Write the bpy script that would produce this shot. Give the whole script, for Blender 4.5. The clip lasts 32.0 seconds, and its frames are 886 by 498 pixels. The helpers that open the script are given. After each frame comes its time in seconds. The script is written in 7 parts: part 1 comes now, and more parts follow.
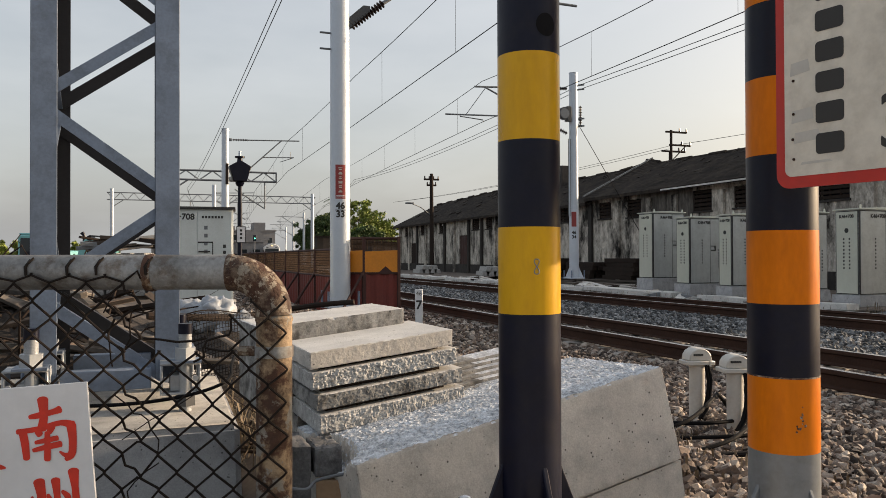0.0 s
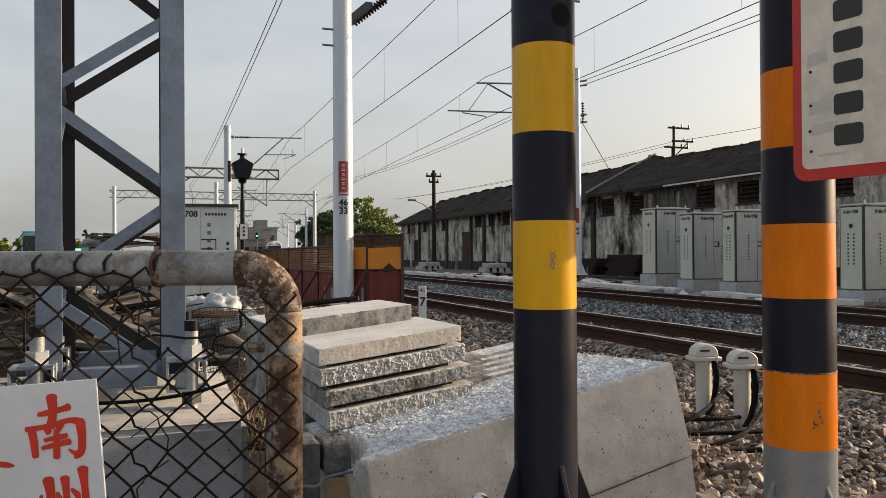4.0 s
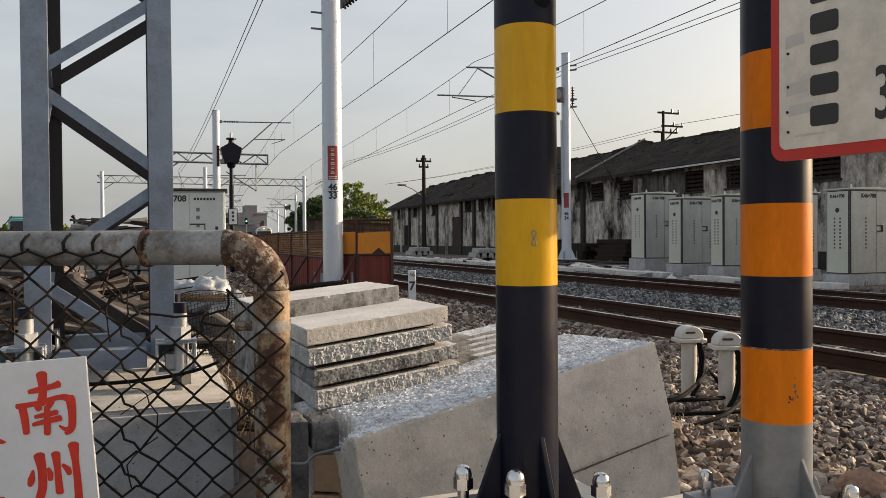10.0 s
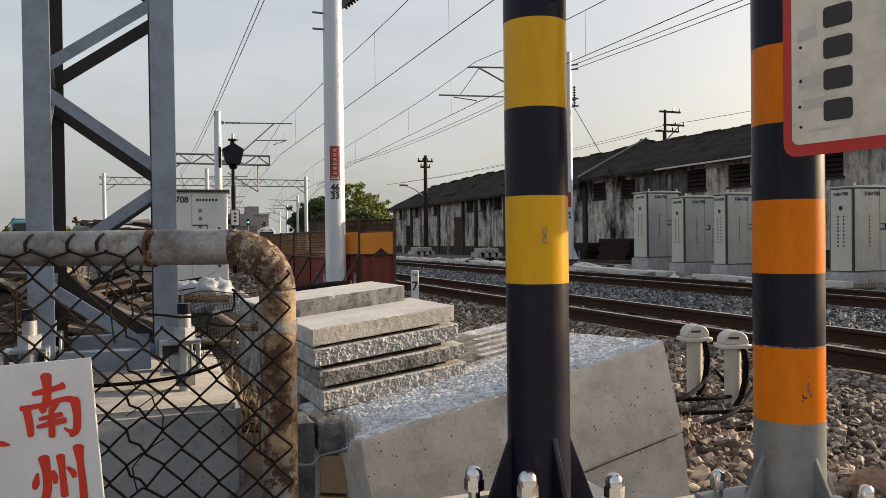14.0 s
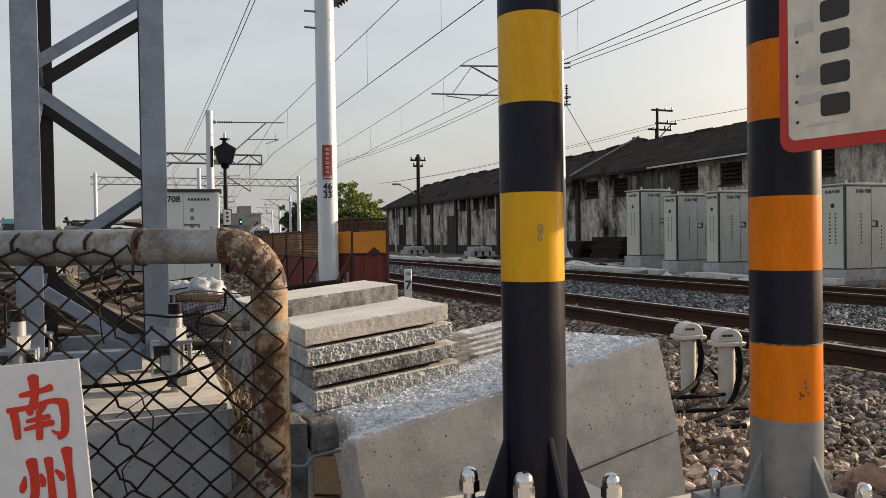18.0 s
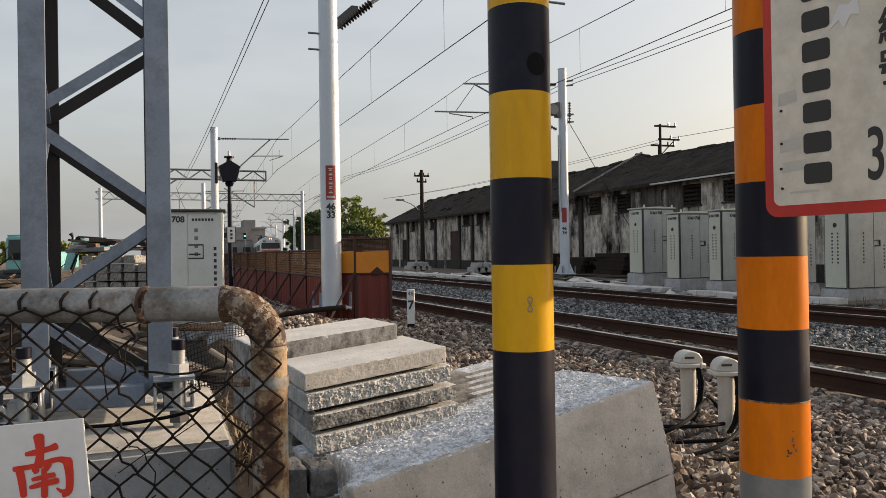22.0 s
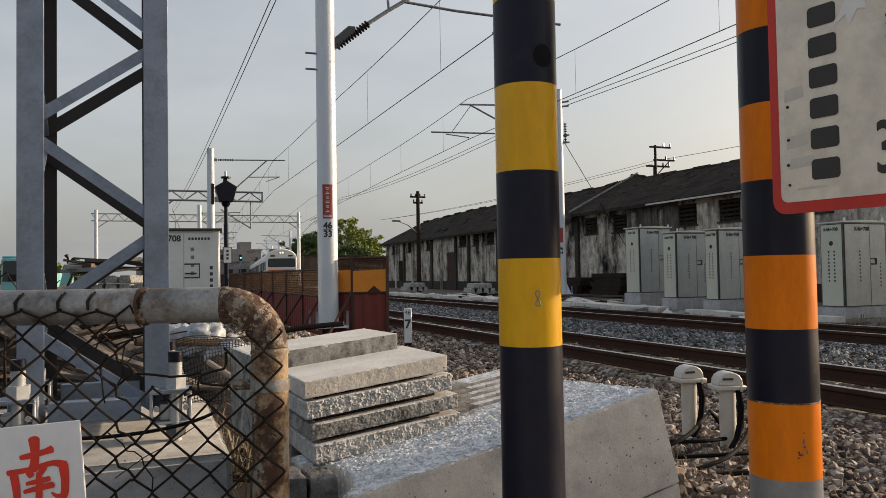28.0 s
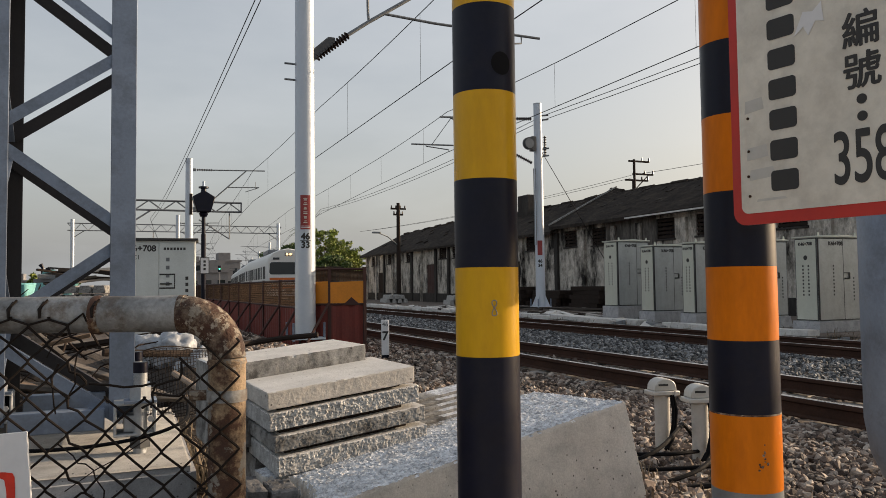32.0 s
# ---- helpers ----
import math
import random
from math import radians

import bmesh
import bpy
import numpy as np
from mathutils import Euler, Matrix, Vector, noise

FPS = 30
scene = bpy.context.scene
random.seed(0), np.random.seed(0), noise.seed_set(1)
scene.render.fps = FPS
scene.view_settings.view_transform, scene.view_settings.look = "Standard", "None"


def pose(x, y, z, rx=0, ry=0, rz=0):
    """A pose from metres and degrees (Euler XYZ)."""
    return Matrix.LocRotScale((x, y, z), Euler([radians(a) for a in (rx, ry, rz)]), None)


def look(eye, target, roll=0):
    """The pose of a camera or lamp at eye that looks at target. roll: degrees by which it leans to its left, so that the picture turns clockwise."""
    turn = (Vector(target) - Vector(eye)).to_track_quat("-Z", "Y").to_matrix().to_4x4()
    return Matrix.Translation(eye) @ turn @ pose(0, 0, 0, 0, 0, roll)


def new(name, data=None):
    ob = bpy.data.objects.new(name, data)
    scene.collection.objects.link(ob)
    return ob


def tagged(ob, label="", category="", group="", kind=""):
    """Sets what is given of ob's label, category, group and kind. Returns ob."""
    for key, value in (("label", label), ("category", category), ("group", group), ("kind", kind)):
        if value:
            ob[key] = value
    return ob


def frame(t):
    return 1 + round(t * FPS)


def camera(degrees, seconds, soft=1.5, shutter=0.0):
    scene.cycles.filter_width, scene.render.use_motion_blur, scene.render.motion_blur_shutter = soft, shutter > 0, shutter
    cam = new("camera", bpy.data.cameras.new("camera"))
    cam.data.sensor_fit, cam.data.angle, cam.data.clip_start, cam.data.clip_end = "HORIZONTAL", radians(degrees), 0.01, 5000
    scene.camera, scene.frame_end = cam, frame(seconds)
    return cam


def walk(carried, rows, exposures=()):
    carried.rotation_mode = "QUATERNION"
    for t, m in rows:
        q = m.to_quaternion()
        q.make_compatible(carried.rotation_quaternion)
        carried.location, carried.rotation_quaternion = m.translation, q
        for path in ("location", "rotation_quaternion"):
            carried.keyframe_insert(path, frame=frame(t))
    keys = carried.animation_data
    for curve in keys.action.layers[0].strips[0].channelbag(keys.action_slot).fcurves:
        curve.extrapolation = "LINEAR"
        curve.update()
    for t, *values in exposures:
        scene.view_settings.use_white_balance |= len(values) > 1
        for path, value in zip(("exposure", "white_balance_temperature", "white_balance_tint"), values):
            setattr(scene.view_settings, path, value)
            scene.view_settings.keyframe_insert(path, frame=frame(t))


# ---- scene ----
cam = camera(60.0, 32.0, soft=0.75)

PATH = [
    (0, (-5.2873, -0.2739, 0.9427), (-4.5732, 1.5941, 0.9635), -0.19),
    (0.5, (-5.2959, -0.2694, 0.9433), (-4.5834, 1.5993, 0.9632), -0.22),
    (1, (-5.2998, -0.2582, 0.9417), (-4.5881, 1.6108, 0.9622), -0.23),
    (1.5, (-5.3006, -0.2539, 0.9411), (-4.5891, 1.6151, 0.9617), -0.26),
    (2, (-5.3050, -0.2479, 0.9403), (-4.5937, 1.6213, 0.9610), -0.28),
    (2.5, (-5.3076, -0.2468, 0.9399), (-4.5963, 1.6223, 0.9607), -0.29),
    (3, (-5.3046, -0.2469, 0.9388), (-4.5934, 1.6223, 0.9593), -0.32),
    (3.5, (-5.3037, -0.2470, 0.9395), (-4.5933, 1.6225, 0.9588), -0.32),
    (5.5, (-5.2853, -0.2653, 0.9307), (-4.5774, 1.6051, 0.9131), -0.51),
    (6, (-5.2848, -0.2802, 0.9303), (-4.5748, 1.5894, 0.9093), -0.52),
    (6.5, (-5.3004, -0.2892, 0.9297), (-4.5911, 1.5807, 0.9072), -0.48),
    (7, (-5.2951, -0.2954, 0.9235), (-4.5772, 1.5712, 0.9034), -0.44),
    (7.5, (-5.2928, -0.2872, 0.9204), (-4.5745, 1.5792, 0.8981), -0.46),
    (8, (-5.2954, -0.2781, 0.9187), (-4.5740, 1.5871, 0.8962), -0.47),
    (8.5, (-5.2927, -0.2749, 0.9169), (-4.5675, 1.5888, 0.8936), -0.40),
    (9, (-5.2960, -0.2802, 0.9215), (-4.5652, 1.5814, 0.8974), -0.39),
    (9.5, (-5.2970, -0.2820, 0.9239), (-4.5642, 1.5787, 0.8977), -0.39),
    (10, (-5.2990, -0.2774, 0.9248), (-4.5665, 1.5835, 0.8989), -0.42),
    (10.5, (-5.3009, -0.2727, 0.9249), (-4.5686, 1.5882, 0.8990), -0.41),
    (11, (-5.3068, -0.2630, 0.9245), (-4.5749, 1.5981, 0.8982), -0.41),
    (11.5, (-5.3074, -0.2514, 0.9243), (-4.5757, 1.6097, 0.8981), -0.43),
    (12, (-5.3059, -0.2494, 0.9244), (-4.5746, 1.6120, 0.8977), -0.44),
    (12.5, (-5.3025, -0.2488, 0.9251), (-4.5716, 1.6127, 0.8976), -0.47),
    (13, (-5.3023, -0.2568, 0.9257), (-4.5724, 1.6051, 0.8982), -0.46),
    (13.5, (-5.3022, -0.2554, 0.9220), (-4.5729, 1.6067, 0.8954), -0.53),
    (14, (-5.3042, -0.2529, 0.9207), (-4.5762, 1.6097, 0.8953), -0.69),
    (14.5, (-5.3041, -0.2477, 0.9181), (-4.5746, 1.6143, 0.8934), -0.69),
    (16.5, (-5.2977, -0.2581, 0.9249), (-4.5625, 1.6016, 0.8955), -0.83),
    (17, (-5.3010, -0.2565, 0.9244), (-4.5607, 1.6012, 0.8940), -0.85),
    (17.5, (-5.3001, -0.2437, 0.9212), (-4.5579, 1.6133, 0.8915), -0.85),
    (18, (-5.2982, -0.2325, 0.9180), (-4.5533, 1.6234, 0.8897), -0.89),
    (18.5, (-5.2970, -0.2306, 0.9176), (-4.5527, 1.6255, 0.8893), -0.90),
    (19, (-5.2911, -0.2547, 0.9208), (-4.5487, 1.6022, 0.8905), -0.89),
    (19.5, (-5.2853, -0.2673, 0.9188), (-4.5435, 1.5898, 0.8875), -0.93),
    (20, (-5.2868, -0.2664, 0.9179), (-4.5453, 1.5908, 0.8866), -0.94),
    (20.5, (-5.2886, -0.2678, 0.9195), (-4.5474, 1.5895, 0.8891), -0.94),
    (21, (-5.2837, -0.2687, 0.9578), (-4.5424, 1.5885, 0.9228), -0.95),
    (21.5, (-5.2870, -0.2775, 1.0015), (-4.5452, 1.5797, 0.9830), -0.95),
    (22, (-5.2958, -0.2828, 1.0219), (-4.5595, 1.5767, 1.0293), -0.87),
    (22.5, (-5.2970, -0.2929, 1.0217), (-4.5724, 1.5710, 1.0508), -0.88),
    (23, (-5.2921, -0.2842, 1.0110), (-4.5677, 1.5798, 1.0450), -0.90),
    (23.5, (-5.2916, -0.2725, 1.0001), (-4.5734, 1.5938, 1.0347), -0.93),
    (24, (-5.2989, -0.2620, 0.9876), (-4.5804, 1.6042, 1.0219), -0.93),
    (24.5, (-5.2997, -0.2599, 0.9841), (-4.5814, 1.6063, 1.0184), -0.97),
    (25, (-5.2964, -0.2595, 0.9818), (-4.5608, 1.6001, 1.0140), -0.99),
    (25.5, (-5.2998, -0.2575, 0.9805), (-4.5551, 1.5982, 1.0188), -0.98),
    (27.5, (-5.3030, -0.2541, 0.9746), (-4.5566, 1.6004, 1.0352), -1.04),
    (28, (-5.3041, -0.2537, 0.9720), (-4.5577, 1.6007, 1.0359), -0.99),
    (28.5, (-5.3068, -0.2517, 0.9739), (-4.5605, 1.6019, 1.0584), -1.01),
    (29, (-5.3162, -0.2420, 0.9684), (-4.5666, 1.6098, 1.0630), -0.70),
    (29.5, (-5.3134, -0.2417, 0.9644), (-4.5599, 1.6085, 1.0605), -0.73),
    (30, (-5.3164, -0.2331, 0.9613), (-4.5646, 1.6175, 1.0594), -0.75),
    (30.5, (-5.3148, -0.2199, 0.9529), (-4.5630, 1.6308, 1.0504), -0.80),
    (31, (-5.3003, -0.2151, 0.9565), (-4.5491, 1.6359, 1.0527), -0.79),
    (31.5, (-5.2874, -0.2201, 0.9570), (-4.5182, 1.6236, 1.0521), -0.79),
    (32, (-5.2571, -0.2537, 0.9653), (-4.4645, 1.5801, 1.0603), -0.67),
]
walk(cam, [(t, look(e, a, r)) for t, e, a, r in PATH], [(0, 0.82, 6600, 11), (20, 0.84, 6620, 11), (23, 0.75, 6600, 11), (32, 0.60, 6550, 11)])

# ---- light ----
SUN_AZ, SUN_EL = 91.5, 14.8
world = bpy.data.worlds.new("sky")
scene.world = world
world.use_nodes = True
wn, wl = world.node_tree.nodes, world.node_tree.links
sky = wn.new("ShaderNodeTexSky")
sky.sky_type = "NISHITA"
sky.sun_disc = False
sky.sun_elevation, sky.sun_rotation = radians(SUN_EL), radians(SUN_AZ)
sky.air_density, sky.dust_density, sky.ozone_density = 1.0, 6.5, 1.0
wn["Background"].inputs["Strength"].default_value = 0.108
# thin even haze over the whole sky
haze = wn.new("ShaderNodeMix")
haze.data_type = "RGBA"
cloud, lift = wn.new("ShaderNodeTexNoise"), wn.new("ShaderNodeMapRange")
cloud.inputs["Scale"].default_value, cloud.inputs["Detail"].default_value, cloud.inputs["Roughness"].default_value = 2.6, 5.0, 0.55
lift.inputs["From Min"].default_value, lift.inputs["From Max"].default_value = 0.42, 0.68
lift.inputs["To Min"].default_value, lift.inputs["To Max"].default_value = 0.37, 0.48
spread_ = wn.new("ShaderNodeMapping")
spread_.inputs["Scale"].default_value = (1.0, 1.0, 3.0)
wl.new(wn.new("ShaderNodeTexCoord").outputs["Generated"], spread_.inputs["Vector"])
wl.new(spread_.outputs["Vector"], cloud.inputs["Vector"])
wl.new(cloud.outputs["Fac"], lift.inputs["Value"])
wl.new(lift.outputs["Result"], haze.inputs["Factor"])
[i for i in haze.inputs if i.type == "RGBA"][1].default_value = (5.3, 5.45, 5.5, 1)
wl.new(sky.outputs["Color"], [i for i in haze.inputs if i.type == "RGBA"][0])
wl.new([o for o in haze.outputs if o.type == "RGBA"][0], wn["Background"].inputs["Color"])
sun = new("sun", bpy.data.lights.new("sun", "SUN"))
sun.data.energy, sun.data.angle, sun.data.color = 4.2, radians(0.8), (1.0, 0.77, 0.54)
az, el = radians(SUN_AZ), radians(SUN_EL)
sun.matrix_world = look((math.sin(az) * math.cos(el) * 60, math.cos(az) * math.cos(el) * 60, math.sin(el) * 60), (0, 0, 0))


# ---- materials ----
def mat(name, base, rough=0.7, metal=0.0, var=0.25, fine=60.0, coarse=3.0, bump=0.15, tint=None, tint_amount=0.4, rnd=0.0, spec=0.5, tint_scale=None, stretch=None, alpha=1.0, pits=0.0, edge=0.10, mid=0.55, flakes=None, flake_scale=14.0, holes=0.0):
    """A surface with grain at two scales, a second colour in patches, fine relief."""
    m = bpy.data.materials.new(name)
    m.use_nodes = True
    n, l = m.node_tree.nodes, m.node_tree.links
    b = n["Principled BSDF"]
    b.inputs["Metallic"].default_value = metal
    b.inputs["Specular IOR Level"].default_value = spec
    b.inputs["Alpha"].default_value = alpha
    tc = n.new("ShaderNodeTexCoord")
    src = tc.outputs["Object"]
    if stretch:
        mp = n.new("ShaderNodeMapping")
        mp.inputs["Scale"].default_value = stretch
        l.new(src, mp.inputs["Vector"])
        src = mp.outputs["Vector"]
    def noise_tex(scale, detail=6.0, r=0.6):
        t = n.new("ShaderNodeTexNoise")
        t.inputs["Scale"].default_value, t.inputs["Detail"].default_value, t.inputs["Roughness"].default_value = scale, detail, r
        l.new(src, t.inputs["Vector"])
        return t.outputs["Fac"]
    def ramp(fac, lo, hi, a, c):
        r = n.new("ShaderNodeMapRange")
        r.inputs["From Min"].default_value, r.inputs["From Max"].default_value = lo, hi
        r.inputs["To Min"].default_value, r.inputs["To Max"].default_value = a, c
        l.new(fac, r.inputs["Value"])
        return r.outputs["Result"]
    def mix(fac, a, c, mode="MIX"):
        x = n.new("ShaderNodeMix")
        x.data_type, x.blend_type = "RGBA", mode
        for sock, val in (("Factor", fac), ("A", a), ("B", c)):
            s_ = [i for i in x.inputs if i.name == sock and (i.type == ("VALUE" if sock == "Factor" else "RGBA"))][0]
            if hasattr(val, "links"):
                l.new(val, s_)
            else:
                s_.default_value = val
        return [o for o in x.outputs if o.type == "RGBA"][0]
    f1, f2 = noise_tex(fine, 4.0), noise_tex(coarse, 8.0, 0.65)
    col = (*base, 1)
    if tint:
        col = mix(ramp(noise_tex(tint_scale or coarse * 2.3, 8.0, 0.7), mid - edge, mid + edge, 0.0, tint_amount), (*base, 1), (*tint, 1))
    if flakes:
        col = mix(ramp(noise_tex(flake_scale, 7.0, 0.65), 0.54, 0.57, 0.0, 1.0), col, (*flakes, 1))
    if pits:
        vt = n.new("ShaderNodeTexVoronoi")
        vt.inputs["Scale"].default_value = pits
        l.new(src, vt.inputs["Vector"])
        hole = n.new("ShaderNodeMath")
        hole.operation = "ADD"
        l.new(ramp(vt.outputs["Distance"], 0.10, 0.17, 1.0, 0.0), hole.inputs[0])
        l.new(ramp(noise_tex(pits * 0.4, 3.0), 0.44, 0.56, -0.95, 0.0), hole.inputs[1])
        hole.use_clamp = True
        col = mix(hole.outputs[0], col, (base[0] * 0.16, base[1] * 0.15, base[2] * 0.15, 1))
    if holes:
        # a few larger ragged blowholes
        col = mix(ramp(noise_tex(holes, 5.0, 0.75), 0.70, 0.73, 0.0, 0.85), col, (base[0] * 0.2, base[1] * 0.19, base[2] * 0.18, 1))
    v1 = ramp(f1, 0.25, 0.75, 1 - var * 0.6, 1 + var * 0.6)
    v2 = ramp(f2, 0.3, 0.7, 1 - var, 1 + var * 0.7)
    mu = n.new("ShaderNodeMath")
    mu.operation = "MULTIPLY"
    l.new(v1, mu.inputs[0])
    l.new(v2, mu.inputs[1])
    val = mu.outputs[0]
    if rnd:
        oi = n.new("ShaderNodeObjectInfo")
        geo = n.new("ShaderNodeNewGeometry")
        ad = n.new("ShaderNodeMath")
        ad.operation = "ADD"
        l.new(oi.outputs["Random"], ad.inputs[0])
        l.new(geo.outputs["Random Per Island"], ad.inputs[1])
        fr = n.new("ShaderNodeMath")
        fr.operation = "FRACT"
        l.new(ad.outputs[0], fr.inputs[0])
        m2 = n.new("ShaderNodeMath")
        m2.operation = "MULTIPLY"
        l.new(val, m2.inputs[0])
        l.new(ramp(fr.outputs[0], 0, 1, 1 - rnd, 1 + rnd), m2.inputs[1])
        val = m2.outputs[0]
    cc = n.new("ShaderNodeCombineColor")
    for k in range(3):
        l.new(val, cc.inputs[k])
    l.new(mix(1.0, col, cc.outputs[0], "MULTIPLY"), b.inputs["Base Color"])
    l.new(ramp(f2, 0.3, 0.7, max(0.03, rough - 0.12), min(1.0, rough + 0.1)), b.inputs["Roughness"])
    if bump:
        bp = n.new("ShaderNodeBump")
        bp.inputs["Strength"].default_value, bp.inputs["Distance"].default_value = bump, 0.35 / fine
        l.new(f1, bp.inputs["Height"])
        l.new(bp.outputs["Normal"], b.inputs["Normal"])
    return m


def rocks_mat(name, dark, light, warm):
    """Loose stones, each one with its own shade."""
    m = bpy.data.materials.new(name)
    m.use_nodes = True
    n, l = m.node_tree.nodes, m.node_tree.links
    b = n["Principled BSDF"]
    geo = n.new("ShaderNodeNewGeometry")
    r = n.new("ShaderNodeValToRGB")
    e = r.color_ramp.elements
    e[0].position, e[0].color = 0.0, (*dark, 1)
    e[1].position, e[1].color = 1.0, (*light, 1)
    k = e.new(0.55)
    k.color = (*warm, 1)
    l.new(geo.outputs["Random Per Island"], r.inputs["Fac"])
    tc, t = n.new("ShaderNodeTexCoord"), n.new("ShaderNodeTexNoise")
    t.inputs["Scale"].default_value, t.inputs["Detail"].default_value = 90.0, 5.0
    l.new(tc.outputs["Object"], t.inputs["Vector"])
    mr = n.new("ShaderNodeMapRange")
    mr.inputs["To Min"].default_value, mr.inputs["To Max"].default_value = 0.55, 1.4
    l.new(t.outputs["Fac"], mr.inputs["Value"])
    x = n.new("ShaderNodeVectorMath")
    x.operation = "SCALE"
    l.new(r.outputs["Color"], x.inputs[0])
    l.new(mr.outputs["Result"], x.inputs["Scale"])
    l.new(x.outputs[0], b.inputs["Base Color"])
    b.inputs["Roughness"].default_value = 0.85
    bp = n.new("ShaderNodeBump")
    bp.inputs["Strength"].default_value, bp.inputs["Distance"].default_value = 0.5, 0.004
    l.new(t.outputs["Fac"], bp.inputs["Height"])
    l.new(bp.outputs["Normal"], b.inputs["Normal"])
    return m


def glow(name, colour, strength):
    m = bpy.data.materials.new(name)
    m.use_nodes = True
    b = m.node_tree.nodes["Principled BSDF"]
    b.inputs["Base Color"].default_value = (*colour, 1)
    b.inputs["Emission Color"].default_value = (*colour, 1)
    b.inputs["Emission Strength"].default_value = strength
    return m


CONCRETE = mat("concrete", (0.54, 0.51, 0.465), 0.85, var=0.28, fine=190, coarse=3.2, bump=0.45, tint=(0.27, 0.262, 0.25), tint_amount=0.6, tint_scale=6.0, pits=42.0, holes=19.0)
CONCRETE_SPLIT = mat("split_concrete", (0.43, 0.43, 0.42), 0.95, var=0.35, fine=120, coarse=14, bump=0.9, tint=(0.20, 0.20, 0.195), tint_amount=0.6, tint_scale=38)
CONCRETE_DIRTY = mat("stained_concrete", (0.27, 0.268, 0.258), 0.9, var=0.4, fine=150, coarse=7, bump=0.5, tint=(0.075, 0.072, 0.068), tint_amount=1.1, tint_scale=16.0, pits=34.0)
# broken concrete for upward faces, pale and bluish: sky light put into the colour
CONCRETE_ROUGH_SKYLIT = mat("concrete_broken", (0.60, 0.63, 0.67), 1.0, spec=0.1, var=0.4, fine=150, coarse=18, bump=0.7, tint=(0.17, 0.185, 0.20), tint_amount=0.75, tint_scale=60)
# also lies on slab tops, where its paleness stands for sky light
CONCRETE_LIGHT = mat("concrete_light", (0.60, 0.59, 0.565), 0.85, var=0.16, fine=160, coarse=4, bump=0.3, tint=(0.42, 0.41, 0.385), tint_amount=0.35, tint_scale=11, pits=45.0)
CONCRETE_FOOT = mat("footing_concrete", (0.36, 0.366, 0.375), 0.88, var=0.28, fine=170, coarse=4, bump=0.4, tint=(0.22, 0.222, 0.228), tint_amount=0.6, tint_scale=7, pits=36.0, holes=16.0)
CONCRETE_PALE = mat("pale_screed", (0.33, 0.325, 0.31), 0.85, var=0.3, fine=160, coarse=4, bump=0.3, tint=(0.18, 0.172, 0.16), tint_amount=0.65, tint_scale=7, pits=40.0)
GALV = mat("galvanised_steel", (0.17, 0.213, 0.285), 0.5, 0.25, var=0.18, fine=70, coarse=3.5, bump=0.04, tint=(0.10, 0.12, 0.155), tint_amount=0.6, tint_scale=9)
GALV_FAR = mat("dull_steel", (0.14, 0.15, 0.165), 0.6, 0.3, var=0.12, fine=40, coarse=2.5, bump=0.03)
# dark copy of the galvanised steel, with shade put into its colour
GALV_SHADED = mat("dark_coated_steel", (0.030, 0.028, 0.030), 0.6, 0.1, spec=0.3, var=0.2, fine=70, coarse=3.5, bump=0.05)
DARK_CAST = mat("dark_cast_fitting", (0.055, 0.058, 0.062), 0.55, 0.2, var=0.15, fine=60, coarse=6, bump=0.05)
POLE_STEEL = mat("pole_steel", (0.50, 0.55, 0.61), 0.4, 0.15, var=0.07, fine=30, coarse=1.5, bump=0.02)
PIPE = mat("weathered_pipe", (0.235, 0.24, 0.24), 0.6, 0.15, var=0.45, fine=90, coarse=8, bump=0.25, tint=(0.10, 0.075, 0.055), tint_amount=0.8, tint_scale=12, edge=0.06)
PIPE_RUST = mat("flaking_pipe_paint", (0.29, 0.21, 0.13), 0.8, 0.0, var=0.4, fine=90, coarse=7, bump=0.8, tint=(0.06, 0.026, 0.014), tint_amount=1.0, tint_scale=9, edge=0.05, mid=0.495, flakes=(0.22, 0.205, 0.18), flake_scale=15)
PIPE_CRUST = mat("rust_crusted_pipe", (0.165, 0.12, 0.085), 0.88, 0.0, var=0.5, fine=90, coarse=9, bump=1.0, tint=(0.05, 0.022, 0.013), tint_amount=1.0, tint_scale=24, edge=0.05, mid=0.49, flakes=(0.26, 0.225, 0.18), flake_scale=42)
WIRE = mat("fence_wire", (0.014, 0.010, 0.008), 0.8, 0.1, spec=0.2, var=0.3, fine=200, coarse=8, bump=0.1)
YELLOW = mat("yellow_paint", (0.56, 0.31, 0.004), 0.34, spec=0.25, var=0.08, fine=60, coarse=8, bump=0.02, tint=(0.38, 0.19, 0.008), tint_amount=0.35, tint_scale=26, stretch=(1, 1, 0.3))
ORANGE = mat("orange_paint", (0.60, 0.158, 0.0015), 0.4, spec=0.15, var=0.12, fine=60, coarse=8, bump=0.03, tint=(0.40, 0.10, 0.004), tint_amount=0.4, tint_scale=22, stretch=(1, 1, 0.3))
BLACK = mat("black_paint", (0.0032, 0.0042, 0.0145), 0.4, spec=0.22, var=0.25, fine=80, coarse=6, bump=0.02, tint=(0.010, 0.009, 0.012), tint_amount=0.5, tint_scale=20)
GREY_PAINT = mat("grey_paint", (0.16, 0.175, 0.19), 0.45, 0.1, var=0.14, fine=60, coarse=6, bump=0.05, tint=(0.10, 0.10, 0.10), tint_amount=0.5, tint_scale=18)
CHROME = mat("chrome", (0.6, 0.6, 0.6), 0.18, 1.0, var=0.1, fine=50, coarse=20, bump=0.02)
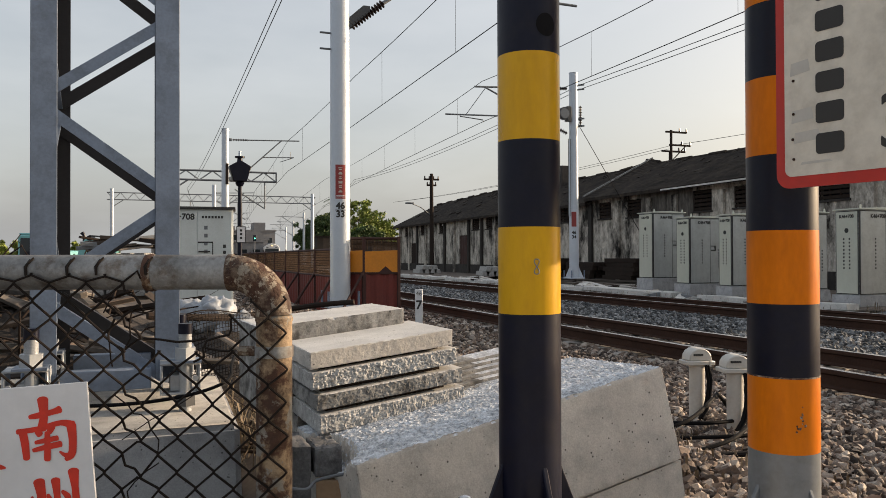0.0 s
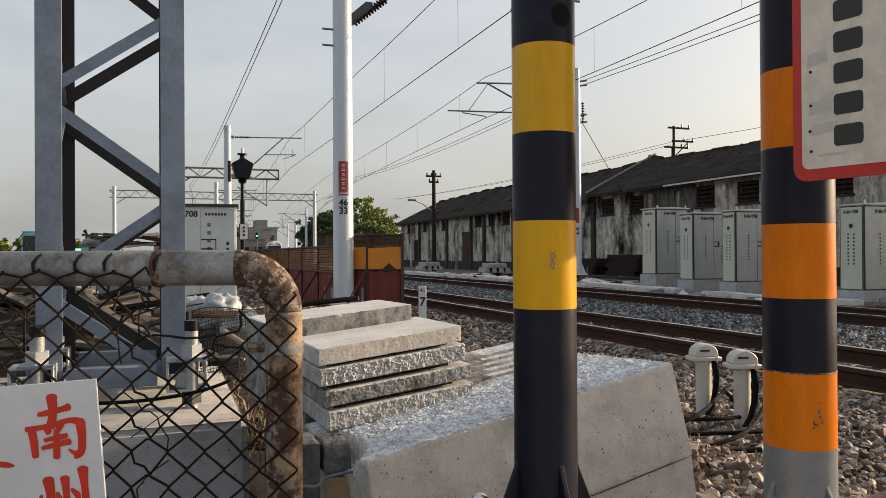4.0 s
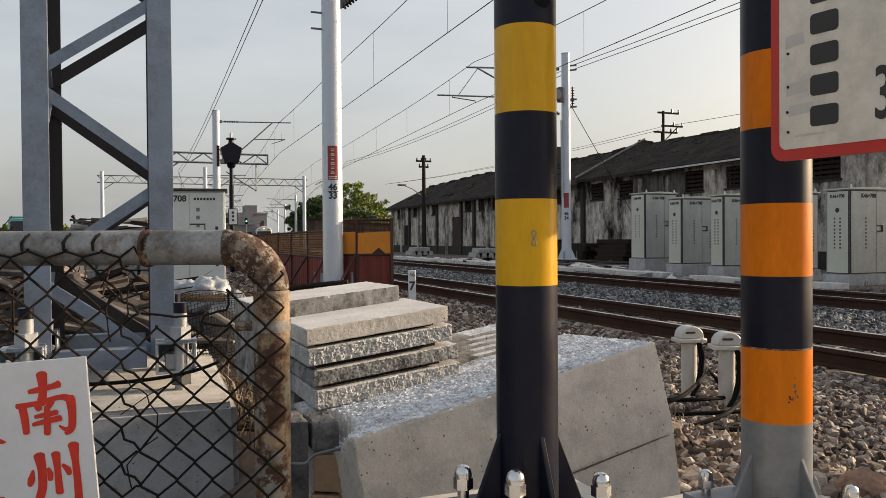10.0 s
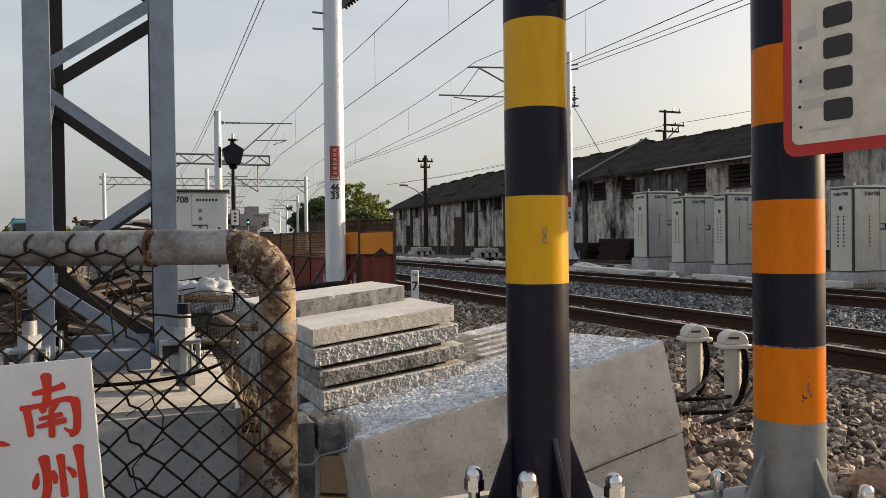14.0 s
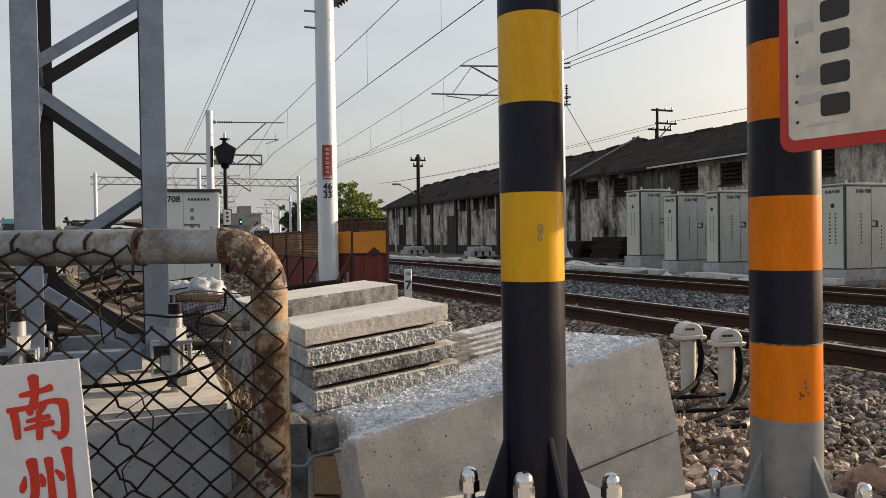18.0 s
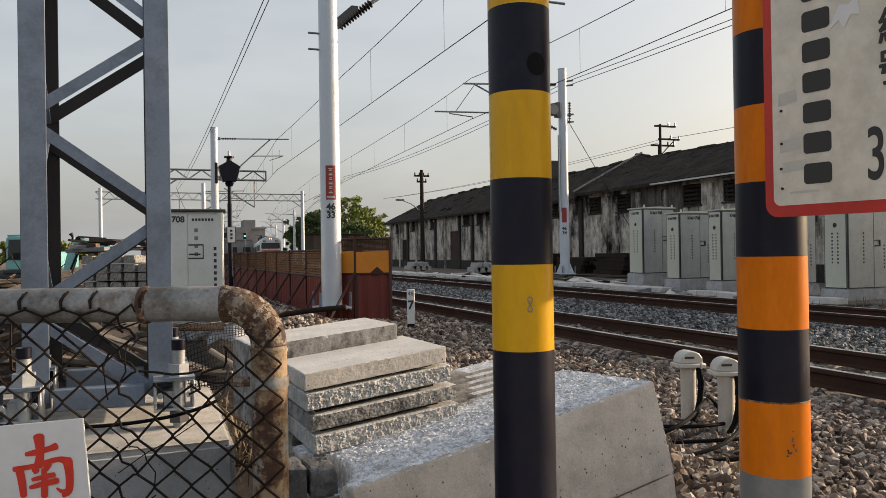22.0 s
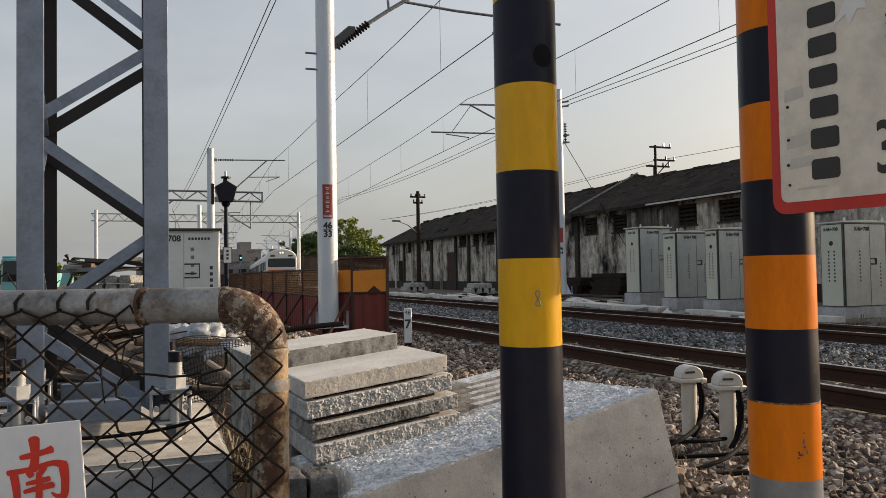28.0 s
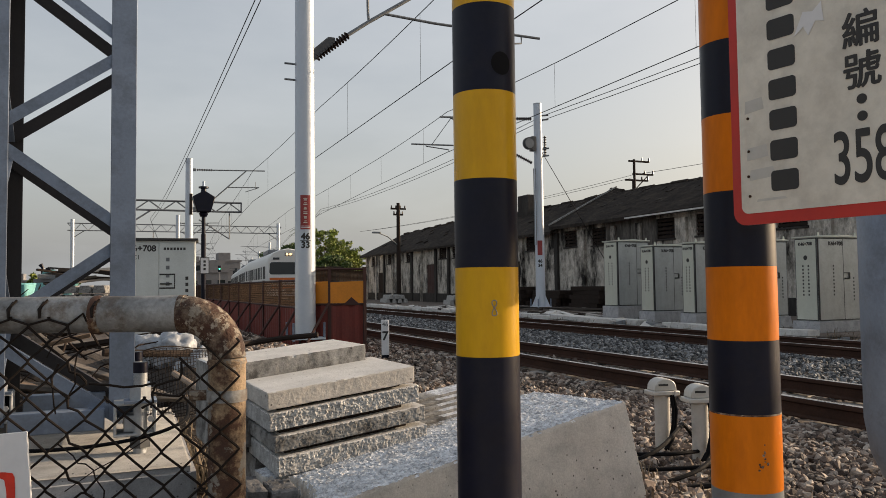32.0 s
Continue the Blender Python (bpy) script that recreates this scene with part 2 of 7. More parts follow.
RAIL_SIDE = mat("rusty_rail", (0.052, 0.028, 0.020), 0.9, 0.0, spec=0.15, var=0.35, fine=60, coarse=2, bump=0.2)
RAIL_TOP = mat("polished_rail_head", (0.55, 0.52, 0.5), 0.3, 1.0, var=0.1, fine=60, coarse=2, bump=0.02)
SLEEPER = mat("sleeper_concrete", (0.26, 0.24, 0.22), 0.9, var=0.25, fine=60, coarse=3, bump=0.2)
GROUND = mat("dirt", (0.10, 0.075, 0.058), 0.95, var=0.35, fine=14, coarse=0.6, bump=0.5, tint=(0.22, 0.19, 0.16), tint_amount=0.5)
GRAVEL = rocks_mat("ballast_stone", (0.026, 0.021, 0.019), (0.42, 0.37, 0.32), (0.155, 0.112, 0.088))
GRAVEL_GREY = rocks_mat("grey_ballast", (0.022, 0.024, 0.027), (0.29, 0.30, 0.31), (0.09, 0.095, 0.10))
WALL_OLD = mat("stained_plaster", (0.52, 0.48, 0.42), 0.92, var=0.55, fine=22, coarse=5.0, bump=0.3, tint=(0.028, 0.026, 0.024), tint_amount=1.2, tint_scale=1.1, stretch=(1, 1, 0.45), spec=0.1)
WALL_SOOT = mat("soot_streaked_plaster", (0.14, 0.128, 0.115), 0.93, var=0.55, fine=22, coarse=5.0, bump=0.3, tint=(0.03, 0.028, 0.026), tint_amount=1.0, tint_scale=1.6, stretch=(1, 1, 0.25), spec=0.1)
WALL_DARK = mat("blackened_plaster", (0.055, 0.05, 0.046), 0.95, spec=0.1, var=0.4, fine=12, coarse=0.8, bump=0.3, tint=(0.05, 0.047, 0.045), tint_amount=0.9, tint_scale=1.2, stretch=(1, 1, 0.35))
ROOF = mat("dark_tiles", (0.034, 0.029, 0.026), 1.0, spec=0.1, var=0.5, fine=14, coarse=1.1, bump=0.7, tint=(0.06, 0.048, 0.036), tint_amount=0.6, tint_scale=2.2)
WOOD_DARK = mat("dark_wood", (0.03, 0.022, 0.018), 0.9, spec=0.15, var=0.3, fine=40, coarse=3, bump=0.3, stretch=(1, 1, 0.2))
TIMBER = mat("weathered_timber", (0.085, 0.062, 0.046), 0.9, var=0.4, fine=30, coarse=3, bump=0.4, rnd=0.5)
CABINET = mat("brushed_cabinet_steel", (0.40, 0.425, 0.42), 0.38, 0.2, var=0.14, fine=50, coarse=2.5, bump=0.03, tint=(0.28, 0.29, 0.28), tint_amount=0.4, tint_scale=7)
CABINET_PALE = mat("pale_cabinet_steel", (0.54, 0.58, 0.57), 0.4, 0.1, var=0.1, fine=50, coarse=2, bump=0.02)
CABINET_WHITE = mat("cabinet_label_panel", (0.52, 0.54, 0.46), 0.45, 0.0, var=0.08, fine=40, coarse=3, bump=0.02)
INK = mat("dark_ink", (0.03, 0.03, 0.03), 0.7, var=0.1, fine=40, coarse=5, bump=0)
RED_INK = mat("red_spray_paint", (0.58, 0.028, 0.010), 0.6, var=0.2, fine=60, coarse=12, bump=0.02)
SIGN_WHITE = mat("sign_white", (0.64, 0.645, 0.66), 0.4, var=0.08, fine=30, coarse=5, bump=0.02)
BOARD_WHITE = mat("dirty_sign_white", (0.62, 0.59, 0.52), 0.5, var=0.12, fine=40, coarse=6, bump=0.03, tint=(0.42, 0.39, 0.34), tint_amount=0.5)
RED = mat("red_border", (0.44, 0.024, 0.015), 0.5, var=0.12, fine=40, coarse=6, bump=0.03)
RED_DULL = mat("faded_red_notice", (0.27, 0.035, 0.032), 0.6, var=0.15, fine=40, coarse=6, bump=0.02)
# paler steel for the tower feet, with sunlight put into its colour
GALV_SUNLIT = mat("fresh_galvanised_steel", (0.36, 0.38, 0.40), 0.45, 0.2, var=0.18, fine=70, coarse=6, bump=0.05, tint=(0.32, 0.34, 0.36), tint_amount=0.5, tint_scale=16)
RED_SHEET = mat("red_oxide_sheet", (0.15, 0.024, 0.016), 0.7, 0.0, var=0.25, fine=30, coarse=1.2, bump=0.1)
RED_FRAME = mat("dark_red_frame", (0.045, 0.016, 0.012), 0.8, var=0.2, fine=30, coarse=2, bump=0.1)
NETTING = mat("brown_netting", (0.065, 0.042, 0.028), 0.9, spec=0.1, var=0.3, fine=40, coarse=3, bump=0.1)
ORANGE_SHEET = mat("orange_sheet", (0.62, 0.22, 0.012), 0.6, var=0.15, fine=30, coarse=1.5, bump=0.05)
LEAF = mat("foliage", (0.17, 0.21, 0.035), 0.7, var=0.35, fine=20, coarse=1.2, bump=0.2, rnd=0.5)
LEAF_DARK = mat("dark_foliage", (0.06, 0.095, 0.025), 0.8, var=0.35, fine=20, coarse=1.2, bump=0.2, rnd=0.45)
BARK = mat("bark", (0.10, 0.08, 0.06), 0.9, var=0.3, fine=30, coarse=3, bump=0.4)
PLASTIC_GREY = mat("grey_plastic", (0.47, 0.46, 0.43), 0.5, var=0.1, fine=60, coarse=8, bump=0.03)
CABLE = mat("black_cable", (0.006, 0.006, 0.007), 0.85, spec=0.12, var=0.2, fine=60, coarse=8, bump=0.05)
CABLE_TAN = mat("tan_conduit", (0.28, 0.22, 0.17), 0.6, var=0.2, fine=60, coarse=8, bump=0.05)
TEAL = mat("teal_paint", (0.17, 0.42, 0.42), 0.45, var=0.14, fine=20, coarse=1.5, bump=0.03)
GLASS_DARK = mat("dark_glass", (0.02, 0.026, 0.03), 0.08, var=0.1, fine=10, coarse=1, bump=0)
TRAIN_WHITE = mat("train_white_paint", (0.66, 0.66, 0.64), 0.45, spec=0.3, var=0.08, fine=10, coarse=0.6, bump=0.01)
TRAIN_WINDOW = mat("train_side_window", (0.012, 0.014, 0.016), 0.5, spec=0.12, var=0.1, fine=10, coarse=1, bump=0)
TRAIN_BAND = mat("train_orange_band", (0.55, 0.13, 0.02), 0.4, var=0.06, fine=10, coarse=0.6, bump=0)
UNDERFRAME = mat("underframe", (0.04, 0.04, 0.04), 0.8, var=0.2, fine=10, coarse=1, bump=0.1)
TARP = mat("white_plastic_bag", (0.33, 0.36, 0.40), 0.5, var=0.3, fine=30, coarse=9, bump=0.3)
FAR_WALL = mat("far_wall", (0.19, 0.19, 0.195), 0.9, var=0.2, fine=2, coarse=0.3, bump=0.05)
PORCELAIN = mat("dark_brown_insulator", (0.030, 0.018, 0.016), 0.35, var=0.1, fine=20, coarse=4, bump=0)
HEADLIGHT = glow("headlight_glow", (1.0, 0.62, 0.28), 1.5)
GREEN_LAMP = glow("green_signal_glow", (0.1, 1.0, 0.55), 1.6)


# ---- mesh building ----
class MB:
    """Collects boxes, tubes and prisms for one mesh."""

    def __init__(self):
        self.v, self.f = [], []

    def add(self, vs, fs):
        k = len(self.v)
        self.v += [tuple(p) for p in vs]
        self.f += [tuple(i + k for i in q) for q in fs]
        return self

    def box(self, c, s, m=None):
        x, y, z = (a / 2 for a in s)
        vs = [Vector(p) for p in ((-x, -y, -z), (x, -y, -z), (x, y, -z), (-x, y, -z), (-x, -y, z), (x, -y, z), (x, y, z), (-x, y, z))]
        vs = [(m @ p if m else p) + Vector(c) for p in vs]
        return self.add(vs, [(0, 3, 2, 1), (4, 5, 6, 7), (0, 1, 5, 4), (1, 2, 6, 5), (2, 3, 7, 6), (3, 0, 4, 7)])

    def span(self, x0, x1, y0, y1, z0, z1):
        return self.box(((x0 + x1) / 2, (y0 + y1) / 2, (z0 + z1) / 2), (abs(x1 - x0), abs(y1 - y0), abs(z1 - z0)))

    def tube(self, pts, r, n=8, cap=True):
        """A tube along points; r is a number or one per point."""
        pts = [Vector(p) for p in pts]
        rs = r if hasattr(r, "__len__") else [r] * len(pts)
        rings, side = [], None
        for i, p in enumerate(pts):
            d = (pts[min(i + 1, len(pts) - 1)] - pts[max(i - 1, 0)]).normalized()
            if side is None:
                side = d.cross(Vector((0, 0, 1)) if abs(d.z) < 0.9 else Vector((1, 0, 0))).normalized()
            else:
                side = (side - d * side.dot(d)).normalized()
            up = d.cross(side)
            rings.append([p + (side * math.cos(2 * math.pi * a / n) + up * math.sin(2 * math.pi * a / n)) * rs[i] for a in range(n)])
        vs = [q for g in rings for q in g]
        fs = []
        for i in range(len(rings) - 1):
            for a in range(n):
                b = (a + 1) % n
                fs.append((i * n + a, i * n + b, (i + 1) * n + b, (i + 1) * n + a))
        if cap:
            fs += [tuple(range(n))[::-1], tuple(range((len(rings) - 1) * n, len(rings) * n))]
        return self.add(vs, fs)

    def cyl(self, p, q, r, r2=None, n=16):
        return self.tube([p, q], [r, r if r2 is None else r2], n)

    def prism(self, poly, vec):
        n = len(poly)
        vs = [Vector(p) for p in poly]
        vs += [p + Vector(vec) for p in vs]
        return self.add(vs, [tuple(range(n))[::-1], tuple(range(n, 2 * n))] + [(i, (i + 1) % n, n + (i + 1) % n, n + i) for i in range(n)])

    def lathe(self, prof, c=(0, 0, 0), n=24):
        """A body turned round z from (radius, height) rows."""
        vs, fs = [], []
        for r, z in prof:
            vs += [(c[0] + r * math.cos(2 * math.pi * a / n), c[1] + r * math.sin(2 * math.pi * a / n), c[2] + z) for a in range(n)]
        for i in range(len(prof) - 1):
            for a in range(n):
                b = (a + 1) % n
                fs.append((i * n + a, i * n + b, (i + 1) * n + b, (i + 1) * n + a))
        fs += [tuple(range(n))[::-1], tuple(range((len(prof) - 1) * n, len(prof) * n))]
        return self.add(vs, fs)

    def mesh(self, name, bevel=0.0, smooth=True, segments=1):
        me = bpy.data.meshes.new(name)
        me.from_pydata(self.v, [], self.f)
        bm = bmesh.new()
        bm.from_mesh(me)
        bmesh.ops.recalc_face_normals(bm, faces=bm.faces[:]) if len(self.f) < 40000 else None
        if bevel:
            edges = [e for e in bm.edges if len(e.link_faces) == 2 and e.calc_face_angle(0) > 0.5]
            bmesh.ops.bevel(bm, geom=edges, offset=bevel, segments=segments, affect="EDGES", clamp_overlap=True)
        bm.to_mesh(me)
        bm.free()
        if smooth:
            me.shade_smooth()
            me.set_sharp_from_angle(angle=radians(38))
        return me


def part(name, mb, material, parent=None, label="", bevel=0.0, smooth=True, segments=1):
    me = mb if isinstance(mb, bpy.types.Mesh) else mb.mesh(name, bevel, smooth, segments)
    if not me.materials:
        me.materials.append(material)
    ob = new(name, me)
    if parent:
        ob.parent = parent
    if label:
        ob["label"] = label
    return ob


def thing(name, at, label, category, group="", kind="", rz=0.0):
    ob = new(name)
    ob.matrix_basis = pose(*at, 0, 0, rz)
    return tagged(ob, label, category, group, kind)


def text_mesh(body, size, depth=0.0008, bold=0.0):
    c = bpy.data.curves.new("text", "FONT")
    c.body, c.size, c.extrude, c.offset, c.align_x, c.align_y = body, size, depth, bold, "CENTER", "CENTER"
    o = bpy.data.objects.new("text", c)
    scene.collection.objects.link(o)
    bpy.context.view_layer.update()
    me = bpy.data.meshes.new_from_object(o.evaluated_get(bpy.context.evaluated_depsgraph_get()))
    bpy.data.objects.remove(o)
    return me


def heavy_text(body, size, depth, spread):
    """Text made heavier by laying shifted copies over one another."""
    vs, fs = [], []
    for k, (dx, dy) in enumerate(((0, 0), (1, 0), (-1, 0), (0, 1), (0, -1), (0.7, 0.7), (-0.7, -0.7))):
        me = text_mesh(body, size, depth)
        n = len(vs)
        vs += [(v.co.x + dx * spread, v.co.y + dy * spread, v.co.z + 0.00004 * k) for v in me.vertices]
        fs += [tuple(n + i for i in p.vertices) for p in me.polygons]
    out = bpy.data.meshes.new("text")
    out.from_pydata(vs, [], fs)
    return out


def lettering(name, body, size, m, parent, material, depth=0.0008, wide=1.0, heavy=0.0):
    """Raised letters; m places them in the parent's space, read along x with y up."""
    me = heavy_text(body, size, depth, heavy) if heavy else text_mesh(body, size, depth)
    me.transform(m @ Matrix.Diagonal((wide, 1, 1, 1)))
    me.materials.clear()
    me.materials.append(material)
    return part(name, me, material, parent)


def face_frame(c, right, up):
    """A matrix whose x runs along right and y along up."""
    r, u = Vector(right).normalized(), Vector(up).normalized()
    n = r.cross(u)
    m = Matrix((r, u, n)).transposed().to_4x4()
    m.translation = Vector(c)
    return m


def curve_x(y):
    """How far the line bends sideways at y."""
    return 0.0012 * min(max(y - 25.0, 0.0), 45.0) ** 2 + 0.118 * max(0.0, y - 70.0)


def ground_z(x, y):
    h = 0.0
    def step(a, b, v):
        k = min(1.0, max(0.0, (v - a) / (b - a)))
        return k * k * (3 - 2 * k)
    xs = x - curve_x(y)
    h += 0.02
    h -= 0.2 * step(-3.0, -2.2, xs)
    h += 0.08 * step(6.0, 6.6, xs)
    h -= 0.24 * step(1.9, 2.5, y) * (1 - step(3.4, 4.2, y)) * step(-9.0, -8.0, x) * (1 - step(-5.1, -4.9, x))
    h += 0.07 * step(8, 12, y) * (1 - step(-2.4, -1.6, xs))
    return h


# ---- ground and line ----
def build_ground():
    xs = sorted(set([-600, -300, -120, -60, -30, -18] + [-12 + 0.5 * i for i in range(13)] + [-6 + 0.2 * i for i in range(71)] + [9, 11, 14, 18, 25, 40, 80, 160, 300, 600]))
    ys = sorted(set([-60, -30, -10, -5] + [-3 + 0.5 * i for i in range(40)] + [18, 20, 22, 25, 28, 32, 36, 40, 45, 50, 56, 62, 70, 80, 90, 100, 120, 140, 160, 190, 230, 300, 450, 700]))
    me = bpy.data.meshes.new("ground")
    vs = [(x + (curve_x(y) if -8 < x < 20 and y < 200 else 0), y, ground_z(x + curve_x(y), y) - 0.02 + 0.02 * noise.noise((x * 1.3, y * 1.3, 0))) for y in ys for x in xs]
    n = len(xs)
    me.from_pydata(vs, [], [(j * n + i, j * n + i + 1, (j + 1) * n + i + 1, (j + 1) * n + i) for j in range(len(ys) - 1) for i in range(n - 1)])
    me.shade_smooth()
    part("ground", me, GROUND)
    tagged(bpy.data.objects["ground"], "brown dirt ground beside the railway line", "ground", kind="structure")


def build_bounce_slabs():
    """Unseen pale concrete slabs in front of the posts, added to bounce sunlight back."""
    th = thing("pavement", (0, 0, 0), "unseen pale concrete slabs added to bounce sunlight", "pavement", kind="structure")
    me = MB().span(-0.98, 0.98, -0.98, 0.98, -0.12, 0.045).mesh("paving_slab", 0.01)
    for i in range(7):
        for j in range(5):
            o = part("paving_slab", me, CONCRETE, th)
            o.location = (-15.0 + 2.0 * i, -8.4 + 2.0 * j, 0)


RAIL_PROFILE = [(-0.0625, -0.153), (0.0625, -0.153), (0.0625, -0.142), (0.012, -0.128), (0.009, -0.05), (0.032, -0.036), (0.0325, -0.01), (0.027, 0.0), (-0.027, 0.0), (-0.0325, -0.01), (-0.032, -0.036), (-0.009, -0.05), (-0.012, -0.128), (-0.0625, -0.142)]


def build_rail(x0, z0, name):
    th = thing(name, (0, 0, 0), "rusty brown steel running rail with polished top", "rail", "rails", "structure")
    ys = [-20, -10, -5, 0, 2.5, 5, 7.5, 10, 12.5, 15, 17.5, 20] + list(range(24, 205, 6))
    def sweep(profile):
        b = MB()
        vs, fs, n = [], [], len(profile)
        for y in ys:
            vs += [(x0 + px_ + curve_x(y), y, z0 + pz) for px_, pz in profile]
        for i in range(len(ys) - 1):
            fs += [(i * n + a, i * n + (a + 1) % n, (i + 1) * n + (a + 1) % n, (i + 1) * n + a) for a in range(n)]
        return b.add(vs, fs)
    part("rail_body", sweep(RAIL_PROFILE), RAIL_SIDE, th)
    part("rail_head", sweep([(-0.026, 0.0005), (0.026, 0.0005), (0.024, 0.003), (-0.024, 0.003)]), RAIL_TOP, th, "polished rail head")


RAILS = [(0.0, 0.0), (1.13, 0.0), (4.25, 0.03), (5.38, 0.03)]


def build_sleepers(xc, z0, name):
    th = thing(name, (0, 0, 0), "concrete sleepers half buried in ballast", "sleepers", kind="structure")
    b = MB()
    b.prism([(-1.0, -0.12, 0), (1.0, -0.12, 0), (1.0, -0.10, 0.16), (-1.0, -0.10, 0.16)], (0, 0.22, 0))
    me = b.mesh("sleeper", 0.01)
    me.materials.append(SLEEPER)
    for i in range(60):
        y = 0.5 + i * 0.62
        o = part("sleeper", me, SLEEPER, th)
        o.location = (xc + curve_x(y), y, z0 - 0.335)


STONES = []


def stone_shapes():
    """Angular crushed stones: hulls round a few random points."""
    out = []
    for k in range(10):
        rnd = random.Random(k + 3)
        bm = bmesh.new()
        for _ in range(15):
            d = Vector((rnd.gauss(0, 1), rnd.gauss(0, 1), rnd.gauss(0, 1))).normalized() * rnd.uniform(0.82, 1.1)
            bm.verts.new((d.x, d.y, d.z * 0.75))
        hull = bmesh.ops.convex_hull(bm, input=bm.verts[:])
        bmesh.ops.delete(bm, geom=list({e for e in hull["geom_interior"] + hull["geom_unused"] if isinstance(e, bmesh.types.BMVert)}), context="VERTS")
        bmesh.ops.recalc_face_normals(bm, faces=bm.faces[:])
        bm.verts.index_update()
        out.append((np.array([v.co[:] for v in bm.verts]), np.array([[v.index for v in f.verts] for f in bm.faces])))
        bm.free()
    return out


def scatter(name, label, material, area, count, size, zfun, seed, lift=0.35, weight=None):
    """Loose stones over an area (x0, x1, y0, y1), joined as one object."""
    rng = np.random.default_rng(seed)
    shapes = STONES or STONES.extend(stone_shapes()) or STONES
    vs, fs, k, done = [], [], 0, 0
    while done < count:
        u = rng.random()
        x = area[0] + (area[1] - area[0]) * rng.random()
        y = area[2] + (area[3] - area[2]) * (u ** 1.7 if weight else u)
        r = size * (0.42 + 1.15 * rng.random() ** 2.4) * (1 + (0.025 * (y - area[2]) if weight else 0))
        z = zfun(x, y)
        if z is None:
            done += 1
            continue
        v, f = shapes[int(rng.integers(10))]
        a, b = rng.random(2) * 6.28
        ca, sa, cb, sb = math.cos(a), math.sin(a), math.cos(b), math.sin(b)
        rot = np.array([[ca, -sa, 0], [sa, ca, 0], [0, 0, 1]]) @ np.array([[1, 0, 0], [0, cb, -sb], [0, sb, cb]])
        sc = np.array([1, 0.75 + 0.4 * rng.random(), 0.7 + 0.4 * rng.random()])
        vs.append((v * sc * r) @ rot.T + np.array([x + curve_x(y), y, z + r * lift * (0.4 + rng.random())]))
        fs.append(f + k)
        k += len(v)
        done += 1
    vs, fs = np.concatenate(vs), np.concatenate(fs)
    me = bpy.data.meshes.new(name)
    me.vertices.add(len(vs))
    me.vertices.foreach_set("co", vs.ravel())
    me.loops.add(fs.size)
    me.loops.foreach_set("vertex_index", fs.ravel().astype(np.int32))
    me.polygons.add(len(fs))
    me.polygons.foreach_set("loop_start", np.arange(0, fs.size, 3, dtype=np.int32))
    me.update(calc_edges=True)
    me.validate()
    me.shade_flat()
    ob = part(name, me, material)
    tagged(ob, label, "gravel", kind="stuff")
    return ob


build_ground()
build_bounce_slabs()
for i, (rx, rz) in enumerate(RAILS):
    build_rail(rx, rz, "rail_%d" % (i + 1))
build_sleepers(0.565, 0.0, "sleepers_near")
build_sleepers(4.815, 0.03, "sleepers_far")


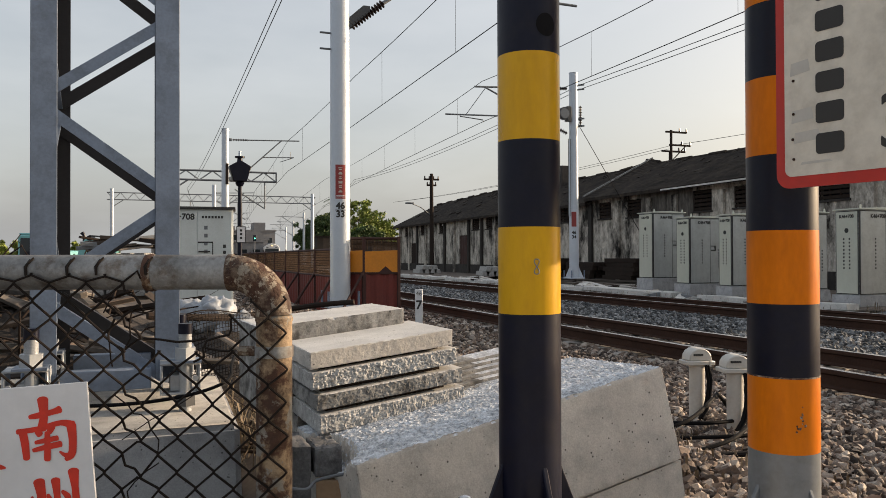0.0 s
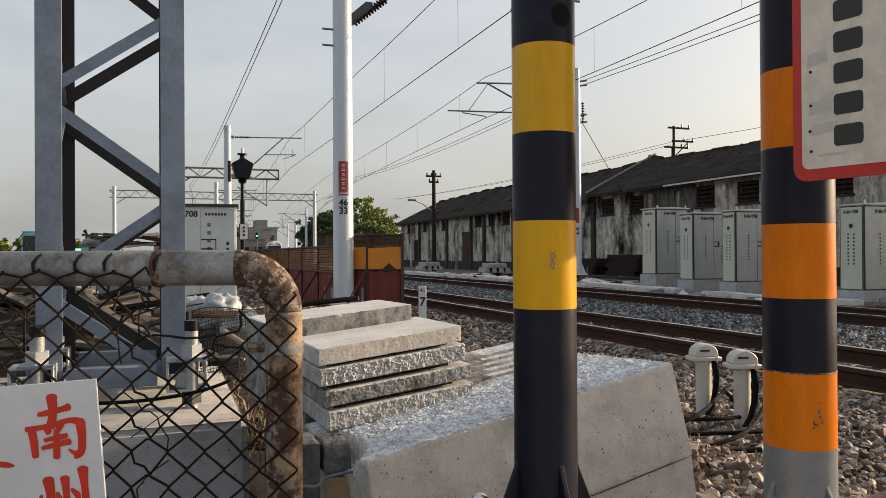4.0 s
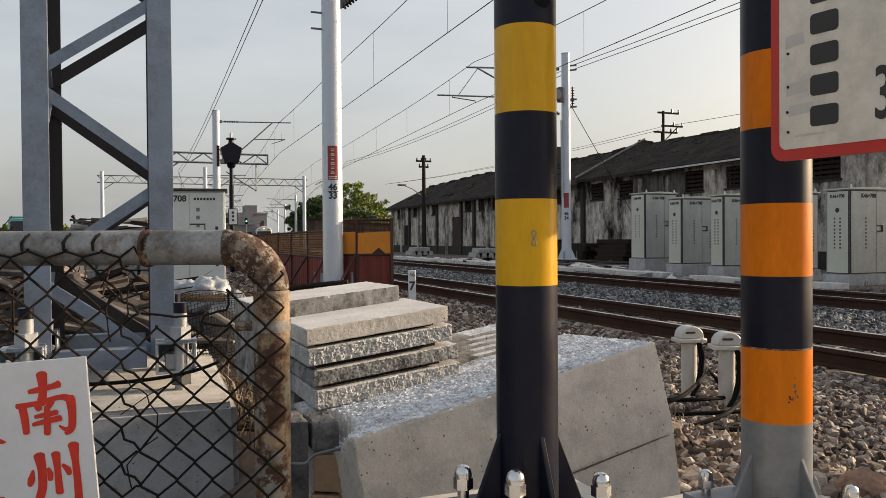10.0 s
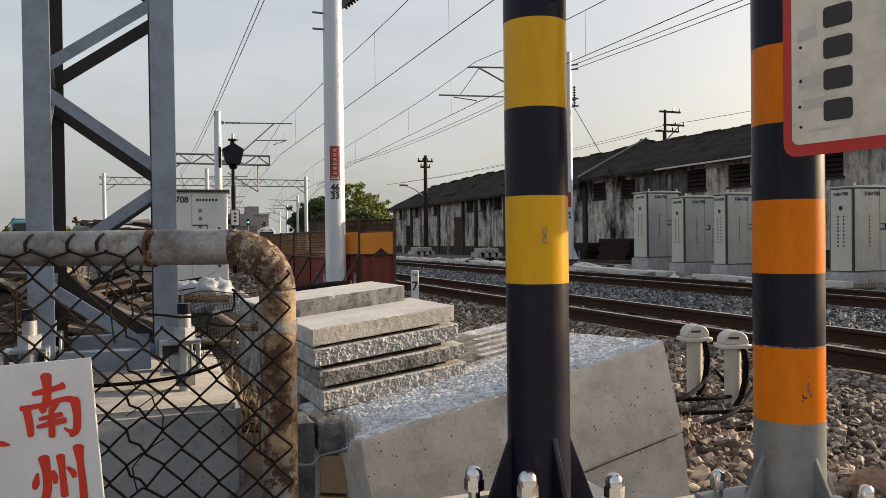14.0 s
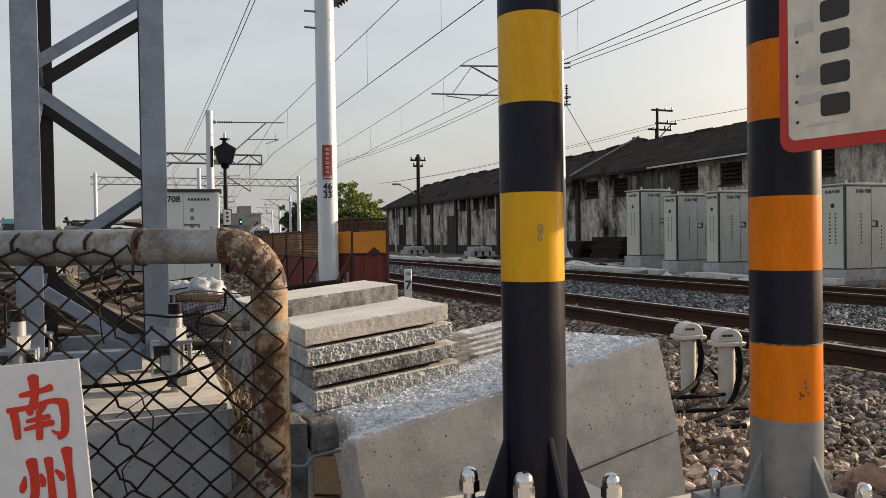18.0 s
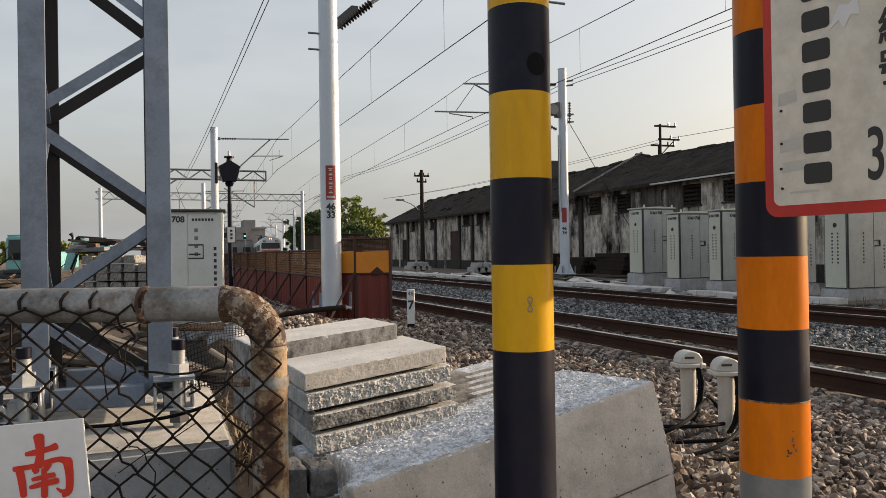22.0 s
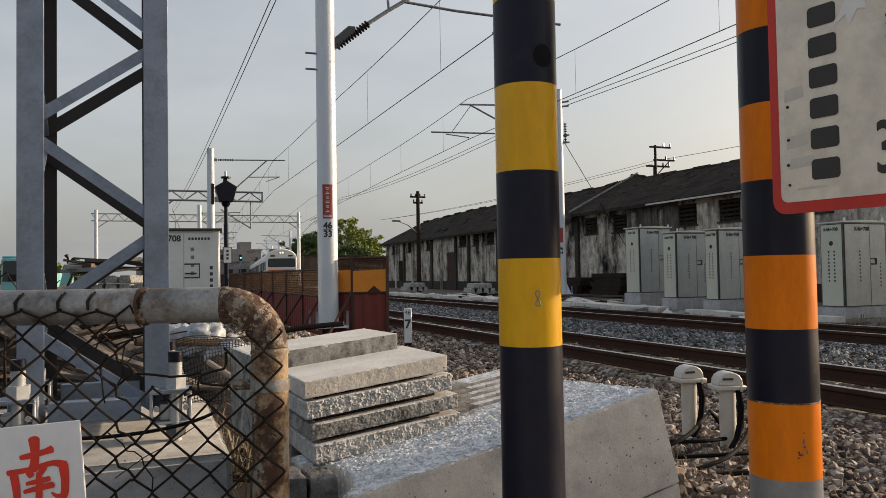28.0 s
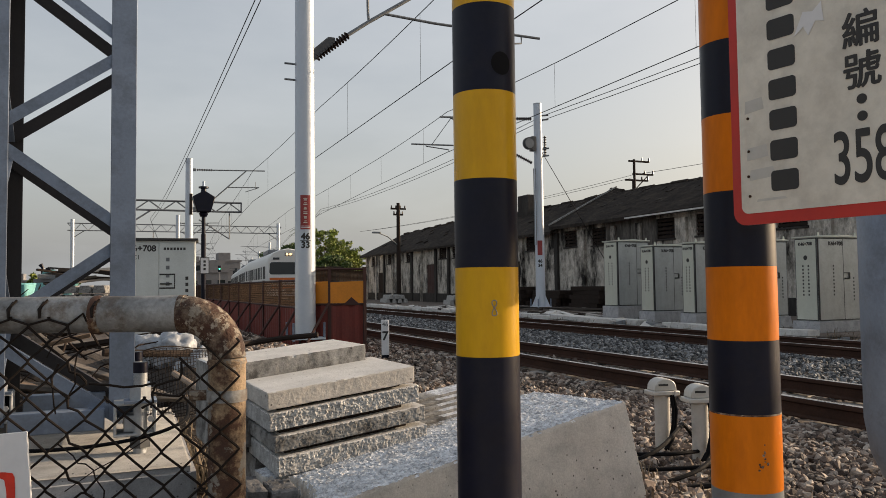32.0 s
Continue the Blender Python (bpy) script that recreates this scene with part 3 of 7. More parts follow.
# ---- warehouse ----
def build_warehouse():
    th = thing("warehouse", (14.5, 0, 0), "long derelict plaster warehouse with dark tiled roof", "building")
    y0, y1, eave = 8.0, 62.0, 3.62
    # wall with real openings: piers between openings, band above and below
    wins = [(13.6, 14.8, 2.69, 3.45), (17.0, 18.2, 2.69, 3.45), (20.84, 21.94, 2.69, 3.47), (23.1, 24.17, 2.68, 3.48), (27.56, 28.63, 2.67, 3.43), (29.83, 30.9, 2.71, 3.46), (33.6, 34.6, 2.7, 3.42), (37.0, 38.0, 2.7, 3.42), (40.78, 41.85, 2.7, 3.44), (42.95, 43.95, 2.7, 3.42), (44.95, 46.13, 2.72, 3.44), (51.34, 52.24, 2.7, 3.4), (55.34, 56.37, 2.7, 3.4), (59.33, 60.3, 2.66, 3.38)]
    doors = [(46.9, 48.33, 0.0, 2.4), (57.3, 58.7, 0.0, 2.05), (35.2, 36.2, 0.0, 2.2)]
    holes = sorted(wins + doors)
    y = y0
    for a, b_, z0, z1 in holes:
        part("wall_bay", MB().span(0, 0.25, y, a, -0.3, eave), WALL_SOOT if 24 < y < 25 else WALL_OLD, th)
        if z0 > 0:
            part("wall_below_window", MB().span(0, 0.25, a, b_, -0.3, z0), WALL_OLD, th)
        part("lintel", MB().span(0, 0.25, a, b_, z1, eave), WALL_OLD, th)
        y = b_
    part("wall_bay", MB().span(0, 0.25, y, y1, -0.3, eave), WALL_OLD, th)
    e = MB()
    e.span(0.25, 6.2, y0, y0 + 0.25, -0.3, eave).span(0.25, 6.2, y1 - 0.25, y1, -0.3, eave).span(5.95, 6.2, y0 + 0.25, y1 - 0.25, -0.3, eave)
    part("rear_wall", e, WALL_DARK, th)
    for yp in [61.3, 59.0, 57.05, 55.0, 53.7, 51.0, 49.1, 46.55, 44.45, 42.4, 40.2, 38.6, 36.6, 34.9, 33.0, 31.5, 29.2, 26.9, 25.2, 22.5, 20.2, 18.7, 16.2, 12.6]:
        part("pilaster", MB().span(-0.14, 0.0, yp - 0.14, yp + 0.14, -0.3, eave - 0.2), WALL_DARK if int(yp * 10) % 3 == 0 and yp > 31 else WALL_OLD, th, "soot-black pilaster" if int(yp * 10) % 3 == 0 and yp > 31 else "grey pilaster", bevel=0.015)
    part("plinth", MB().span(-0.06, 0.0, y0, y1, -0.3, 0.45), WALL_DARK, th, "black damp-stained plinth")
    part("fascia", MB().span(-0.47, -0.44, y0, 25.6, eave - 0.02, eave + 0.04), CONCRETE_LIGHT, th, "pale eave board")
    part("eave_beam", MB().span(-0.22, 0.0, y0, 31.7, eave - 0.0, eave + 0.09), CONCRETE_PALE, th, bevel=0.01)
    # panels of dark lattice in the windows
    for a, b_, z0, z1 in wins:
        win = part("window", MB().span(-0.05, 0.12, a - 0.05, b_ + 0.05, z0 - 0.07, z0), WALL_DARK, th)
        for k in range(5):
            zc = z0 + (z1 - z0) * (k + 0.5) / 5
            part("slat", MB().box((0.07, (a + b_) / 2, zc), (0.03, b_ - a, (z1 - z0) / 7.5)), WOOD_DARK, win)
        for k in range(4):
            yc = a + (b_ - a) * k / 3
            part("mullion", MB().box((0.10, yc, (z0 + z1) / 2), (0.05, 0.06, z1 - z0)), WOOD_DARK, win)
        # black sheet added behind the opening, standing in for the unlit room
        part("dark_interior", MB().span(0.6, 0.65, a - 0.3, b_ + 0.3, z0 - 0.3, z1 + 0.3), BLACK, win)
    for k, (a, b_, z0, z1) in enumerate(doors):
        d = part("door", MB().span(0.08, 0.14, a, b_, z0, z1), RED_FRAME if k == 0 else WOOD_DARK, th, "faded wooden door")
        for q in range(5):
            part("plank", MB().box((0.066, a + (b_ - a) * (q + 0.5) / 5, (z0 + z1) / 2), (0.02, (b_ - a) / 5 - 0.02, z1 - z0 - 0.1)), RED_FRAME if k == 0 else WOOD_DARK, d)
    # the roof, uneven along its ridge; a taller stretch nearer the crossing
    def ridge(yy):
        peak = 0.24 * max(0.0, 1.0 - abs(yy - 31.5) / (0.75 if yy < 31.5 else 2.3))
        return (5.27 + (yy - 20) * 0.012 if yy < 31.5 else 5.44 + max(0.0, 0.2 - abs(yy - 51.0) * 0.02)) + peak
    def slope(ya, yb, xr, over, ze, steps, lift):
        vs, fs, m = [], [], 41
        for j in range(steps + 1):
            yy = ya + (yb - ya) * j / steps
            wob = 0.07 * noise.noise((yy * 0.35, 1, 2)) + 0.05 * noise.noise((yy * 1.3, 5, 2))
            for k in range(m):
                q = k / (m - 1)
                tooth = 0.035 * ((k % 2))
                vs.append((-over + (xr + over) * q, yy, ze + lift + (ridge(yy) - ze) * q + wob * q + tooth + 0.03 * noise.noise((yy * 2.7, q * 9, 3))))
        for j in range(steps):
            for k in range(m - 1):
                fs.append((j * m + k, j * m + k + 1, (j + 1) * m + k + 1, (j + 1) * m + k))
        b = MB().add(vs, fs)
        n0 = len(vs)
        b.add([(x, y, z - 0.14) for x, y, z in vs], [tuple(reversed(f)) for f in fs])
        b.f += [(j * m, j * m + n0, (j + 1) * m + n0, (j + 1) * m) for j in range(steps)]
        for j in (0, steps):
            b.f += [(j * m + k, j * m + k + 1, n0 + j * m + k + 1, n0 + j * m + k) for k in range(m - 1)]
        return b
    r1 = part("roof", slope(y0 - 0.3, 31.5, 3.5, 0.45, eave - 0.02, 90, 0.10), ROOF, th, "sagging dark tiled roof", smooth=False)
    r2 = part("roof", slope(31.5, y1 + 0.5, 3.5, 0.4, eave - 0.12, 100, 0.0), ROOF, th, "sagging dark tiled roof", smooth=False)
    part("verge", MB().prism([(-0.45, 31.46, eave + 0.16), (3.5, 31.46, ridge(31.5) + 0.10), (3.5, 31.46, ridge(31.5) + 0.17), (-0.45, 31.46, eave + 0.23)], (0, 0.12, 0)), CONCRETE_DIRTY, r1, "weathered verge board")
    part("roof_back", MB().prism([(3.48, y0, 5.3), (6.35, y0, eave - 0.1), (6.35, y1, eave - 0.1), (3.48, y1, 5.3)], (0, 0, -0.12)), ROOF, th)
    part("roof_shaft", MB().span(2.6, 3.6, 38.9, 40.1, 4.6, 6.25), WALL_DARK, th, "soot-black ventilation shaft", bevel=0.03)
    # loose ridge and edge tiles, lifted and shifted
    rt = random.Random(17)
    for j in range(110):
        yy, q = rt.uniform(9, 61), rt.random()
        q = 1 - q * q * 0.9
        zz_ = eave + (ridge(yy) - eave) * q + (0.13 if yy < 31.5 else 0.02)
        part("loose_tile", MB().box((3.5 * q - 0.3 * (1 - q), yy, zz_), (0.34, 0.26, 0.05), Matrix.Rotation(rt.uniform(-0.6, -0.35), 3, "Y") @ Matrix.Rotation(rt.uniform(-0.5, 0.5), 3, "Z")), ROOF, r1 if yy < 31.5 else r2)
    for j in range(46):
        yy = 9 + j * 1.15
        part("ridge_tile", MB().tube([(3.46, yy, ridge(yy) + (0.07 if yy < 31.5 else -0.02) + 0.03 * math.sin(j * 3.1)), (3.46, yy + 1.05, ridge(yy + 1.05) + (0.07 if yy < 31.5 else -0.02) + 0.03 * math.sin(j * 3.1))], 0.10, 8), ROOF, r1 if yy < 31.5 else r2)


build_warehouse()


# ---- crossing posts ----
def banded_post(name, at, r, z0, top, bands, gh, label, lower):
    """A painted steel post with bands, gusseted foot, base plate and bolts."""
    th = thing(name, at, label, "signal post", "crossing posts")
    edges = [z0] + [b[0] for b in bands] + [top]
    mats_ = [lower] + [b[1] for b in bands]
    for i in range(len(mats_)):
        a, b_ = edges[i], edges[i + 1]
        part("band", MB().tube([(0, 0, a), (0, 0, b_)], r, 40, cap=(i in (0, len(mats_) - 1))), mats_[i], th, "%s painted band" % mats_[i].name.split("_")[0])
    for k in range(4):
        a = math.radians(90 * k)
        c, s_ = math.cos(a), math.sin(a)
        t = Vector((-s_, c, 0)) * 0.005
        pts = [Vector((c * (r - 0.002), s_ * (r - 0.002), z0 + 0.005)), Vector((c * (r + 0.062), s_ * (r + 0.062), z0 + 0.005)), Vector((c * (r + 0.058), s_ * (r + 0.058), z0 + 0.02)), Vector((c * (r + 0.004), s_ * (r + 0.004), z0 + gh - 0.012)), Vector((c * (r - 0.002), s_ * (r - 0.002), z0 + gh))]
        part("gusset", MB().prism([p - t for p in pts], t * 2), lower, th, bevel=0.002)
    part("base_plate", MB().box((0, 0, z0 - 0.008), (0.30, 0.30, 0.02)), lower, th, bevel=0.004)
    return th


YP = (-4.652 + 0.022, 0.943 + 0.055, 0.0)
yb = []
zz = 0.839
cols = [YELLOW, BLACK, YELLOW, BLACK, YELLOW, BLACK]
for k in range(6):
    yb.append((zz, cols[k]))
    zz += 0.1575
yellow_post = banded_post("signal_post", YP, 0.0575, 0.405, 1.784, yb, 0.165, "black and yellow banded steel post bolted to a plinth", BLACK)
def hole_at(q, f):
    a_ = radians(-84) + 0.020 * f * math.cos(q) / 0.0582
    return (0.0582 * math.cos(a_), 0.0582 * math.sin(a_), 1.359 + 0.021 * f * math.sin(q))
hole_pts = [hole_at(2 * math.pi * i / 28, f) for f in (1.0, 0.8, 0.6, 0.4, 0.2, 0.02) for i in range(28)]
part("cable_hole", MB().add(hole_pts, [(28 * j + i, 28 * j + (i + 1) % 28, 28 * (j + 1) + (i + 1) % 28, 28 * (j + 1) + i) for j in range(5) for i in range(28)]), CABLE, yellow_post, "round dark cable hole")
scr = MB()
a0_ = radians(-104)
def on_post(dx, z, r=0.0582):
    return (r * math.cos(a0_ + dx / r), r * math.sin(a0_ + dx / r), z)
loop = [on_post(0.0045 * math.sin(2 * q) , 0.925 + 0.0135 * math.cos(q)) for q in [2 * math.pi * i / 28 for i in range(29)]]
scr.tube(loop, 0.0009, 5)
part("chalk_mark", scr, GREY_PAINT, yellow_post, "scribbled chalk figure")

OP = (-3.926, 1.0984, 0.0)
ob_ = list(zip((0.503, 0.673, 0.835, 1.0, 1.17, 1.345, 1.515), [ORANGE, BLACK] * 4))
orange_post = banded_post("signal_post", OP, 0.077, 0.30, 1.70, ob_, 0.13, "black and orange banded steel post with grey foot", GREY_PAINT)


part("paint_lip", MB().tube([(0, 0, 0.670), (0, 0, 0.6735)], 0.0778, 40), PIPE_CRUST, orange_post, "crusty paint edge")
rng0 = random.Random(4)
for k in range(16):
    a = radians(-128) + rng0.gauss(0.39, 0.06)
    z = 0.585 + rng0.gauss(0, 0.02)
    if k > 10:
        a, z = radians(-128) + rng0.gauss(0.27, 0.04), 0.555 + rng0.gauss(0, 0.006)
    q = 0.0774
    part("rust_spot", MB().tube([(q * math.cos(a), q * math.sin(a), z), ((q + 0.0006) * math.cos(a), (q + 0.0006) * math.sin(a), z)], rng0.uniform(0.001, 0.0036), 7), PIPE_CRUST, orange_post)


def nut(parent, x, y, z, k=1.0):
    b = part("bolt", MB().cyl((x, y, z - 0.09), (x, y, z), 0.011 * k, n=14), CHROME, parent)
    part("hex_nut", MB().tube([(x, y, z - 0.014), (x, y, z + 0.006)], 0.0185 * k, 6), CHROME, b)
    part("domed_cap", MB().lathe([(0.0165 * k, 0.006), (0.0165 * k, 0.014), (0.014 * k, 0.023), (0.009 * k, 0.028), (0.001, 0.030)], (x, y, z), 18), CHROME, b)


for x, y, z in ((-0.117, 0.033, 0.476), (-0.072, -0.092, 0.496), (0.116, -0.069, 0.463), (0.09, 0.11, 0.46)):
    nut(yellow_post, x, y, z)
for x, y in ((-0.11, -0.11), (0.11, -0.11), (0.11, 0.11), (-0.11, 0.11)):
    nut(orange_post, x, y, 0.335)
pl = part("plinth", MB().span(-0.24, 0.24, -0.22, 0.24, -0.05, 0.385), CONCRETE, None, bevel=0.01)
pl.location = YP
tagged(pl, "plain concrete plinth under a banded post", "plinth", "plinths")
pl = part("plinth", MB().span(-0.2, 0.2, -0.2, 0.2, -0.05, 0.28), CONCRETE, None, bevel=0.01)
pl.location = OP
tagged(pl, "plain concrete plinth under a banded post", "plinth", "plinths")


# ---- notice board on the orange post ----
VIEW_R, VIEW_F = Vector((0.931, -0.365, 0)), Vector((0.365, 0.931, 0))


def build_board():
    th = thing("notice_board", (-4.007, 0.888, 0.0), "white metal notice board with red border and black figures", "sign")
    r, u = Vector((0.18, -0.984, 0.0)).normalized(), Vector((0, 0, 1))
    nrm = r.cross(u)
    def rounded(x0, x1, z0, z1, rad):
        pts = []
        for cx, cz, a0 in ((x1 - rad, z0 + rad, -90), (x1 - rad, z1 - rad, 0), (x0 + rad, z1 - rad, 90), (x0 + rad, z0 + rad, 180)):
            pts += [(cx + rad * math.cos(radians(a0 + 15 * k)), cz + rad * math.sin(radians(a0 + 15 * k))) for k in range(7)]
        return pts
    def on(x, z, d=0.0):
        return r * x + u * z + nrm * d
    x0, x1, z0, z1 = -0.122, 0.40, 1.085, 1.83
    part("red_border", MB().prism([on(x, z) for x, z in rounded(x0, x1, z0, z1, 0.03)], nrm * -0.003), RED, th, "red painted border")
    part("back_plate", MB().prism([on(x, z, -0.0035) for x, z in rounded(x0, x1, z0, z1, 0.03)], nrm * -0.003), GREY_PAINT, th, "grey metal back")
    part("white_panel", MB().prism([on(x, z, 0.0004) for x, z in rounded(x0 + 0.021, x1 - 0.021, z0 + 0.024, z1 - 0.024, 0.016)], nrm * 0.0012), BOARD_WHITE, th, "dirty white panel")
    def bar(cx, cz, w, h):
        part("figure_bar", MB().prism([on(x, z, 0.0018) for x, z in rounded(cx - w / 2, cx + w / 2, cz - h / 2, cz + h / 2, 0.008)], nrm * 0.001), INK, th)
    for k in range(10):
        bar(0.0, 1.171 + 0.0625 * k, 0.060, 0.042)
    for ch, z in (("編", 1.43), ("號", 1.352)):
        lettering("character", ch, 0.072, face_frame(on(0.161, z, 0.0022), r, u), th, INK, heavy=0.0012)
    for z in (1.303, 1.271):
        part("dot", MB().cyl(on(0.159, z, 0.0018), on(0.159, z, 0.003), 0.0095, n=18), INK, th)
    lettering("figure", "358", 0.142, face_frame(on(0.158, 1.192, 0.0022), r, u), th, INK, wide=0.56, heavy=0.0015)
    for k in range(2):
        bar(0.16, 1.54 + 0.09 * k, 0.06, 0.05)
    scrap = [(0.03, 1.455), (0.05, 1.47), (0.06, 1.45), (0.075, 1.475), (0.092, 1.47), (0.088, 1.51), (0.07, 1.495), (0.05, 1.50)]
    part("torn_paper", MB().prism([on(a, z, 0.0022) for a, z in scrap], nrm * 0.001), SIGN_WHITE, th, "torn white paper")
    for k, (a, z, w, h) in enumerate(((-0.06, 1.235, 0.05, 0.03), (-0.05, 1.19, 0.06, 0.025), (-0.065, 1.335, 0.045, 0.03), (-0.03, 1.135, 0.07, 0.006))):
        part("glue_trace", MB().prism([on(a - w / 2, z - h / 2, 0.0018), on(a + w / 2, z - h / 3, 0.0018), on(a + w / 2.4, z + h / 2, 0.0018), on(a - w / 2.2, z + h / 2.6, 0.0018)], nrm * 0.0003), PLASTIC_GREY, th, "grey trace of old glue")
    for z, a in ((1.145, -0.08), (1.187, -0.082), (1.24, -0.08), (1.31, -0.08)):
        part("rivet", MB().cyl(on(a, z, 0.0015), on(a, z, 0.0035), 0.003, n=10), RAIL_SIDE, th)
    for z in (1.2, 1.6):
        part("bracket", MB().box(on(0.0, z, -0.02) + Vector((0.03, 0.06, 0)), (0.08, 0.16, 0.03)), GALV, th)
    return th


build_board()


# ---- tube fence with wire mesh ----
FENCE_U = Vector((-0.931, 0.366, 0)).normalized()
FENCE_O = Vector((-5.016, 1.541, 0))
TIES = (0.283, 0.396, 0.463, 0.558)


def build_fence():
    th = thing("tube_fence", (FENCE_O.x, FENCE_O.y, 0), "rusty steel tube fence with sagging chain-link mesh", "fence")
    rr, zt, bend = 0.0415, 0.908, 0.10
    pts = [(0, 0, -0.02), (0, 0, 0.3), (0, 0, zt - bend)]
    for k in range(1, 8):
        a = math.pi / 2 * k / 8
        p = FENCE_U * (bend - bend * math.cos(a))
        pts.append((p.x, p.y, zt - bend + bend * math.sin(a)))
    e = FENCE_U * bend
    pts.append((e.x, e.y, zt))
    part("post", MB().tube(pts[:3], rr, 28), PIPE_RUST, th, "peeling painted post with rust")
    part("elbow", MB().tube(pts[2:], rr, 28), PIPE_CRUST, th, "brown rust-crusted elbow")
    far = FENCE_U * 1.6
    part("top_rail", MB().tube([(e.x, e.y, zt + 0.001), (far.x, far.y, zt + 0.004)], rr * 0.985, 28), PIPE, th, "weathered grey top rail")
    c = FENCE_U * 0.285
    part("weld_collar", MB().tube([c - FENCE_U * 0.008 + Vector((0, 0, zt)), c + Vector((0, 0, zt)), c + FENCE_U * 0.012 + Vector((0, 0, zt))], [rr + 0.001, rr + 0.003, rr + 0.001], 28), PIPE_RUST, th)
    part("weld_collar", MB().tube([e - FENCE_U * 0.006 + Vector((0, 0, zt)), e + FENCE_U * 0.006 + Vector((0, 0, zt))], [rr + 0.0015, rr + 0.0015], 28), PIPE_CRUST, th)
    part("clamp", MB().tube([(0, 0, 0.712), (0, 0, 0.738)], rr + 0.003, 28), PIPE, th, "flat rusty strap")
    part("clamp_bolt", MB().tube([FENCE_U * (rr + 0.002) + Vector((0, 0, 0.725)), FENCE_U * (rr + 0.04) + Vector((0, 0, 0.725))], 0.012, 8), PIPE_CRUST, th)
    part("clamp", MB().tube([(0, 0, 0.795), (0, 0, 0.802)], rr + 0.002, 28), PIPE_RUST, th)
    # woven mesh: zigzag wires hooked into one another, torn open below the elbow
    b = MB()
    hu, hz = 0.0417, 0.03915
    def node(i, j):
        q = random.Random(i * 131 + j)
        return -0.0388 + i * hu + q.uniform(-0.0025, 0.0025), min(0.905, 0.8467 - j * hz) + q.uniform(-0.0025, 0.0025) - (0.008 if i == 8 else 0.0), q.uniform(-0.004, 0.004)
    def on_fence(u, z, d=0.0):
        return FENCE_U * u + Vector((0, 0, z)) - VIEW_F * (0.0445 + d)
    for i in range(0, 26):
        line = []
        for j in range(3 if 2 <= i <= 7 else (-2 if i > 7 else 0), 23):
            ii = i if (i + j) % 2 == 0 else i + 1
            u, z, d = node(ii, j)
            left = ii > i
            if i == 8 and line:
                # one strand is pushed out of shape
                if left:
                    line += [on_fence(u - 0.034, z + 0.028), on_fence(u - 0.019, z + 0.016)]
                else:
                    line += [on_fence(u + 0.036, z + 0.026), on_fence(u + 0.014, z + 0.018)]
            if i == 0 and not left:
                line += [on_fence(u + 0.006, z + 0.007, d), on_fence(u, z, d), on_fence(u + 0.006, z - 0.007, d)]
                continue
            hook = 0.0022 if left else -0.0022
            line += [on_fence(u - hook, z + 0.003, d + hook), on_fence(u - hook, z - 0.003, d + hook)]
        b.tube(line, 0.0029, 6)
    part("wire_mesh", b, WIRE, th, "dark woven wire mesh")
    # strands torn loose, as (along the fence, height)
    loose = [([(0.088, 0.805), (0.087, 0.78), (0.092, 0.767), (0.114, 0.763), (0.143, 0.754), (0.151, 0.735), (0.148, 0.718), (0.172, 0.706)], 0.0029),
             ([(0.092, 0.814), (0.069, 0.792), (0.046, 0.769), (0.069, 0.751), (0.092, 0.73), (0.12, 0.732), (0.146, 0.738)], 0.0029),
             ([(0.351, 0.805), (0.366, 0.773), (0.364, 0.754), (0.332, 0.735), (0.328, 0.728)], 0.0029),
             ([(0.364, 0.76), (0.36, 0.715), (0.356, 0.696)], 0.0018),
             ([(0.313, 0.824), (0.318, 0.792), (0.316, 0.76), (0.328, 0.738)], 0.002),
             ([(0.377, 0.818), (0.364, 0.844), (0.345, 0.859), (0.313, 0.869)], 0.0015),
             ([(0.287, 0.76), (0.248, 0.757), (0.21, 0.752), (0.172, 0.754), (0.143, 0.76)], 0.0029),
             ([(0.351, 0.632), (0.319, 0.606), (0.309, 0.589), (0.293, 0.587), (0.277, 0.574), (0.272, 0.555), (0.252, 0.529), (0.255, 0.49)], 0.0016),
             ([(0.252, 0.477), (0.281, 0.458), (0.306, 0.435), (0.323, 0.413), (0.318, 0.381), (0.312, 0.355)], 0.0016),
             ([(0.158, 0.64), (0.22, 0.60), (0.27, 0.575), (0.335, 0.53)], 0.0013)]
    for pts_, r_ in loose:
        part("loose_wire", MB().tube([on_fence(u, z, 0.004 + 0.003 * math.sin(40 * u)) for u, z in pts_], r_, 6), WIRE, th, "bent broken wire")
    for u in TIES:
        t = MB()
        t.tube([FENCE_U * u + Vector((0, 0, zt - 0.004)) - VIEW_F * 0.046, FENCE_U * (u + 0.003) + Vector((0, 0, zt + 0.014)) - VIEW_F * 0.0415, FENCE_U * (u - 0.002) + Vector((0, 0, zt + 0.031)) - VIEW_F * 0.029], [0.003, 0.0042, 0.003], 6)
        t.tube([FENCE_U * u + Vector((0, 0, zt + 0.022)) - VIEW_F * 0.038, FENCE_U * (u - 0.009) + Vector((0, 0, zt + 0.036)) - VIEW_F * 0.028], [0.003, 0.0022], 6)
        part("wire_tie", t, WIRE, th)


build_fence()


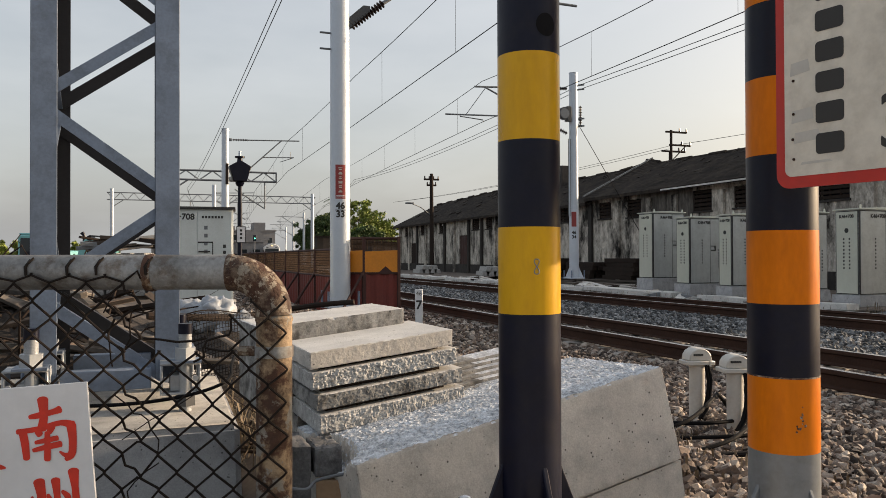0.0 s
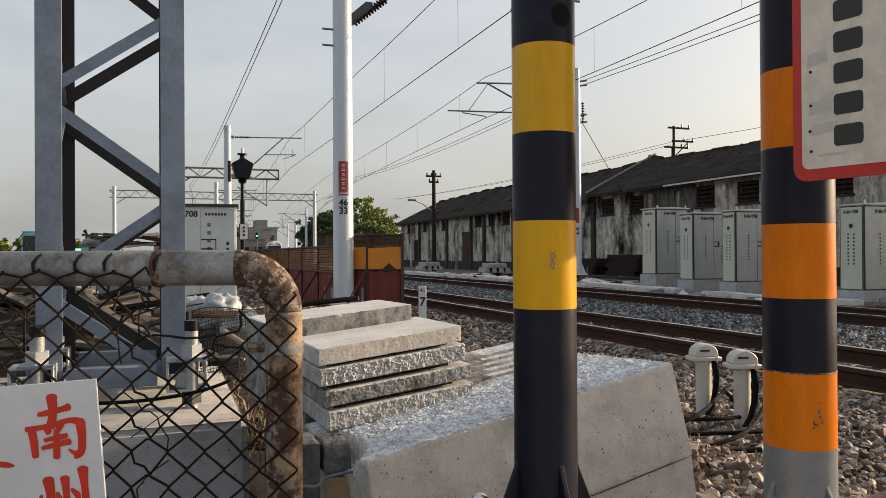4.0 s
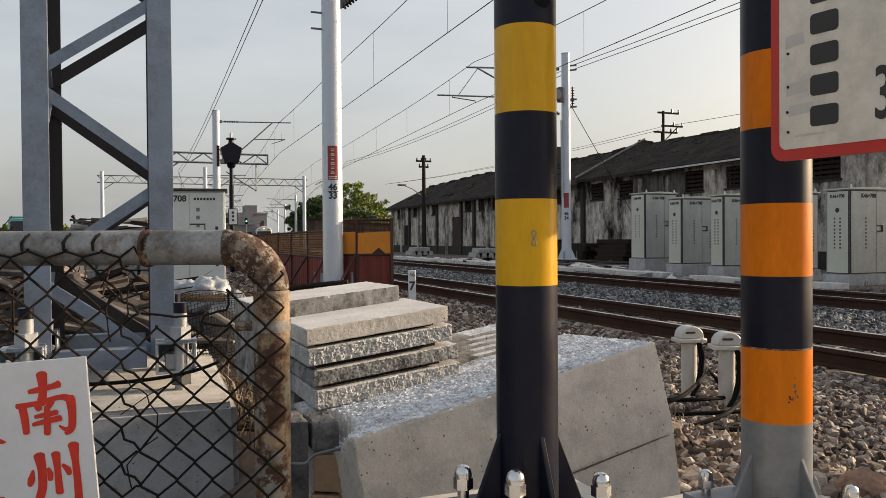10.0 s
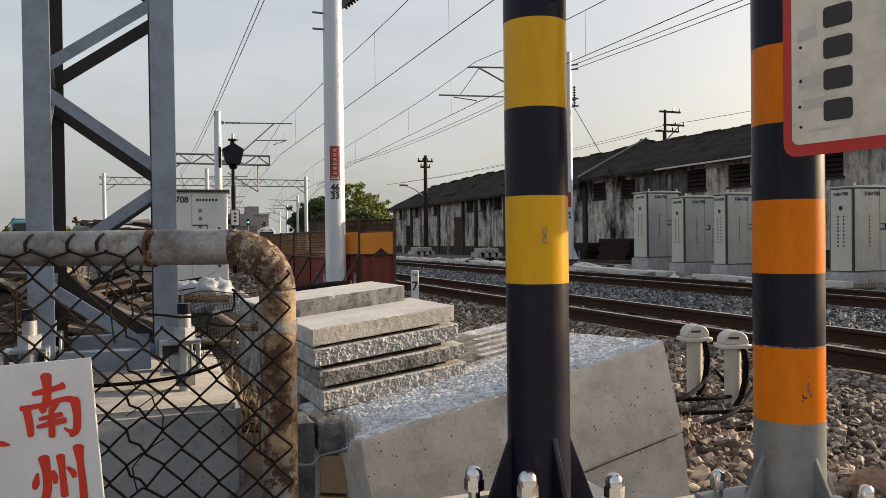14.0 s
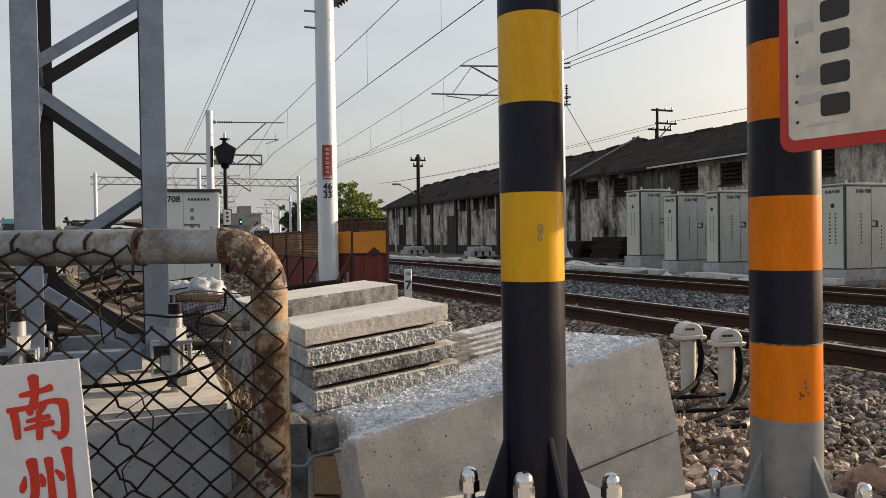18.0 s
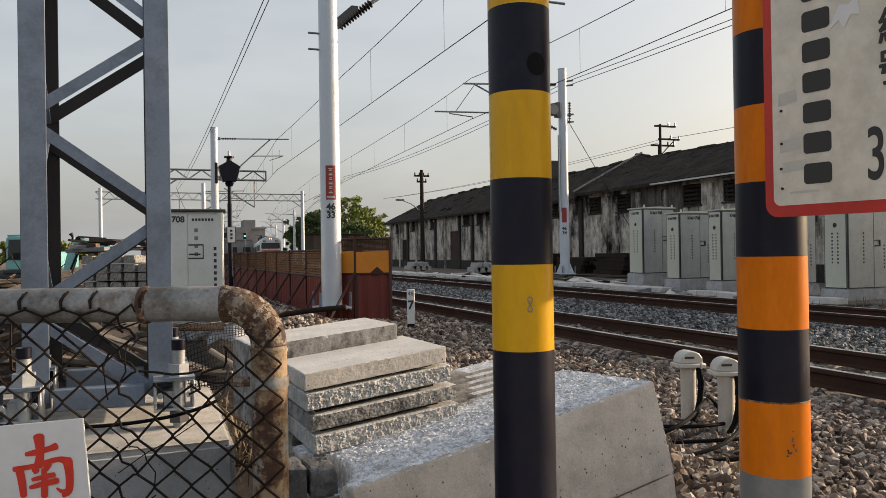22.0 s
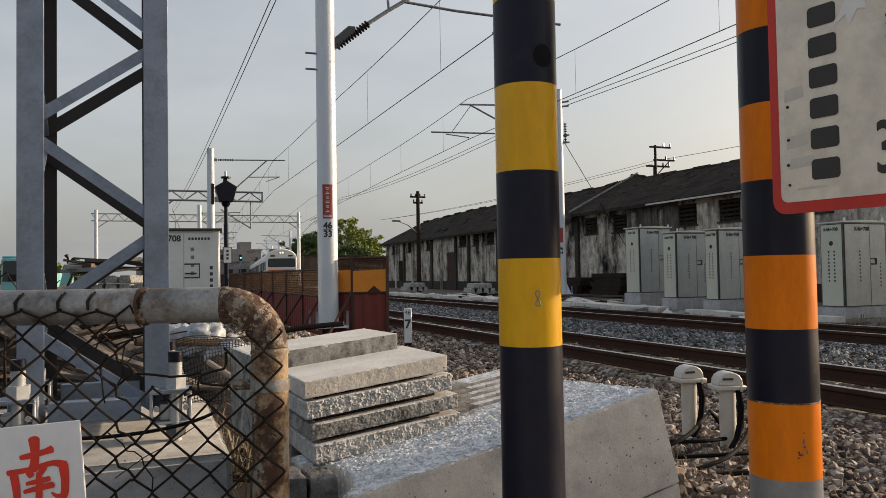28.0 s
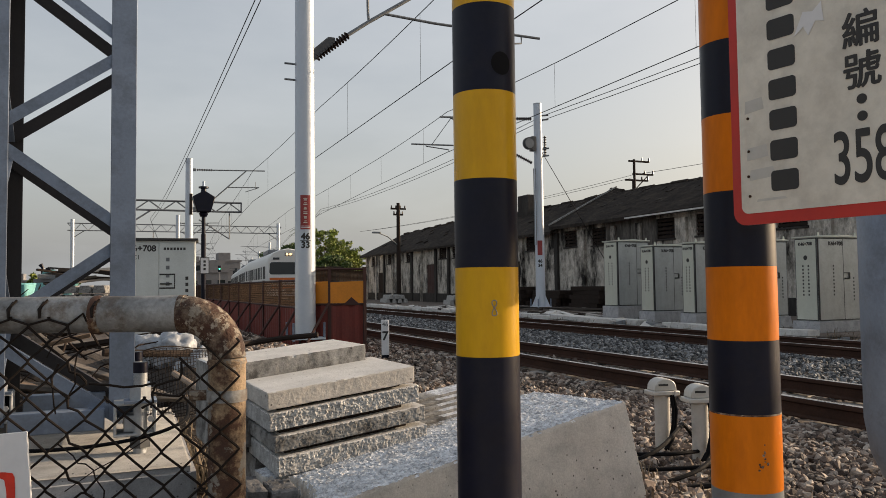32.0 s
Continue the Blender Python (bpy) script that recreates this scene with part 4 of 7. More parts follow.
# ---- hand-painted sign ----
def build_sign():
    th = thing("painted_sign", (-5.411, 1.502, 0), "white board with red hand-sprayed characters tied to the fence", "sign")
    lean = radians(4.6)
    r = (VIEW_R * math.cos(lean) + Vector((0, 0, 1)) * math.sin(lean)).normalized()
    u = (Vector((0, 0, 1)) * math.cos(lean) - VIEW_R * math.sin(lean)).normalized()
    n = r.cross(u)
    corner = Vector((0.0, 0.0, 0.683))
    def q(x, y, d=0.0):
        return corner + r * x + u * y + n * d
    part("board", MB().prism([q(-0.52, 0), q(0, 0), q(0, -0.50), q(-0.52, -0.50)], n * -0.006), SIGN_WHITE, th, bevel=0.001)
    # brush strokes: rows of (across, down from the top edge, width) in thousandths of a metre
    south = [[(-95, -30, 24), (-95, -63, 17), (-101, -90, 20)], [(-125, -64, 9), (-106, -62, 13), (-76, -57, 12), (-61, -53, 16)],
             [(-153, -93, 11), (-109, -90, 11), (-61, -81, 11), (-37, -88, 20)], [(-142, -94, 18), (-139, -120, 17), (-138, -150, 14)],
             [(-39, -88, 21), (-38, -117, 17), (-42, -147, 16), (-55, -158, 9)], [(-41, -149, 14), (-56, -149, 9), (-67, -141, 4)],
             [(-110, -96, 14), (-106, -102, 14)], [(-80, -88, 16), (-86, -99, 11)], [(-116, -118, 8), (-93, -115, 11), (-70, -112, 11)],
             [(-122, -134, 8), (-94, -129, 12), (-64, -125, 13)], [(-90, -99, 11), (-92, -131, 14), (-94, -155, 14)]]
    county = [[(-116, -201, 25), (-113, -230, 19), (-115, -267, 19), (-125, -295, 18)], [(-81, -200, 20), (-80, -232, 14), (-80, -281, 17)],
              [(-42, -184, 24), (-41, -217, 15), (-40, -260, 16), (-41, -308, 18)], [(-132, -231, 5), (-137, -250, 16), (-141, -261, 11)],
              [(-99, -229, 7), (-96, -241, 13), (-97, -253, 10)], [(-68, -224, 7), (-58, -235, 14), (-56, -244, 10)]]
    other = [[(-184, -166, 3), (-198, -163, 12), (-228, -158, 13)], [(-198, -284, 6), (-220, -286, 13), (-244, -284, 13)]]
    def stroke(b, row, lift):
        """A rounded ribbon along the row, as one thin raised shape."""
        pts = [Vector((x / 1000, y / 1000, 0)) for x, y, w in row]
        ws = [w / 2000 for x, y, w in row]
        fine, fw = [], []
        for i in range(len(pts) - 1):
            p0, p1, p2, p3 = (pts[max(0, min(len(pts) - 1, i + k))] for k in (-1, 0, 1, 2))
            for k in range(6):
                t = k / 6
                fine.append(0.5 * (2 * p1 + (p2 - p0) * t + (2 * p0 - 5 * p1 + 4 * p2 - p3) * t * t + (3 * p1 - p0 - 3 * p2 + p3) * t ** 3))
                fw.append(ws[i] + (ws[i + 1] - ws[i]) * t)
        fine.append(pts[-1])
        fw.append(ws[-1])
        lft, rgt = [], []
        for i, p in enumerate(fine):
            d = (fine[min(i + 1, len(fine) - 1)] - fine[max(i - 1, 0)]).normalized()
            n_ = Vector((-d.y, d.x, 0))
            lft.append(p + n_ * fw[i])
            rgt.append(p - n_ * fw[i])
        def cap(p, d, r_):
            n_ = Vector((-d.y, d.x, 0))
            return [p + (n_ * math.cos(a) + d * math.sin(a) * 0.6) * r_ for a in [math.pi * k / 8 for k in range(1, 8)]]
        ring = lft + cap(fine[-1], (fine[-1] - fine[-2]).normalized(), fw[-1]) + rgt[::-1] + cap(fine[0], (fine[0] - fine[1]).normalized(), fw[0])
        b.prism([q(p.x, p.y, 0.0006 + lift) for p in ring], n * 0.0004)
    for rows_ in (south, county, other):
        b = MB()
        for k, row in enumerate(rows_):
            stroke(b, row, 0.00012 * k)
        part("character", b, RED_INK, th, "red brush-painted character", smooth=False)


build_sign()


# ---- lattice tower on its footing ----
def angle_bar(p, q, w, t, a, b):
    """An L-section bar from p to q with flanges along the directions a and b."""
    p, q, a, b = Vector(p), Vector(q), Vector(a).normalized(), Vector(b).normalized()
    poly = [p, p + a * w, p + a * w + b * t, p + a * t + b * t, p + a * t + b * w, p + b * w]
    return MB().prism(poly, q - p)


TX0, TX1, TY0, TY1 = -5.764, -5.160, 3.40, 4.0


def build_tower():
    th = thing("lattice_tower", ((TX0 + TX1) / 2, (TY0 + TY1) / 2, 0.3), "galvanised steel lattice tower on bolted feet", "tower")
    hx, hy = (TX1 - TX0) / 2, (TY1 - TY0) / 2
    w, t, top = 0.104, 0.009, 6.2
    for sx in (-1, 1):
        for sy in (-1, 1):
            # rear legs wear the darker copy, their shade is in the colour
            part("leg", angle_bar((sx * hx, sy * hy, 0.1), (sx * hx, sy * hy, top), w, t, (-sx, 0, 0), (0, -sy, 0)), GALV if sy < 0 else GALV_SHADED, th, "" if sy < 0 else "rear leg in a shaded steel tone", bevel=0.002)
    # zigzag bracing: front and rear faces alike, the sides half a step off
    step = 0.42
    for face in range(4):
        k, z = 0, 0.07
        while z < top - step:
            a = 1 if k % 2 == 0 else -1
            wq = 0.058 if face else 0.049
            lo, hi = z + (0.035 if face else 0.029), z + step - (0.035 if face else 0.041)
            if face in (0, 1):
                yy = -hy + 0.012 if face == 0 else hy - 0.02
                if face == 1:
                    up = 0.075 * max(0.0, z + 0.3 - 1.0) if a < 0 else 0.08 * max(0.0, z + 0.3 - 1.21) - 0.005
                    lo, hi = lo + up, hi + up
                p, q = Vector((a * (hx - 0.06), yy, lo)), Vector((-a * (hx - 0.06), yy, hi))
                nrm = Vector((0, 1, 0))
            else:
                xx = -hx + 0.014 if face == 2 else hx - 0.075
                p, q = Vector((xx, -a * (hy - 0.06), lo)), Vector((xx, a * (hy - 0.06), hi))
                nrm = Vector((1, 0, 0))
            along = (q - p).normalized()
            side = along.cross(nrm)
            side = side if side.z < 0 else -side
            # rear and right-hand braces take the steel with shade in its colour
            part("brace", angle_bar(p - side * wq / 2, q - side * wq / 2, wq, 0.006, side, nrm), GALV if face in (0, 2) else GALV_SHADED, th, "" if face in (0, 2) else "brace in a shaded steel tone")
            z += step
            k += 1
    # base frame and feet
    for sx in (-1, 1):
        part("base_beam", MB().span(sx * hx - 0.05, sx * hx + 0.05, -hy + 0.12, hy - 0.12, 0.06, 0.16), GALV, th, bevel=0.004)
    for sy in (-1, 1):
        part("base_beam", MB().span(-hx + 0.12, hx - 0.12, sy * hy - 0.04, sy * hy + 0.04, 0.065, 0.155), GALV, th, bevel=0.004)
    for sx in (-1, 1):
        for sy in (-1, 1):
            cx, cy, dz = sx * hx, sy * hy - 0.04, -0.072
            shoe = part("shoe", MB().span(cx - 0.085, cx + 0.085, cy - 0.085, cy + 0.06, 0.115 + dz, 0.127 + dz).span(cx - 0.085, cx + 0.085, cy - 0.085, cy + 0.06, 0.245 + dz, 0.257 + dz).span(cx - 0.085, cx - 0.073, cy - 0.085, cy + 0.06, 0.127 + dz, 0.245 + dz).span(cx + 0.073, cx + 0.085, cy - 0.085, cy + 0.06, 0.127 + dz, 0.245 + dz).span(cx - 0.045, cx + 0.045, cy - 0.06, cy + 0.04, 0.13 + dz, 0.20 + dz), GALV_SUNLIT, th, "pale galvanised shoe in a sunlit tone", bevel=0.003)
            rod = part("anchor_rod", MB().cyl((cx + 0.02, cy - 0.06, -0.04), (cx + 0.02, cy - 0.06, 0.40 + dz), 0.027, n=18), GALV_SUNLIT, th)
            for zc in (0.285 + dz,):
                part("nut", MB().tube([(cx + 0.02, cy - 0.06, zc - 0.03), (cx + 0.02, cy - 0.06, zc + 0.035)], 0.048, 6), GALV_SUNLIT, rod)
            part("rod_cap", MB().cyl((cx + 0.02, cy - 0.06, 0.38 + dz), (cx + 0.02, cy - 0.06, 0.425 + dz), 0.03, n=18), BLACK, rod)
            part("washer", MB().box((cx + 0.02, cy - 0.06, 0.262 + dz), (0.13, 0.13, 0.01)), GALV, rod)
            part("nut", MB().tube([(cx + 0.02, cy - 0.06, 0.066 + dz), (cx + 0.02, cy - 0.06, 0.113 + dz)], 0.046, 6), DARK_CAST, rod, "dark lower nut")
            for q in range(9):
                zq = 0.325 + dz + q * 0.0062
                part("thread", MB().tube([(cx + 0.02, cy - 0.06, zq), (cx + 0.02, cy - 0.06, zq + 0.003)], 0.0285, 18), GALV_SUNLIT, rod)
            for q in (-0.06, 0.06):
                part("side_bolt", MB().tube([(cx + q, cy - 0.091, 0.187 + dz), (cx + q, cy - 0.105, 0.187 + dz)], 0.013, 6), GALV_SUNLIT, shoe)
    ft = thing("footing", (-5.6, 3.6, 0), "large concrete footing block under the lattice tower", "footing")
    part("block", MB().prism([(-0.7, -0.635, -0.25), (0.675, -0.635, -0.25), (0.66, -0.62, 0.255), (-0.7, -0.62, 0.255)], (0.03, 1.6, 0)), CONCRETE_FOOT, ft, bevel=0.022, segments=2)
    part("top_screed", MB().prism([(-0.7, -0.605, 0.255), (0.645, -0.605, 0.255), (0.635, -0.592, 0.27), (-0.7, -0.592, 0.27)], (0.03, 1.57, 0)), CONCRETE_PALE, ft, "pale smoothed top", bevel=0.005)


build_tower()


# ---- dumped concrete: tilted block and slabs ----
def rough_hex(name, c, n, amp, material, seed, chip=0.012, top=None, notch=None):
    """A broken concrete piece between eight corners: bottom four, then top four, each front-left, front-right, back-right,
    back-left. n: cells along x, y, z. amp: roughness of front, top, ends."""
    c = [Vector(p) for p in c]
    nx, ny, nz = n
    def at(a, b, h):
        lo = (c[0].lerp(c[1], a)).lerp(c[3].lerp(c[2], a), b)
        hi = (c[4].lerp(c[5], a)).lerp(c[7].lerp(c[6], a), b)
        return lo.lerp(hi, h)
    ctr = at(0.5, 0.5, 0.5)
    ex, ey, ez = (at(1, 0.5, 0.5) - at(0, 0.5, 0.5)).normalized(), (at(0.5, 1, 0.5) - at(0.5, 0, 0.5)).normalized(), (at(0.5, 0.5, 1) - at(0.5, 0.5, 0)).normalized()
    bm = bmesh.new()
    grid = {}
    def vert(i, j, k):
        if (i, j, k) not in grid:
            grid[(i, j, k)] = bm.verts.new((i / nx, j / ny, k / nz))
        return grid[(i, j, k)]
    for i in range(nx):
        for j in range(ny):
            for k in (0, nz):
                bm.faces.new([vert(i, j, k), vert(i + 1, j, k), vert(i + 1, j + 1, k), vert(i, j + 1, k)])
        for k in range(nz):
            for j in (0, ny):
                bm.faces.new([vert(i, j, k), vert(i + 1, j, k), vert(i + 1, j, k + 1), vert(i, j, k + 1)])
    for j in range(ny):
        for k in range(nz):
            for i in (0, nx):
                bm.faces.new([vert(i, j, k), vert(i, j + 1, k), vert(i, j + 1, k + 1), vert(i, j, k + 1)])
    for v in bm.verts:
        a, b, h = v.co
        p = at(a, b, h)
        n1 = noise.fractal(p * 48 + Vector((seed, 0, 0)), 0.7, 2.0, 4)
        n2 = noise.fractal(p * 170 + Vector((0, seed, 0)), 0.5, 2.0, 2)
        w = n1 * 0.45 + n2 * 0.5
        if b < 1e-6:
            p -= ey * (w * amp[0])
        if h > 1 - 1e-6:
            p += ez * (w * amp[1])
        if a < 1e-6 or a > 1 - 1e-6:
            p += ex * (w * amp[2])
        if notch and h > 0.45:
            g = ((a - notch[0]) / notch[2]) ** 2 + ((b - notch[1]) / notch[3]) ** 2 + 0.2 * n1
            p -= ez * notch[4] * max(0.0, min(1.0, (1.15 - g) * 1.4)) * (h - 0.45) / 0.55
        near = sum((abs(q) < 1e-6 or abs(q - 1) < 1e-6) for q in (a, b, h))
        if near >= 2:
            p += (ctr - p).normalized() * (chip * 0.25 + chip * max(0.0, n1 * 0.8 + 0.4 * n2))
        v.co = p
    bmesh.ops.recalc_face_normals(bm, faces=bm.faces[:])
    # upward faces get the paler material, light from above put into colour
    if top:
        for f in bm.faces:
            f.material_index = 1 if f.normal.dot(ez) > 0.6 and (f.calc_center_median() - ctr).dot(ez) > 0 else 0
    me = bpy.data.meshes.new(name)
    bm.to_mesh(me)
    bm.free()
    me.shade_smooth()
    me.set_sharp_from_angle(angle=radians(26))
    me.materials.append(material)
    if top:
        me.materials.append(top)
    return part(name, me, material)


def slab_corners(o, fx, fy, h):
    o, fx, fy, up = Vector(o), Vector(fx), Vector(fy), Vector((0, 0, h))
    return [o, o + fx, o + fx + fy, o + fy, o + up, o + fx + up, o + fx + fy + up, o + fy + up]


def build_dump():
    tl, tr, br_, bl_ = Vector((-4.763, 1.78, 0.373)), Vector((-3.662, 1.90, 0.568)), Vector((-3.70, 2.44, 0.538)), Vector((-4.83, 2.30, 0.376))
    th_ = Vector((0.045, -0.045, -0.305))
    lo = [p + th_ for p in (tl, tr, br_, bl_)]
    blk = rough_hex("concrete_block", lo + [tl, tr, br_, bl_], (230, 140, 40), (0.0016, 0.0065, 0.003), CONCRETE, 3, 0.012, CONCRETE_ROUGH_SKYLIT, (-0.012, 0.44, 0.075, 0.33, 0.06))
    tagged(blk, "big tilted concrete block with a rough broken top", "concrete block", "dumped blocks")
    lo2 = [p + Vector((0.008, 0.012, -0.008)) for p in lo]
    blk = rough_hex("concrete_block", [Vector((p.x + 0.03, p.y - 0.02, -0.08)) for p in lo2] + lo2, (70, 30, 24), (0.0006, 0.003, 0.003), CONCRETE, 13, 0.010)
    tagged(blk, "lower concrete block carrying another block", "concrete block", "dumped blocks")
    fx, fy = Vector((0.51, 0.067, 0.050)), Vector((-0.02, 0.42, 0.0))
    rows = [(-4.787, 2.12, 0.385, 0.059, 0.006, 21, 1.02), (-4.797, 2.125, 0.459, 0.048, 0.004, 22, 1.03), (-4.811, 2.131, 0.523, 0.054, 0.007, 23, 1.02), (-4.816, 2.135, 0.588, 0.054, 0.0015, 24, 1.0)]
    for k, (x, y, z, h, rough, seed, q) in enumerate(rows):
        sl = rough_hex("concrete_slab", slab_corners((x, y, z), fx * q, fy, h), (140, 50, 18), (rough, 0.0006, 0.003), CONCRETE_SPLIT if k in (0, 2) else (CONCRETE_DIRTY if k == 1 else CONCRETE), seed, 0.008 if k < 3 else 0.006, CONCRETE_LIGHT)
        tagged(sl, "grey concrete slab in a stack, with broken edge" if k in (0, 2) else "smooth grey concrete slab in a stack", "concrete slab", "stacked slabs")
        if k:
            low = rows[k - 1][2] + rows[k - 1][3]
            # unseen filler, added to hold the slabs apart and keep the gaps dark
            pk = part("packing_strip", MB().prism([Vector((x + 0.04, y + 0.05, low - 0.004)) + fx * a_ + Vector((0, 0, c_)) for a_, c_ in ((0.0, 0.0), (0.84, 0.0), (0.84, z - low + 0.008), (0.0, z - low + 0.008))], fy * 0.8), WOOD_DARK)
            tagged(pk, "unseen dark filler added between two stacked slabs", "packing strip", "packing strips")
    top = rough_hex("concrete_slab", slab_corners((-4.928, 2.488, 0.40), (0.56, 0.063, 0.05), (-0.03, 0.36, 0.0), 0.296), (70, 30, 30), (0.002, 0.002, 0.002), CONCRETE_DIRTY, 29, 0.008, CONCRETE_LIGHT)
    tagged(top, "pale concrete kerb piece standing behind the stack", "concrete slab", "stacked slabs")
    for k in range(7):
        dy_ = 0.042 * k
        sl = rough_hex("concrete_slab", slab_corners((-4.335 + 0.012 * k, 2.225 + dy_, 0.425 + 0.0135 * k), (0.44, 0.06, 0.058), (-0.02, 0.36 - dy_, 0.0), 0.0135), (70, 30, 3), (0.003, 0.002, 0.003), CONCRETE_DIRTY, 40 + k, 0.003, CONCRETE_ROUGH_SKYLIT)
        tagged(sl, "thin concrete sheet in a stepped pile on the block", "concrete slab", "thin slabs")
    bed_ = rough_hex("concrete_slab", slab_corners((-4.80, 2.45, -0.05), (1.0, 0.12, 0.0), (-0.02, 0.5, 0.0), 0.43), (40, 20, 16), (0.004, 0.006, 0.004), CONCRETE_DIRTY, 51, 0.01)
    tagged(bed_, "grey concrete piece under the stack", "concrete slab", "dumped blocks")
    # broken ends, board and strap beside the block
    post_ = rough_hex("broken_post", slab_corners((-4.90, 1.985, -0.05), (0.055, -0.015, 0), (0.0, 0.2, 0), 0.44), (8, 14, 26), (0.004, 0.006, 0.004), CONCRETE_GRIMY, 61, 0.008)
    tagged(post_, "narrow broken concrete post against the block", "concrete post", "dumped blocks")
    post_ = rough_hex("broken_post", slab_corners((-4.835, 1.955, 0.30), (0.075, -0.02, 0.005), (0.0, 0.16, 0), 0.085), (14, 14, 10), (0.005, 0.006, 0.004), CONCRETE_GRIMY, 63, 0.01)
    tagged(post_, "narrow broken concrete post against the block", "concrete post", "dumped blocks")
    for k, (z0, z1, dx) in enumerate(((-0.05, 0.17, 0.0), (0.18, 0.29, 0.008))):
        bd = part("brown_board", MB().prism([(-4.84 + dx, 1.97, z0), (-4.765 + dx, 1.925, z0), (-4.765 + dx, 1.925, z1), (-4.84 + dx, 1.97, z1)], (0.02, 0.04, 0)), CARD, None, bevel=0.003)
        tagged(bd, "brown fibre board wedged beside the block", "board", "wedged boards")
    cable([(-4.93, 1.95, 0.285), (-4.87, 1.92, 0.28), (-4.84, 1.925, 0.30), (-4.80, 1.90, 0.315), (-4.765, 1.90, 0.318)], 0.005, GREY_PAINT, "grey plastic strap round the broken post")


CONCRETE_GRIMY = mat("grimy_concrete", (0.13, 0.13, 0.132), 0.95, var=0.45, fine=120, coarse=9, bump=0.6, tint=(0.04, 0.039, 0.038), tint_amount=0.8, tint_scale=14)
CARD = mat("brown_board", (0.33, 0.22, 0.13), 0.8, var=0.25, fine=50, coarse=8, bump=0.1)

# ---- cable marker posts beside the line ----
def build_marker(at, rz):
    th = thing("cable_marker", (*at, 0), "grey plastic cable riser with domed cap", "cable riser", "cable risers", rz=rz)
    z0 = ground_z(at[0], at[1]) - 0.05
    part("tube", MB().tube([(0, 0, z0), (0, 0, 0.22)], 0.052, 24), PLASTIC_GREY, th)
    cap = MB()
    for (a, za), (c, zc) in (((0.095, 0.20), (0.095, 0.225)),):
        cap.box((0, 0, 0.2125), (0.20, 0.145, 0.03))
    part("cap_flange", cap, PLASTIC_GREY, th, bevel=0.006)
    dome = []
    for k in range(9):
        a = math.pi * k / 8
        dome.append((0.082 * math.cos(a), -0.062, 0.2275 + 0.085 * math.sin(a) ** 0.8))
    part("domed_cap", MB().prism(dome, (0, 0.124, 0)), PLASTIC_GREY, th, bevel=0.006)
    part("label_bar", MB().box((-0.02, -0.0645, 0.27), (0.07, 0.002, 0.014)), INK, th)
    part("clip", MB().box((0.06, -0.075, 0.21), (0.012, 0.012, 0.035)), PLASTIC_GREY, th)
    for dx in (0.035, 0.055):
        part("riser_cable", MB().tube([(dx, -0.06, 0.205), (dx + 0.01, -0.075, 0.1), (dx, -0.08, 0.0), (dx - 0.03, -0.09, -0.1), (dx - 0.08, -0.12, -0.15)], 0.011, 8), CABLE, th)
    return th


build_marker((-1.765, 4.05), -12)
build_marker((-1.775, 3.67), -18)


def cable(pts, r, material, label, name="cable"):
    b = []
    for i in range(len(pts) - 1):
        p0, p1, p2, p3 = (Vector(pts[max(0, min(len(pts) - 1, i + k))]) for k in (-1, 0, 1, 2))
        for s in range(6):
            t = s / 6
            b.append(0.5 * ((2 * p1) + (p2 - p0) * t + (2 * p0 - 5 * p1 + 4 * p2 - p3) * t * t + (3 * p1 - p0 - 3 * p2 + p3) * t ** 3))
    b.append(Vector(pts[-1]))
    ob = part(name, MB().tube(b, r, 8), material)
    return tagged(ob, label, "cable", "ground cables")


cable([(-2.75, 3.4, -0.1), (-2.4, 3.35, 0.0), (-2.0, 3.6, 0.06), (-1.75, 3.85, 0.02), (-1.6, 3.9, -0.12)], 0.0125, CABLE, "thick black cable looping round the risers")
cable([(-2.7, 3.1, -0.12), (-2.3, 3.1, -0.06), (-1.95, 3.3, 0.03), (-1.72, 3.5, 0.2), (-1.7, 3.6, 0.2)], 0.0125, CABLE, "thick black cable looping round the risers")
cable([(-2.8, 3.0, -0.1), (-2.45, 2.95, -0.12), (-2.15, 3.05, -0.1), (-2.0, 3.25, -0.06)], 0.02, CABLE_TAN, "dusty tan conduit lying on the gravel")
cable([(-2.84, 3.02, -0.09), (-2.67, 3.00, -0.09), (-2.54, 2.94, -0.09), (-2.34, 2.91, -0.09)], 0.016, CABLE, "black cable lying across the gravel")


cable([(-1.62, 3.98, 0.2), (-1.5, 3.9, 0.05), (-1.62, 3.72, -0.1), (-2.0, 3.62, -0.1), (-2.3, 3.75, -0.1)], 0.0125, CABLE, "thick black cable looping round the risers")
cable([(-1.62, 3.6, 0.2), (-1.52, 3.5, 0.0), (-1.7, 3.32, -0.11), (-2.1, 3.28, -0.1), (-2.5, 3.42, -0.11)], 0.0125, CABLE, "thick black cable looping round the risers")
build_dump()


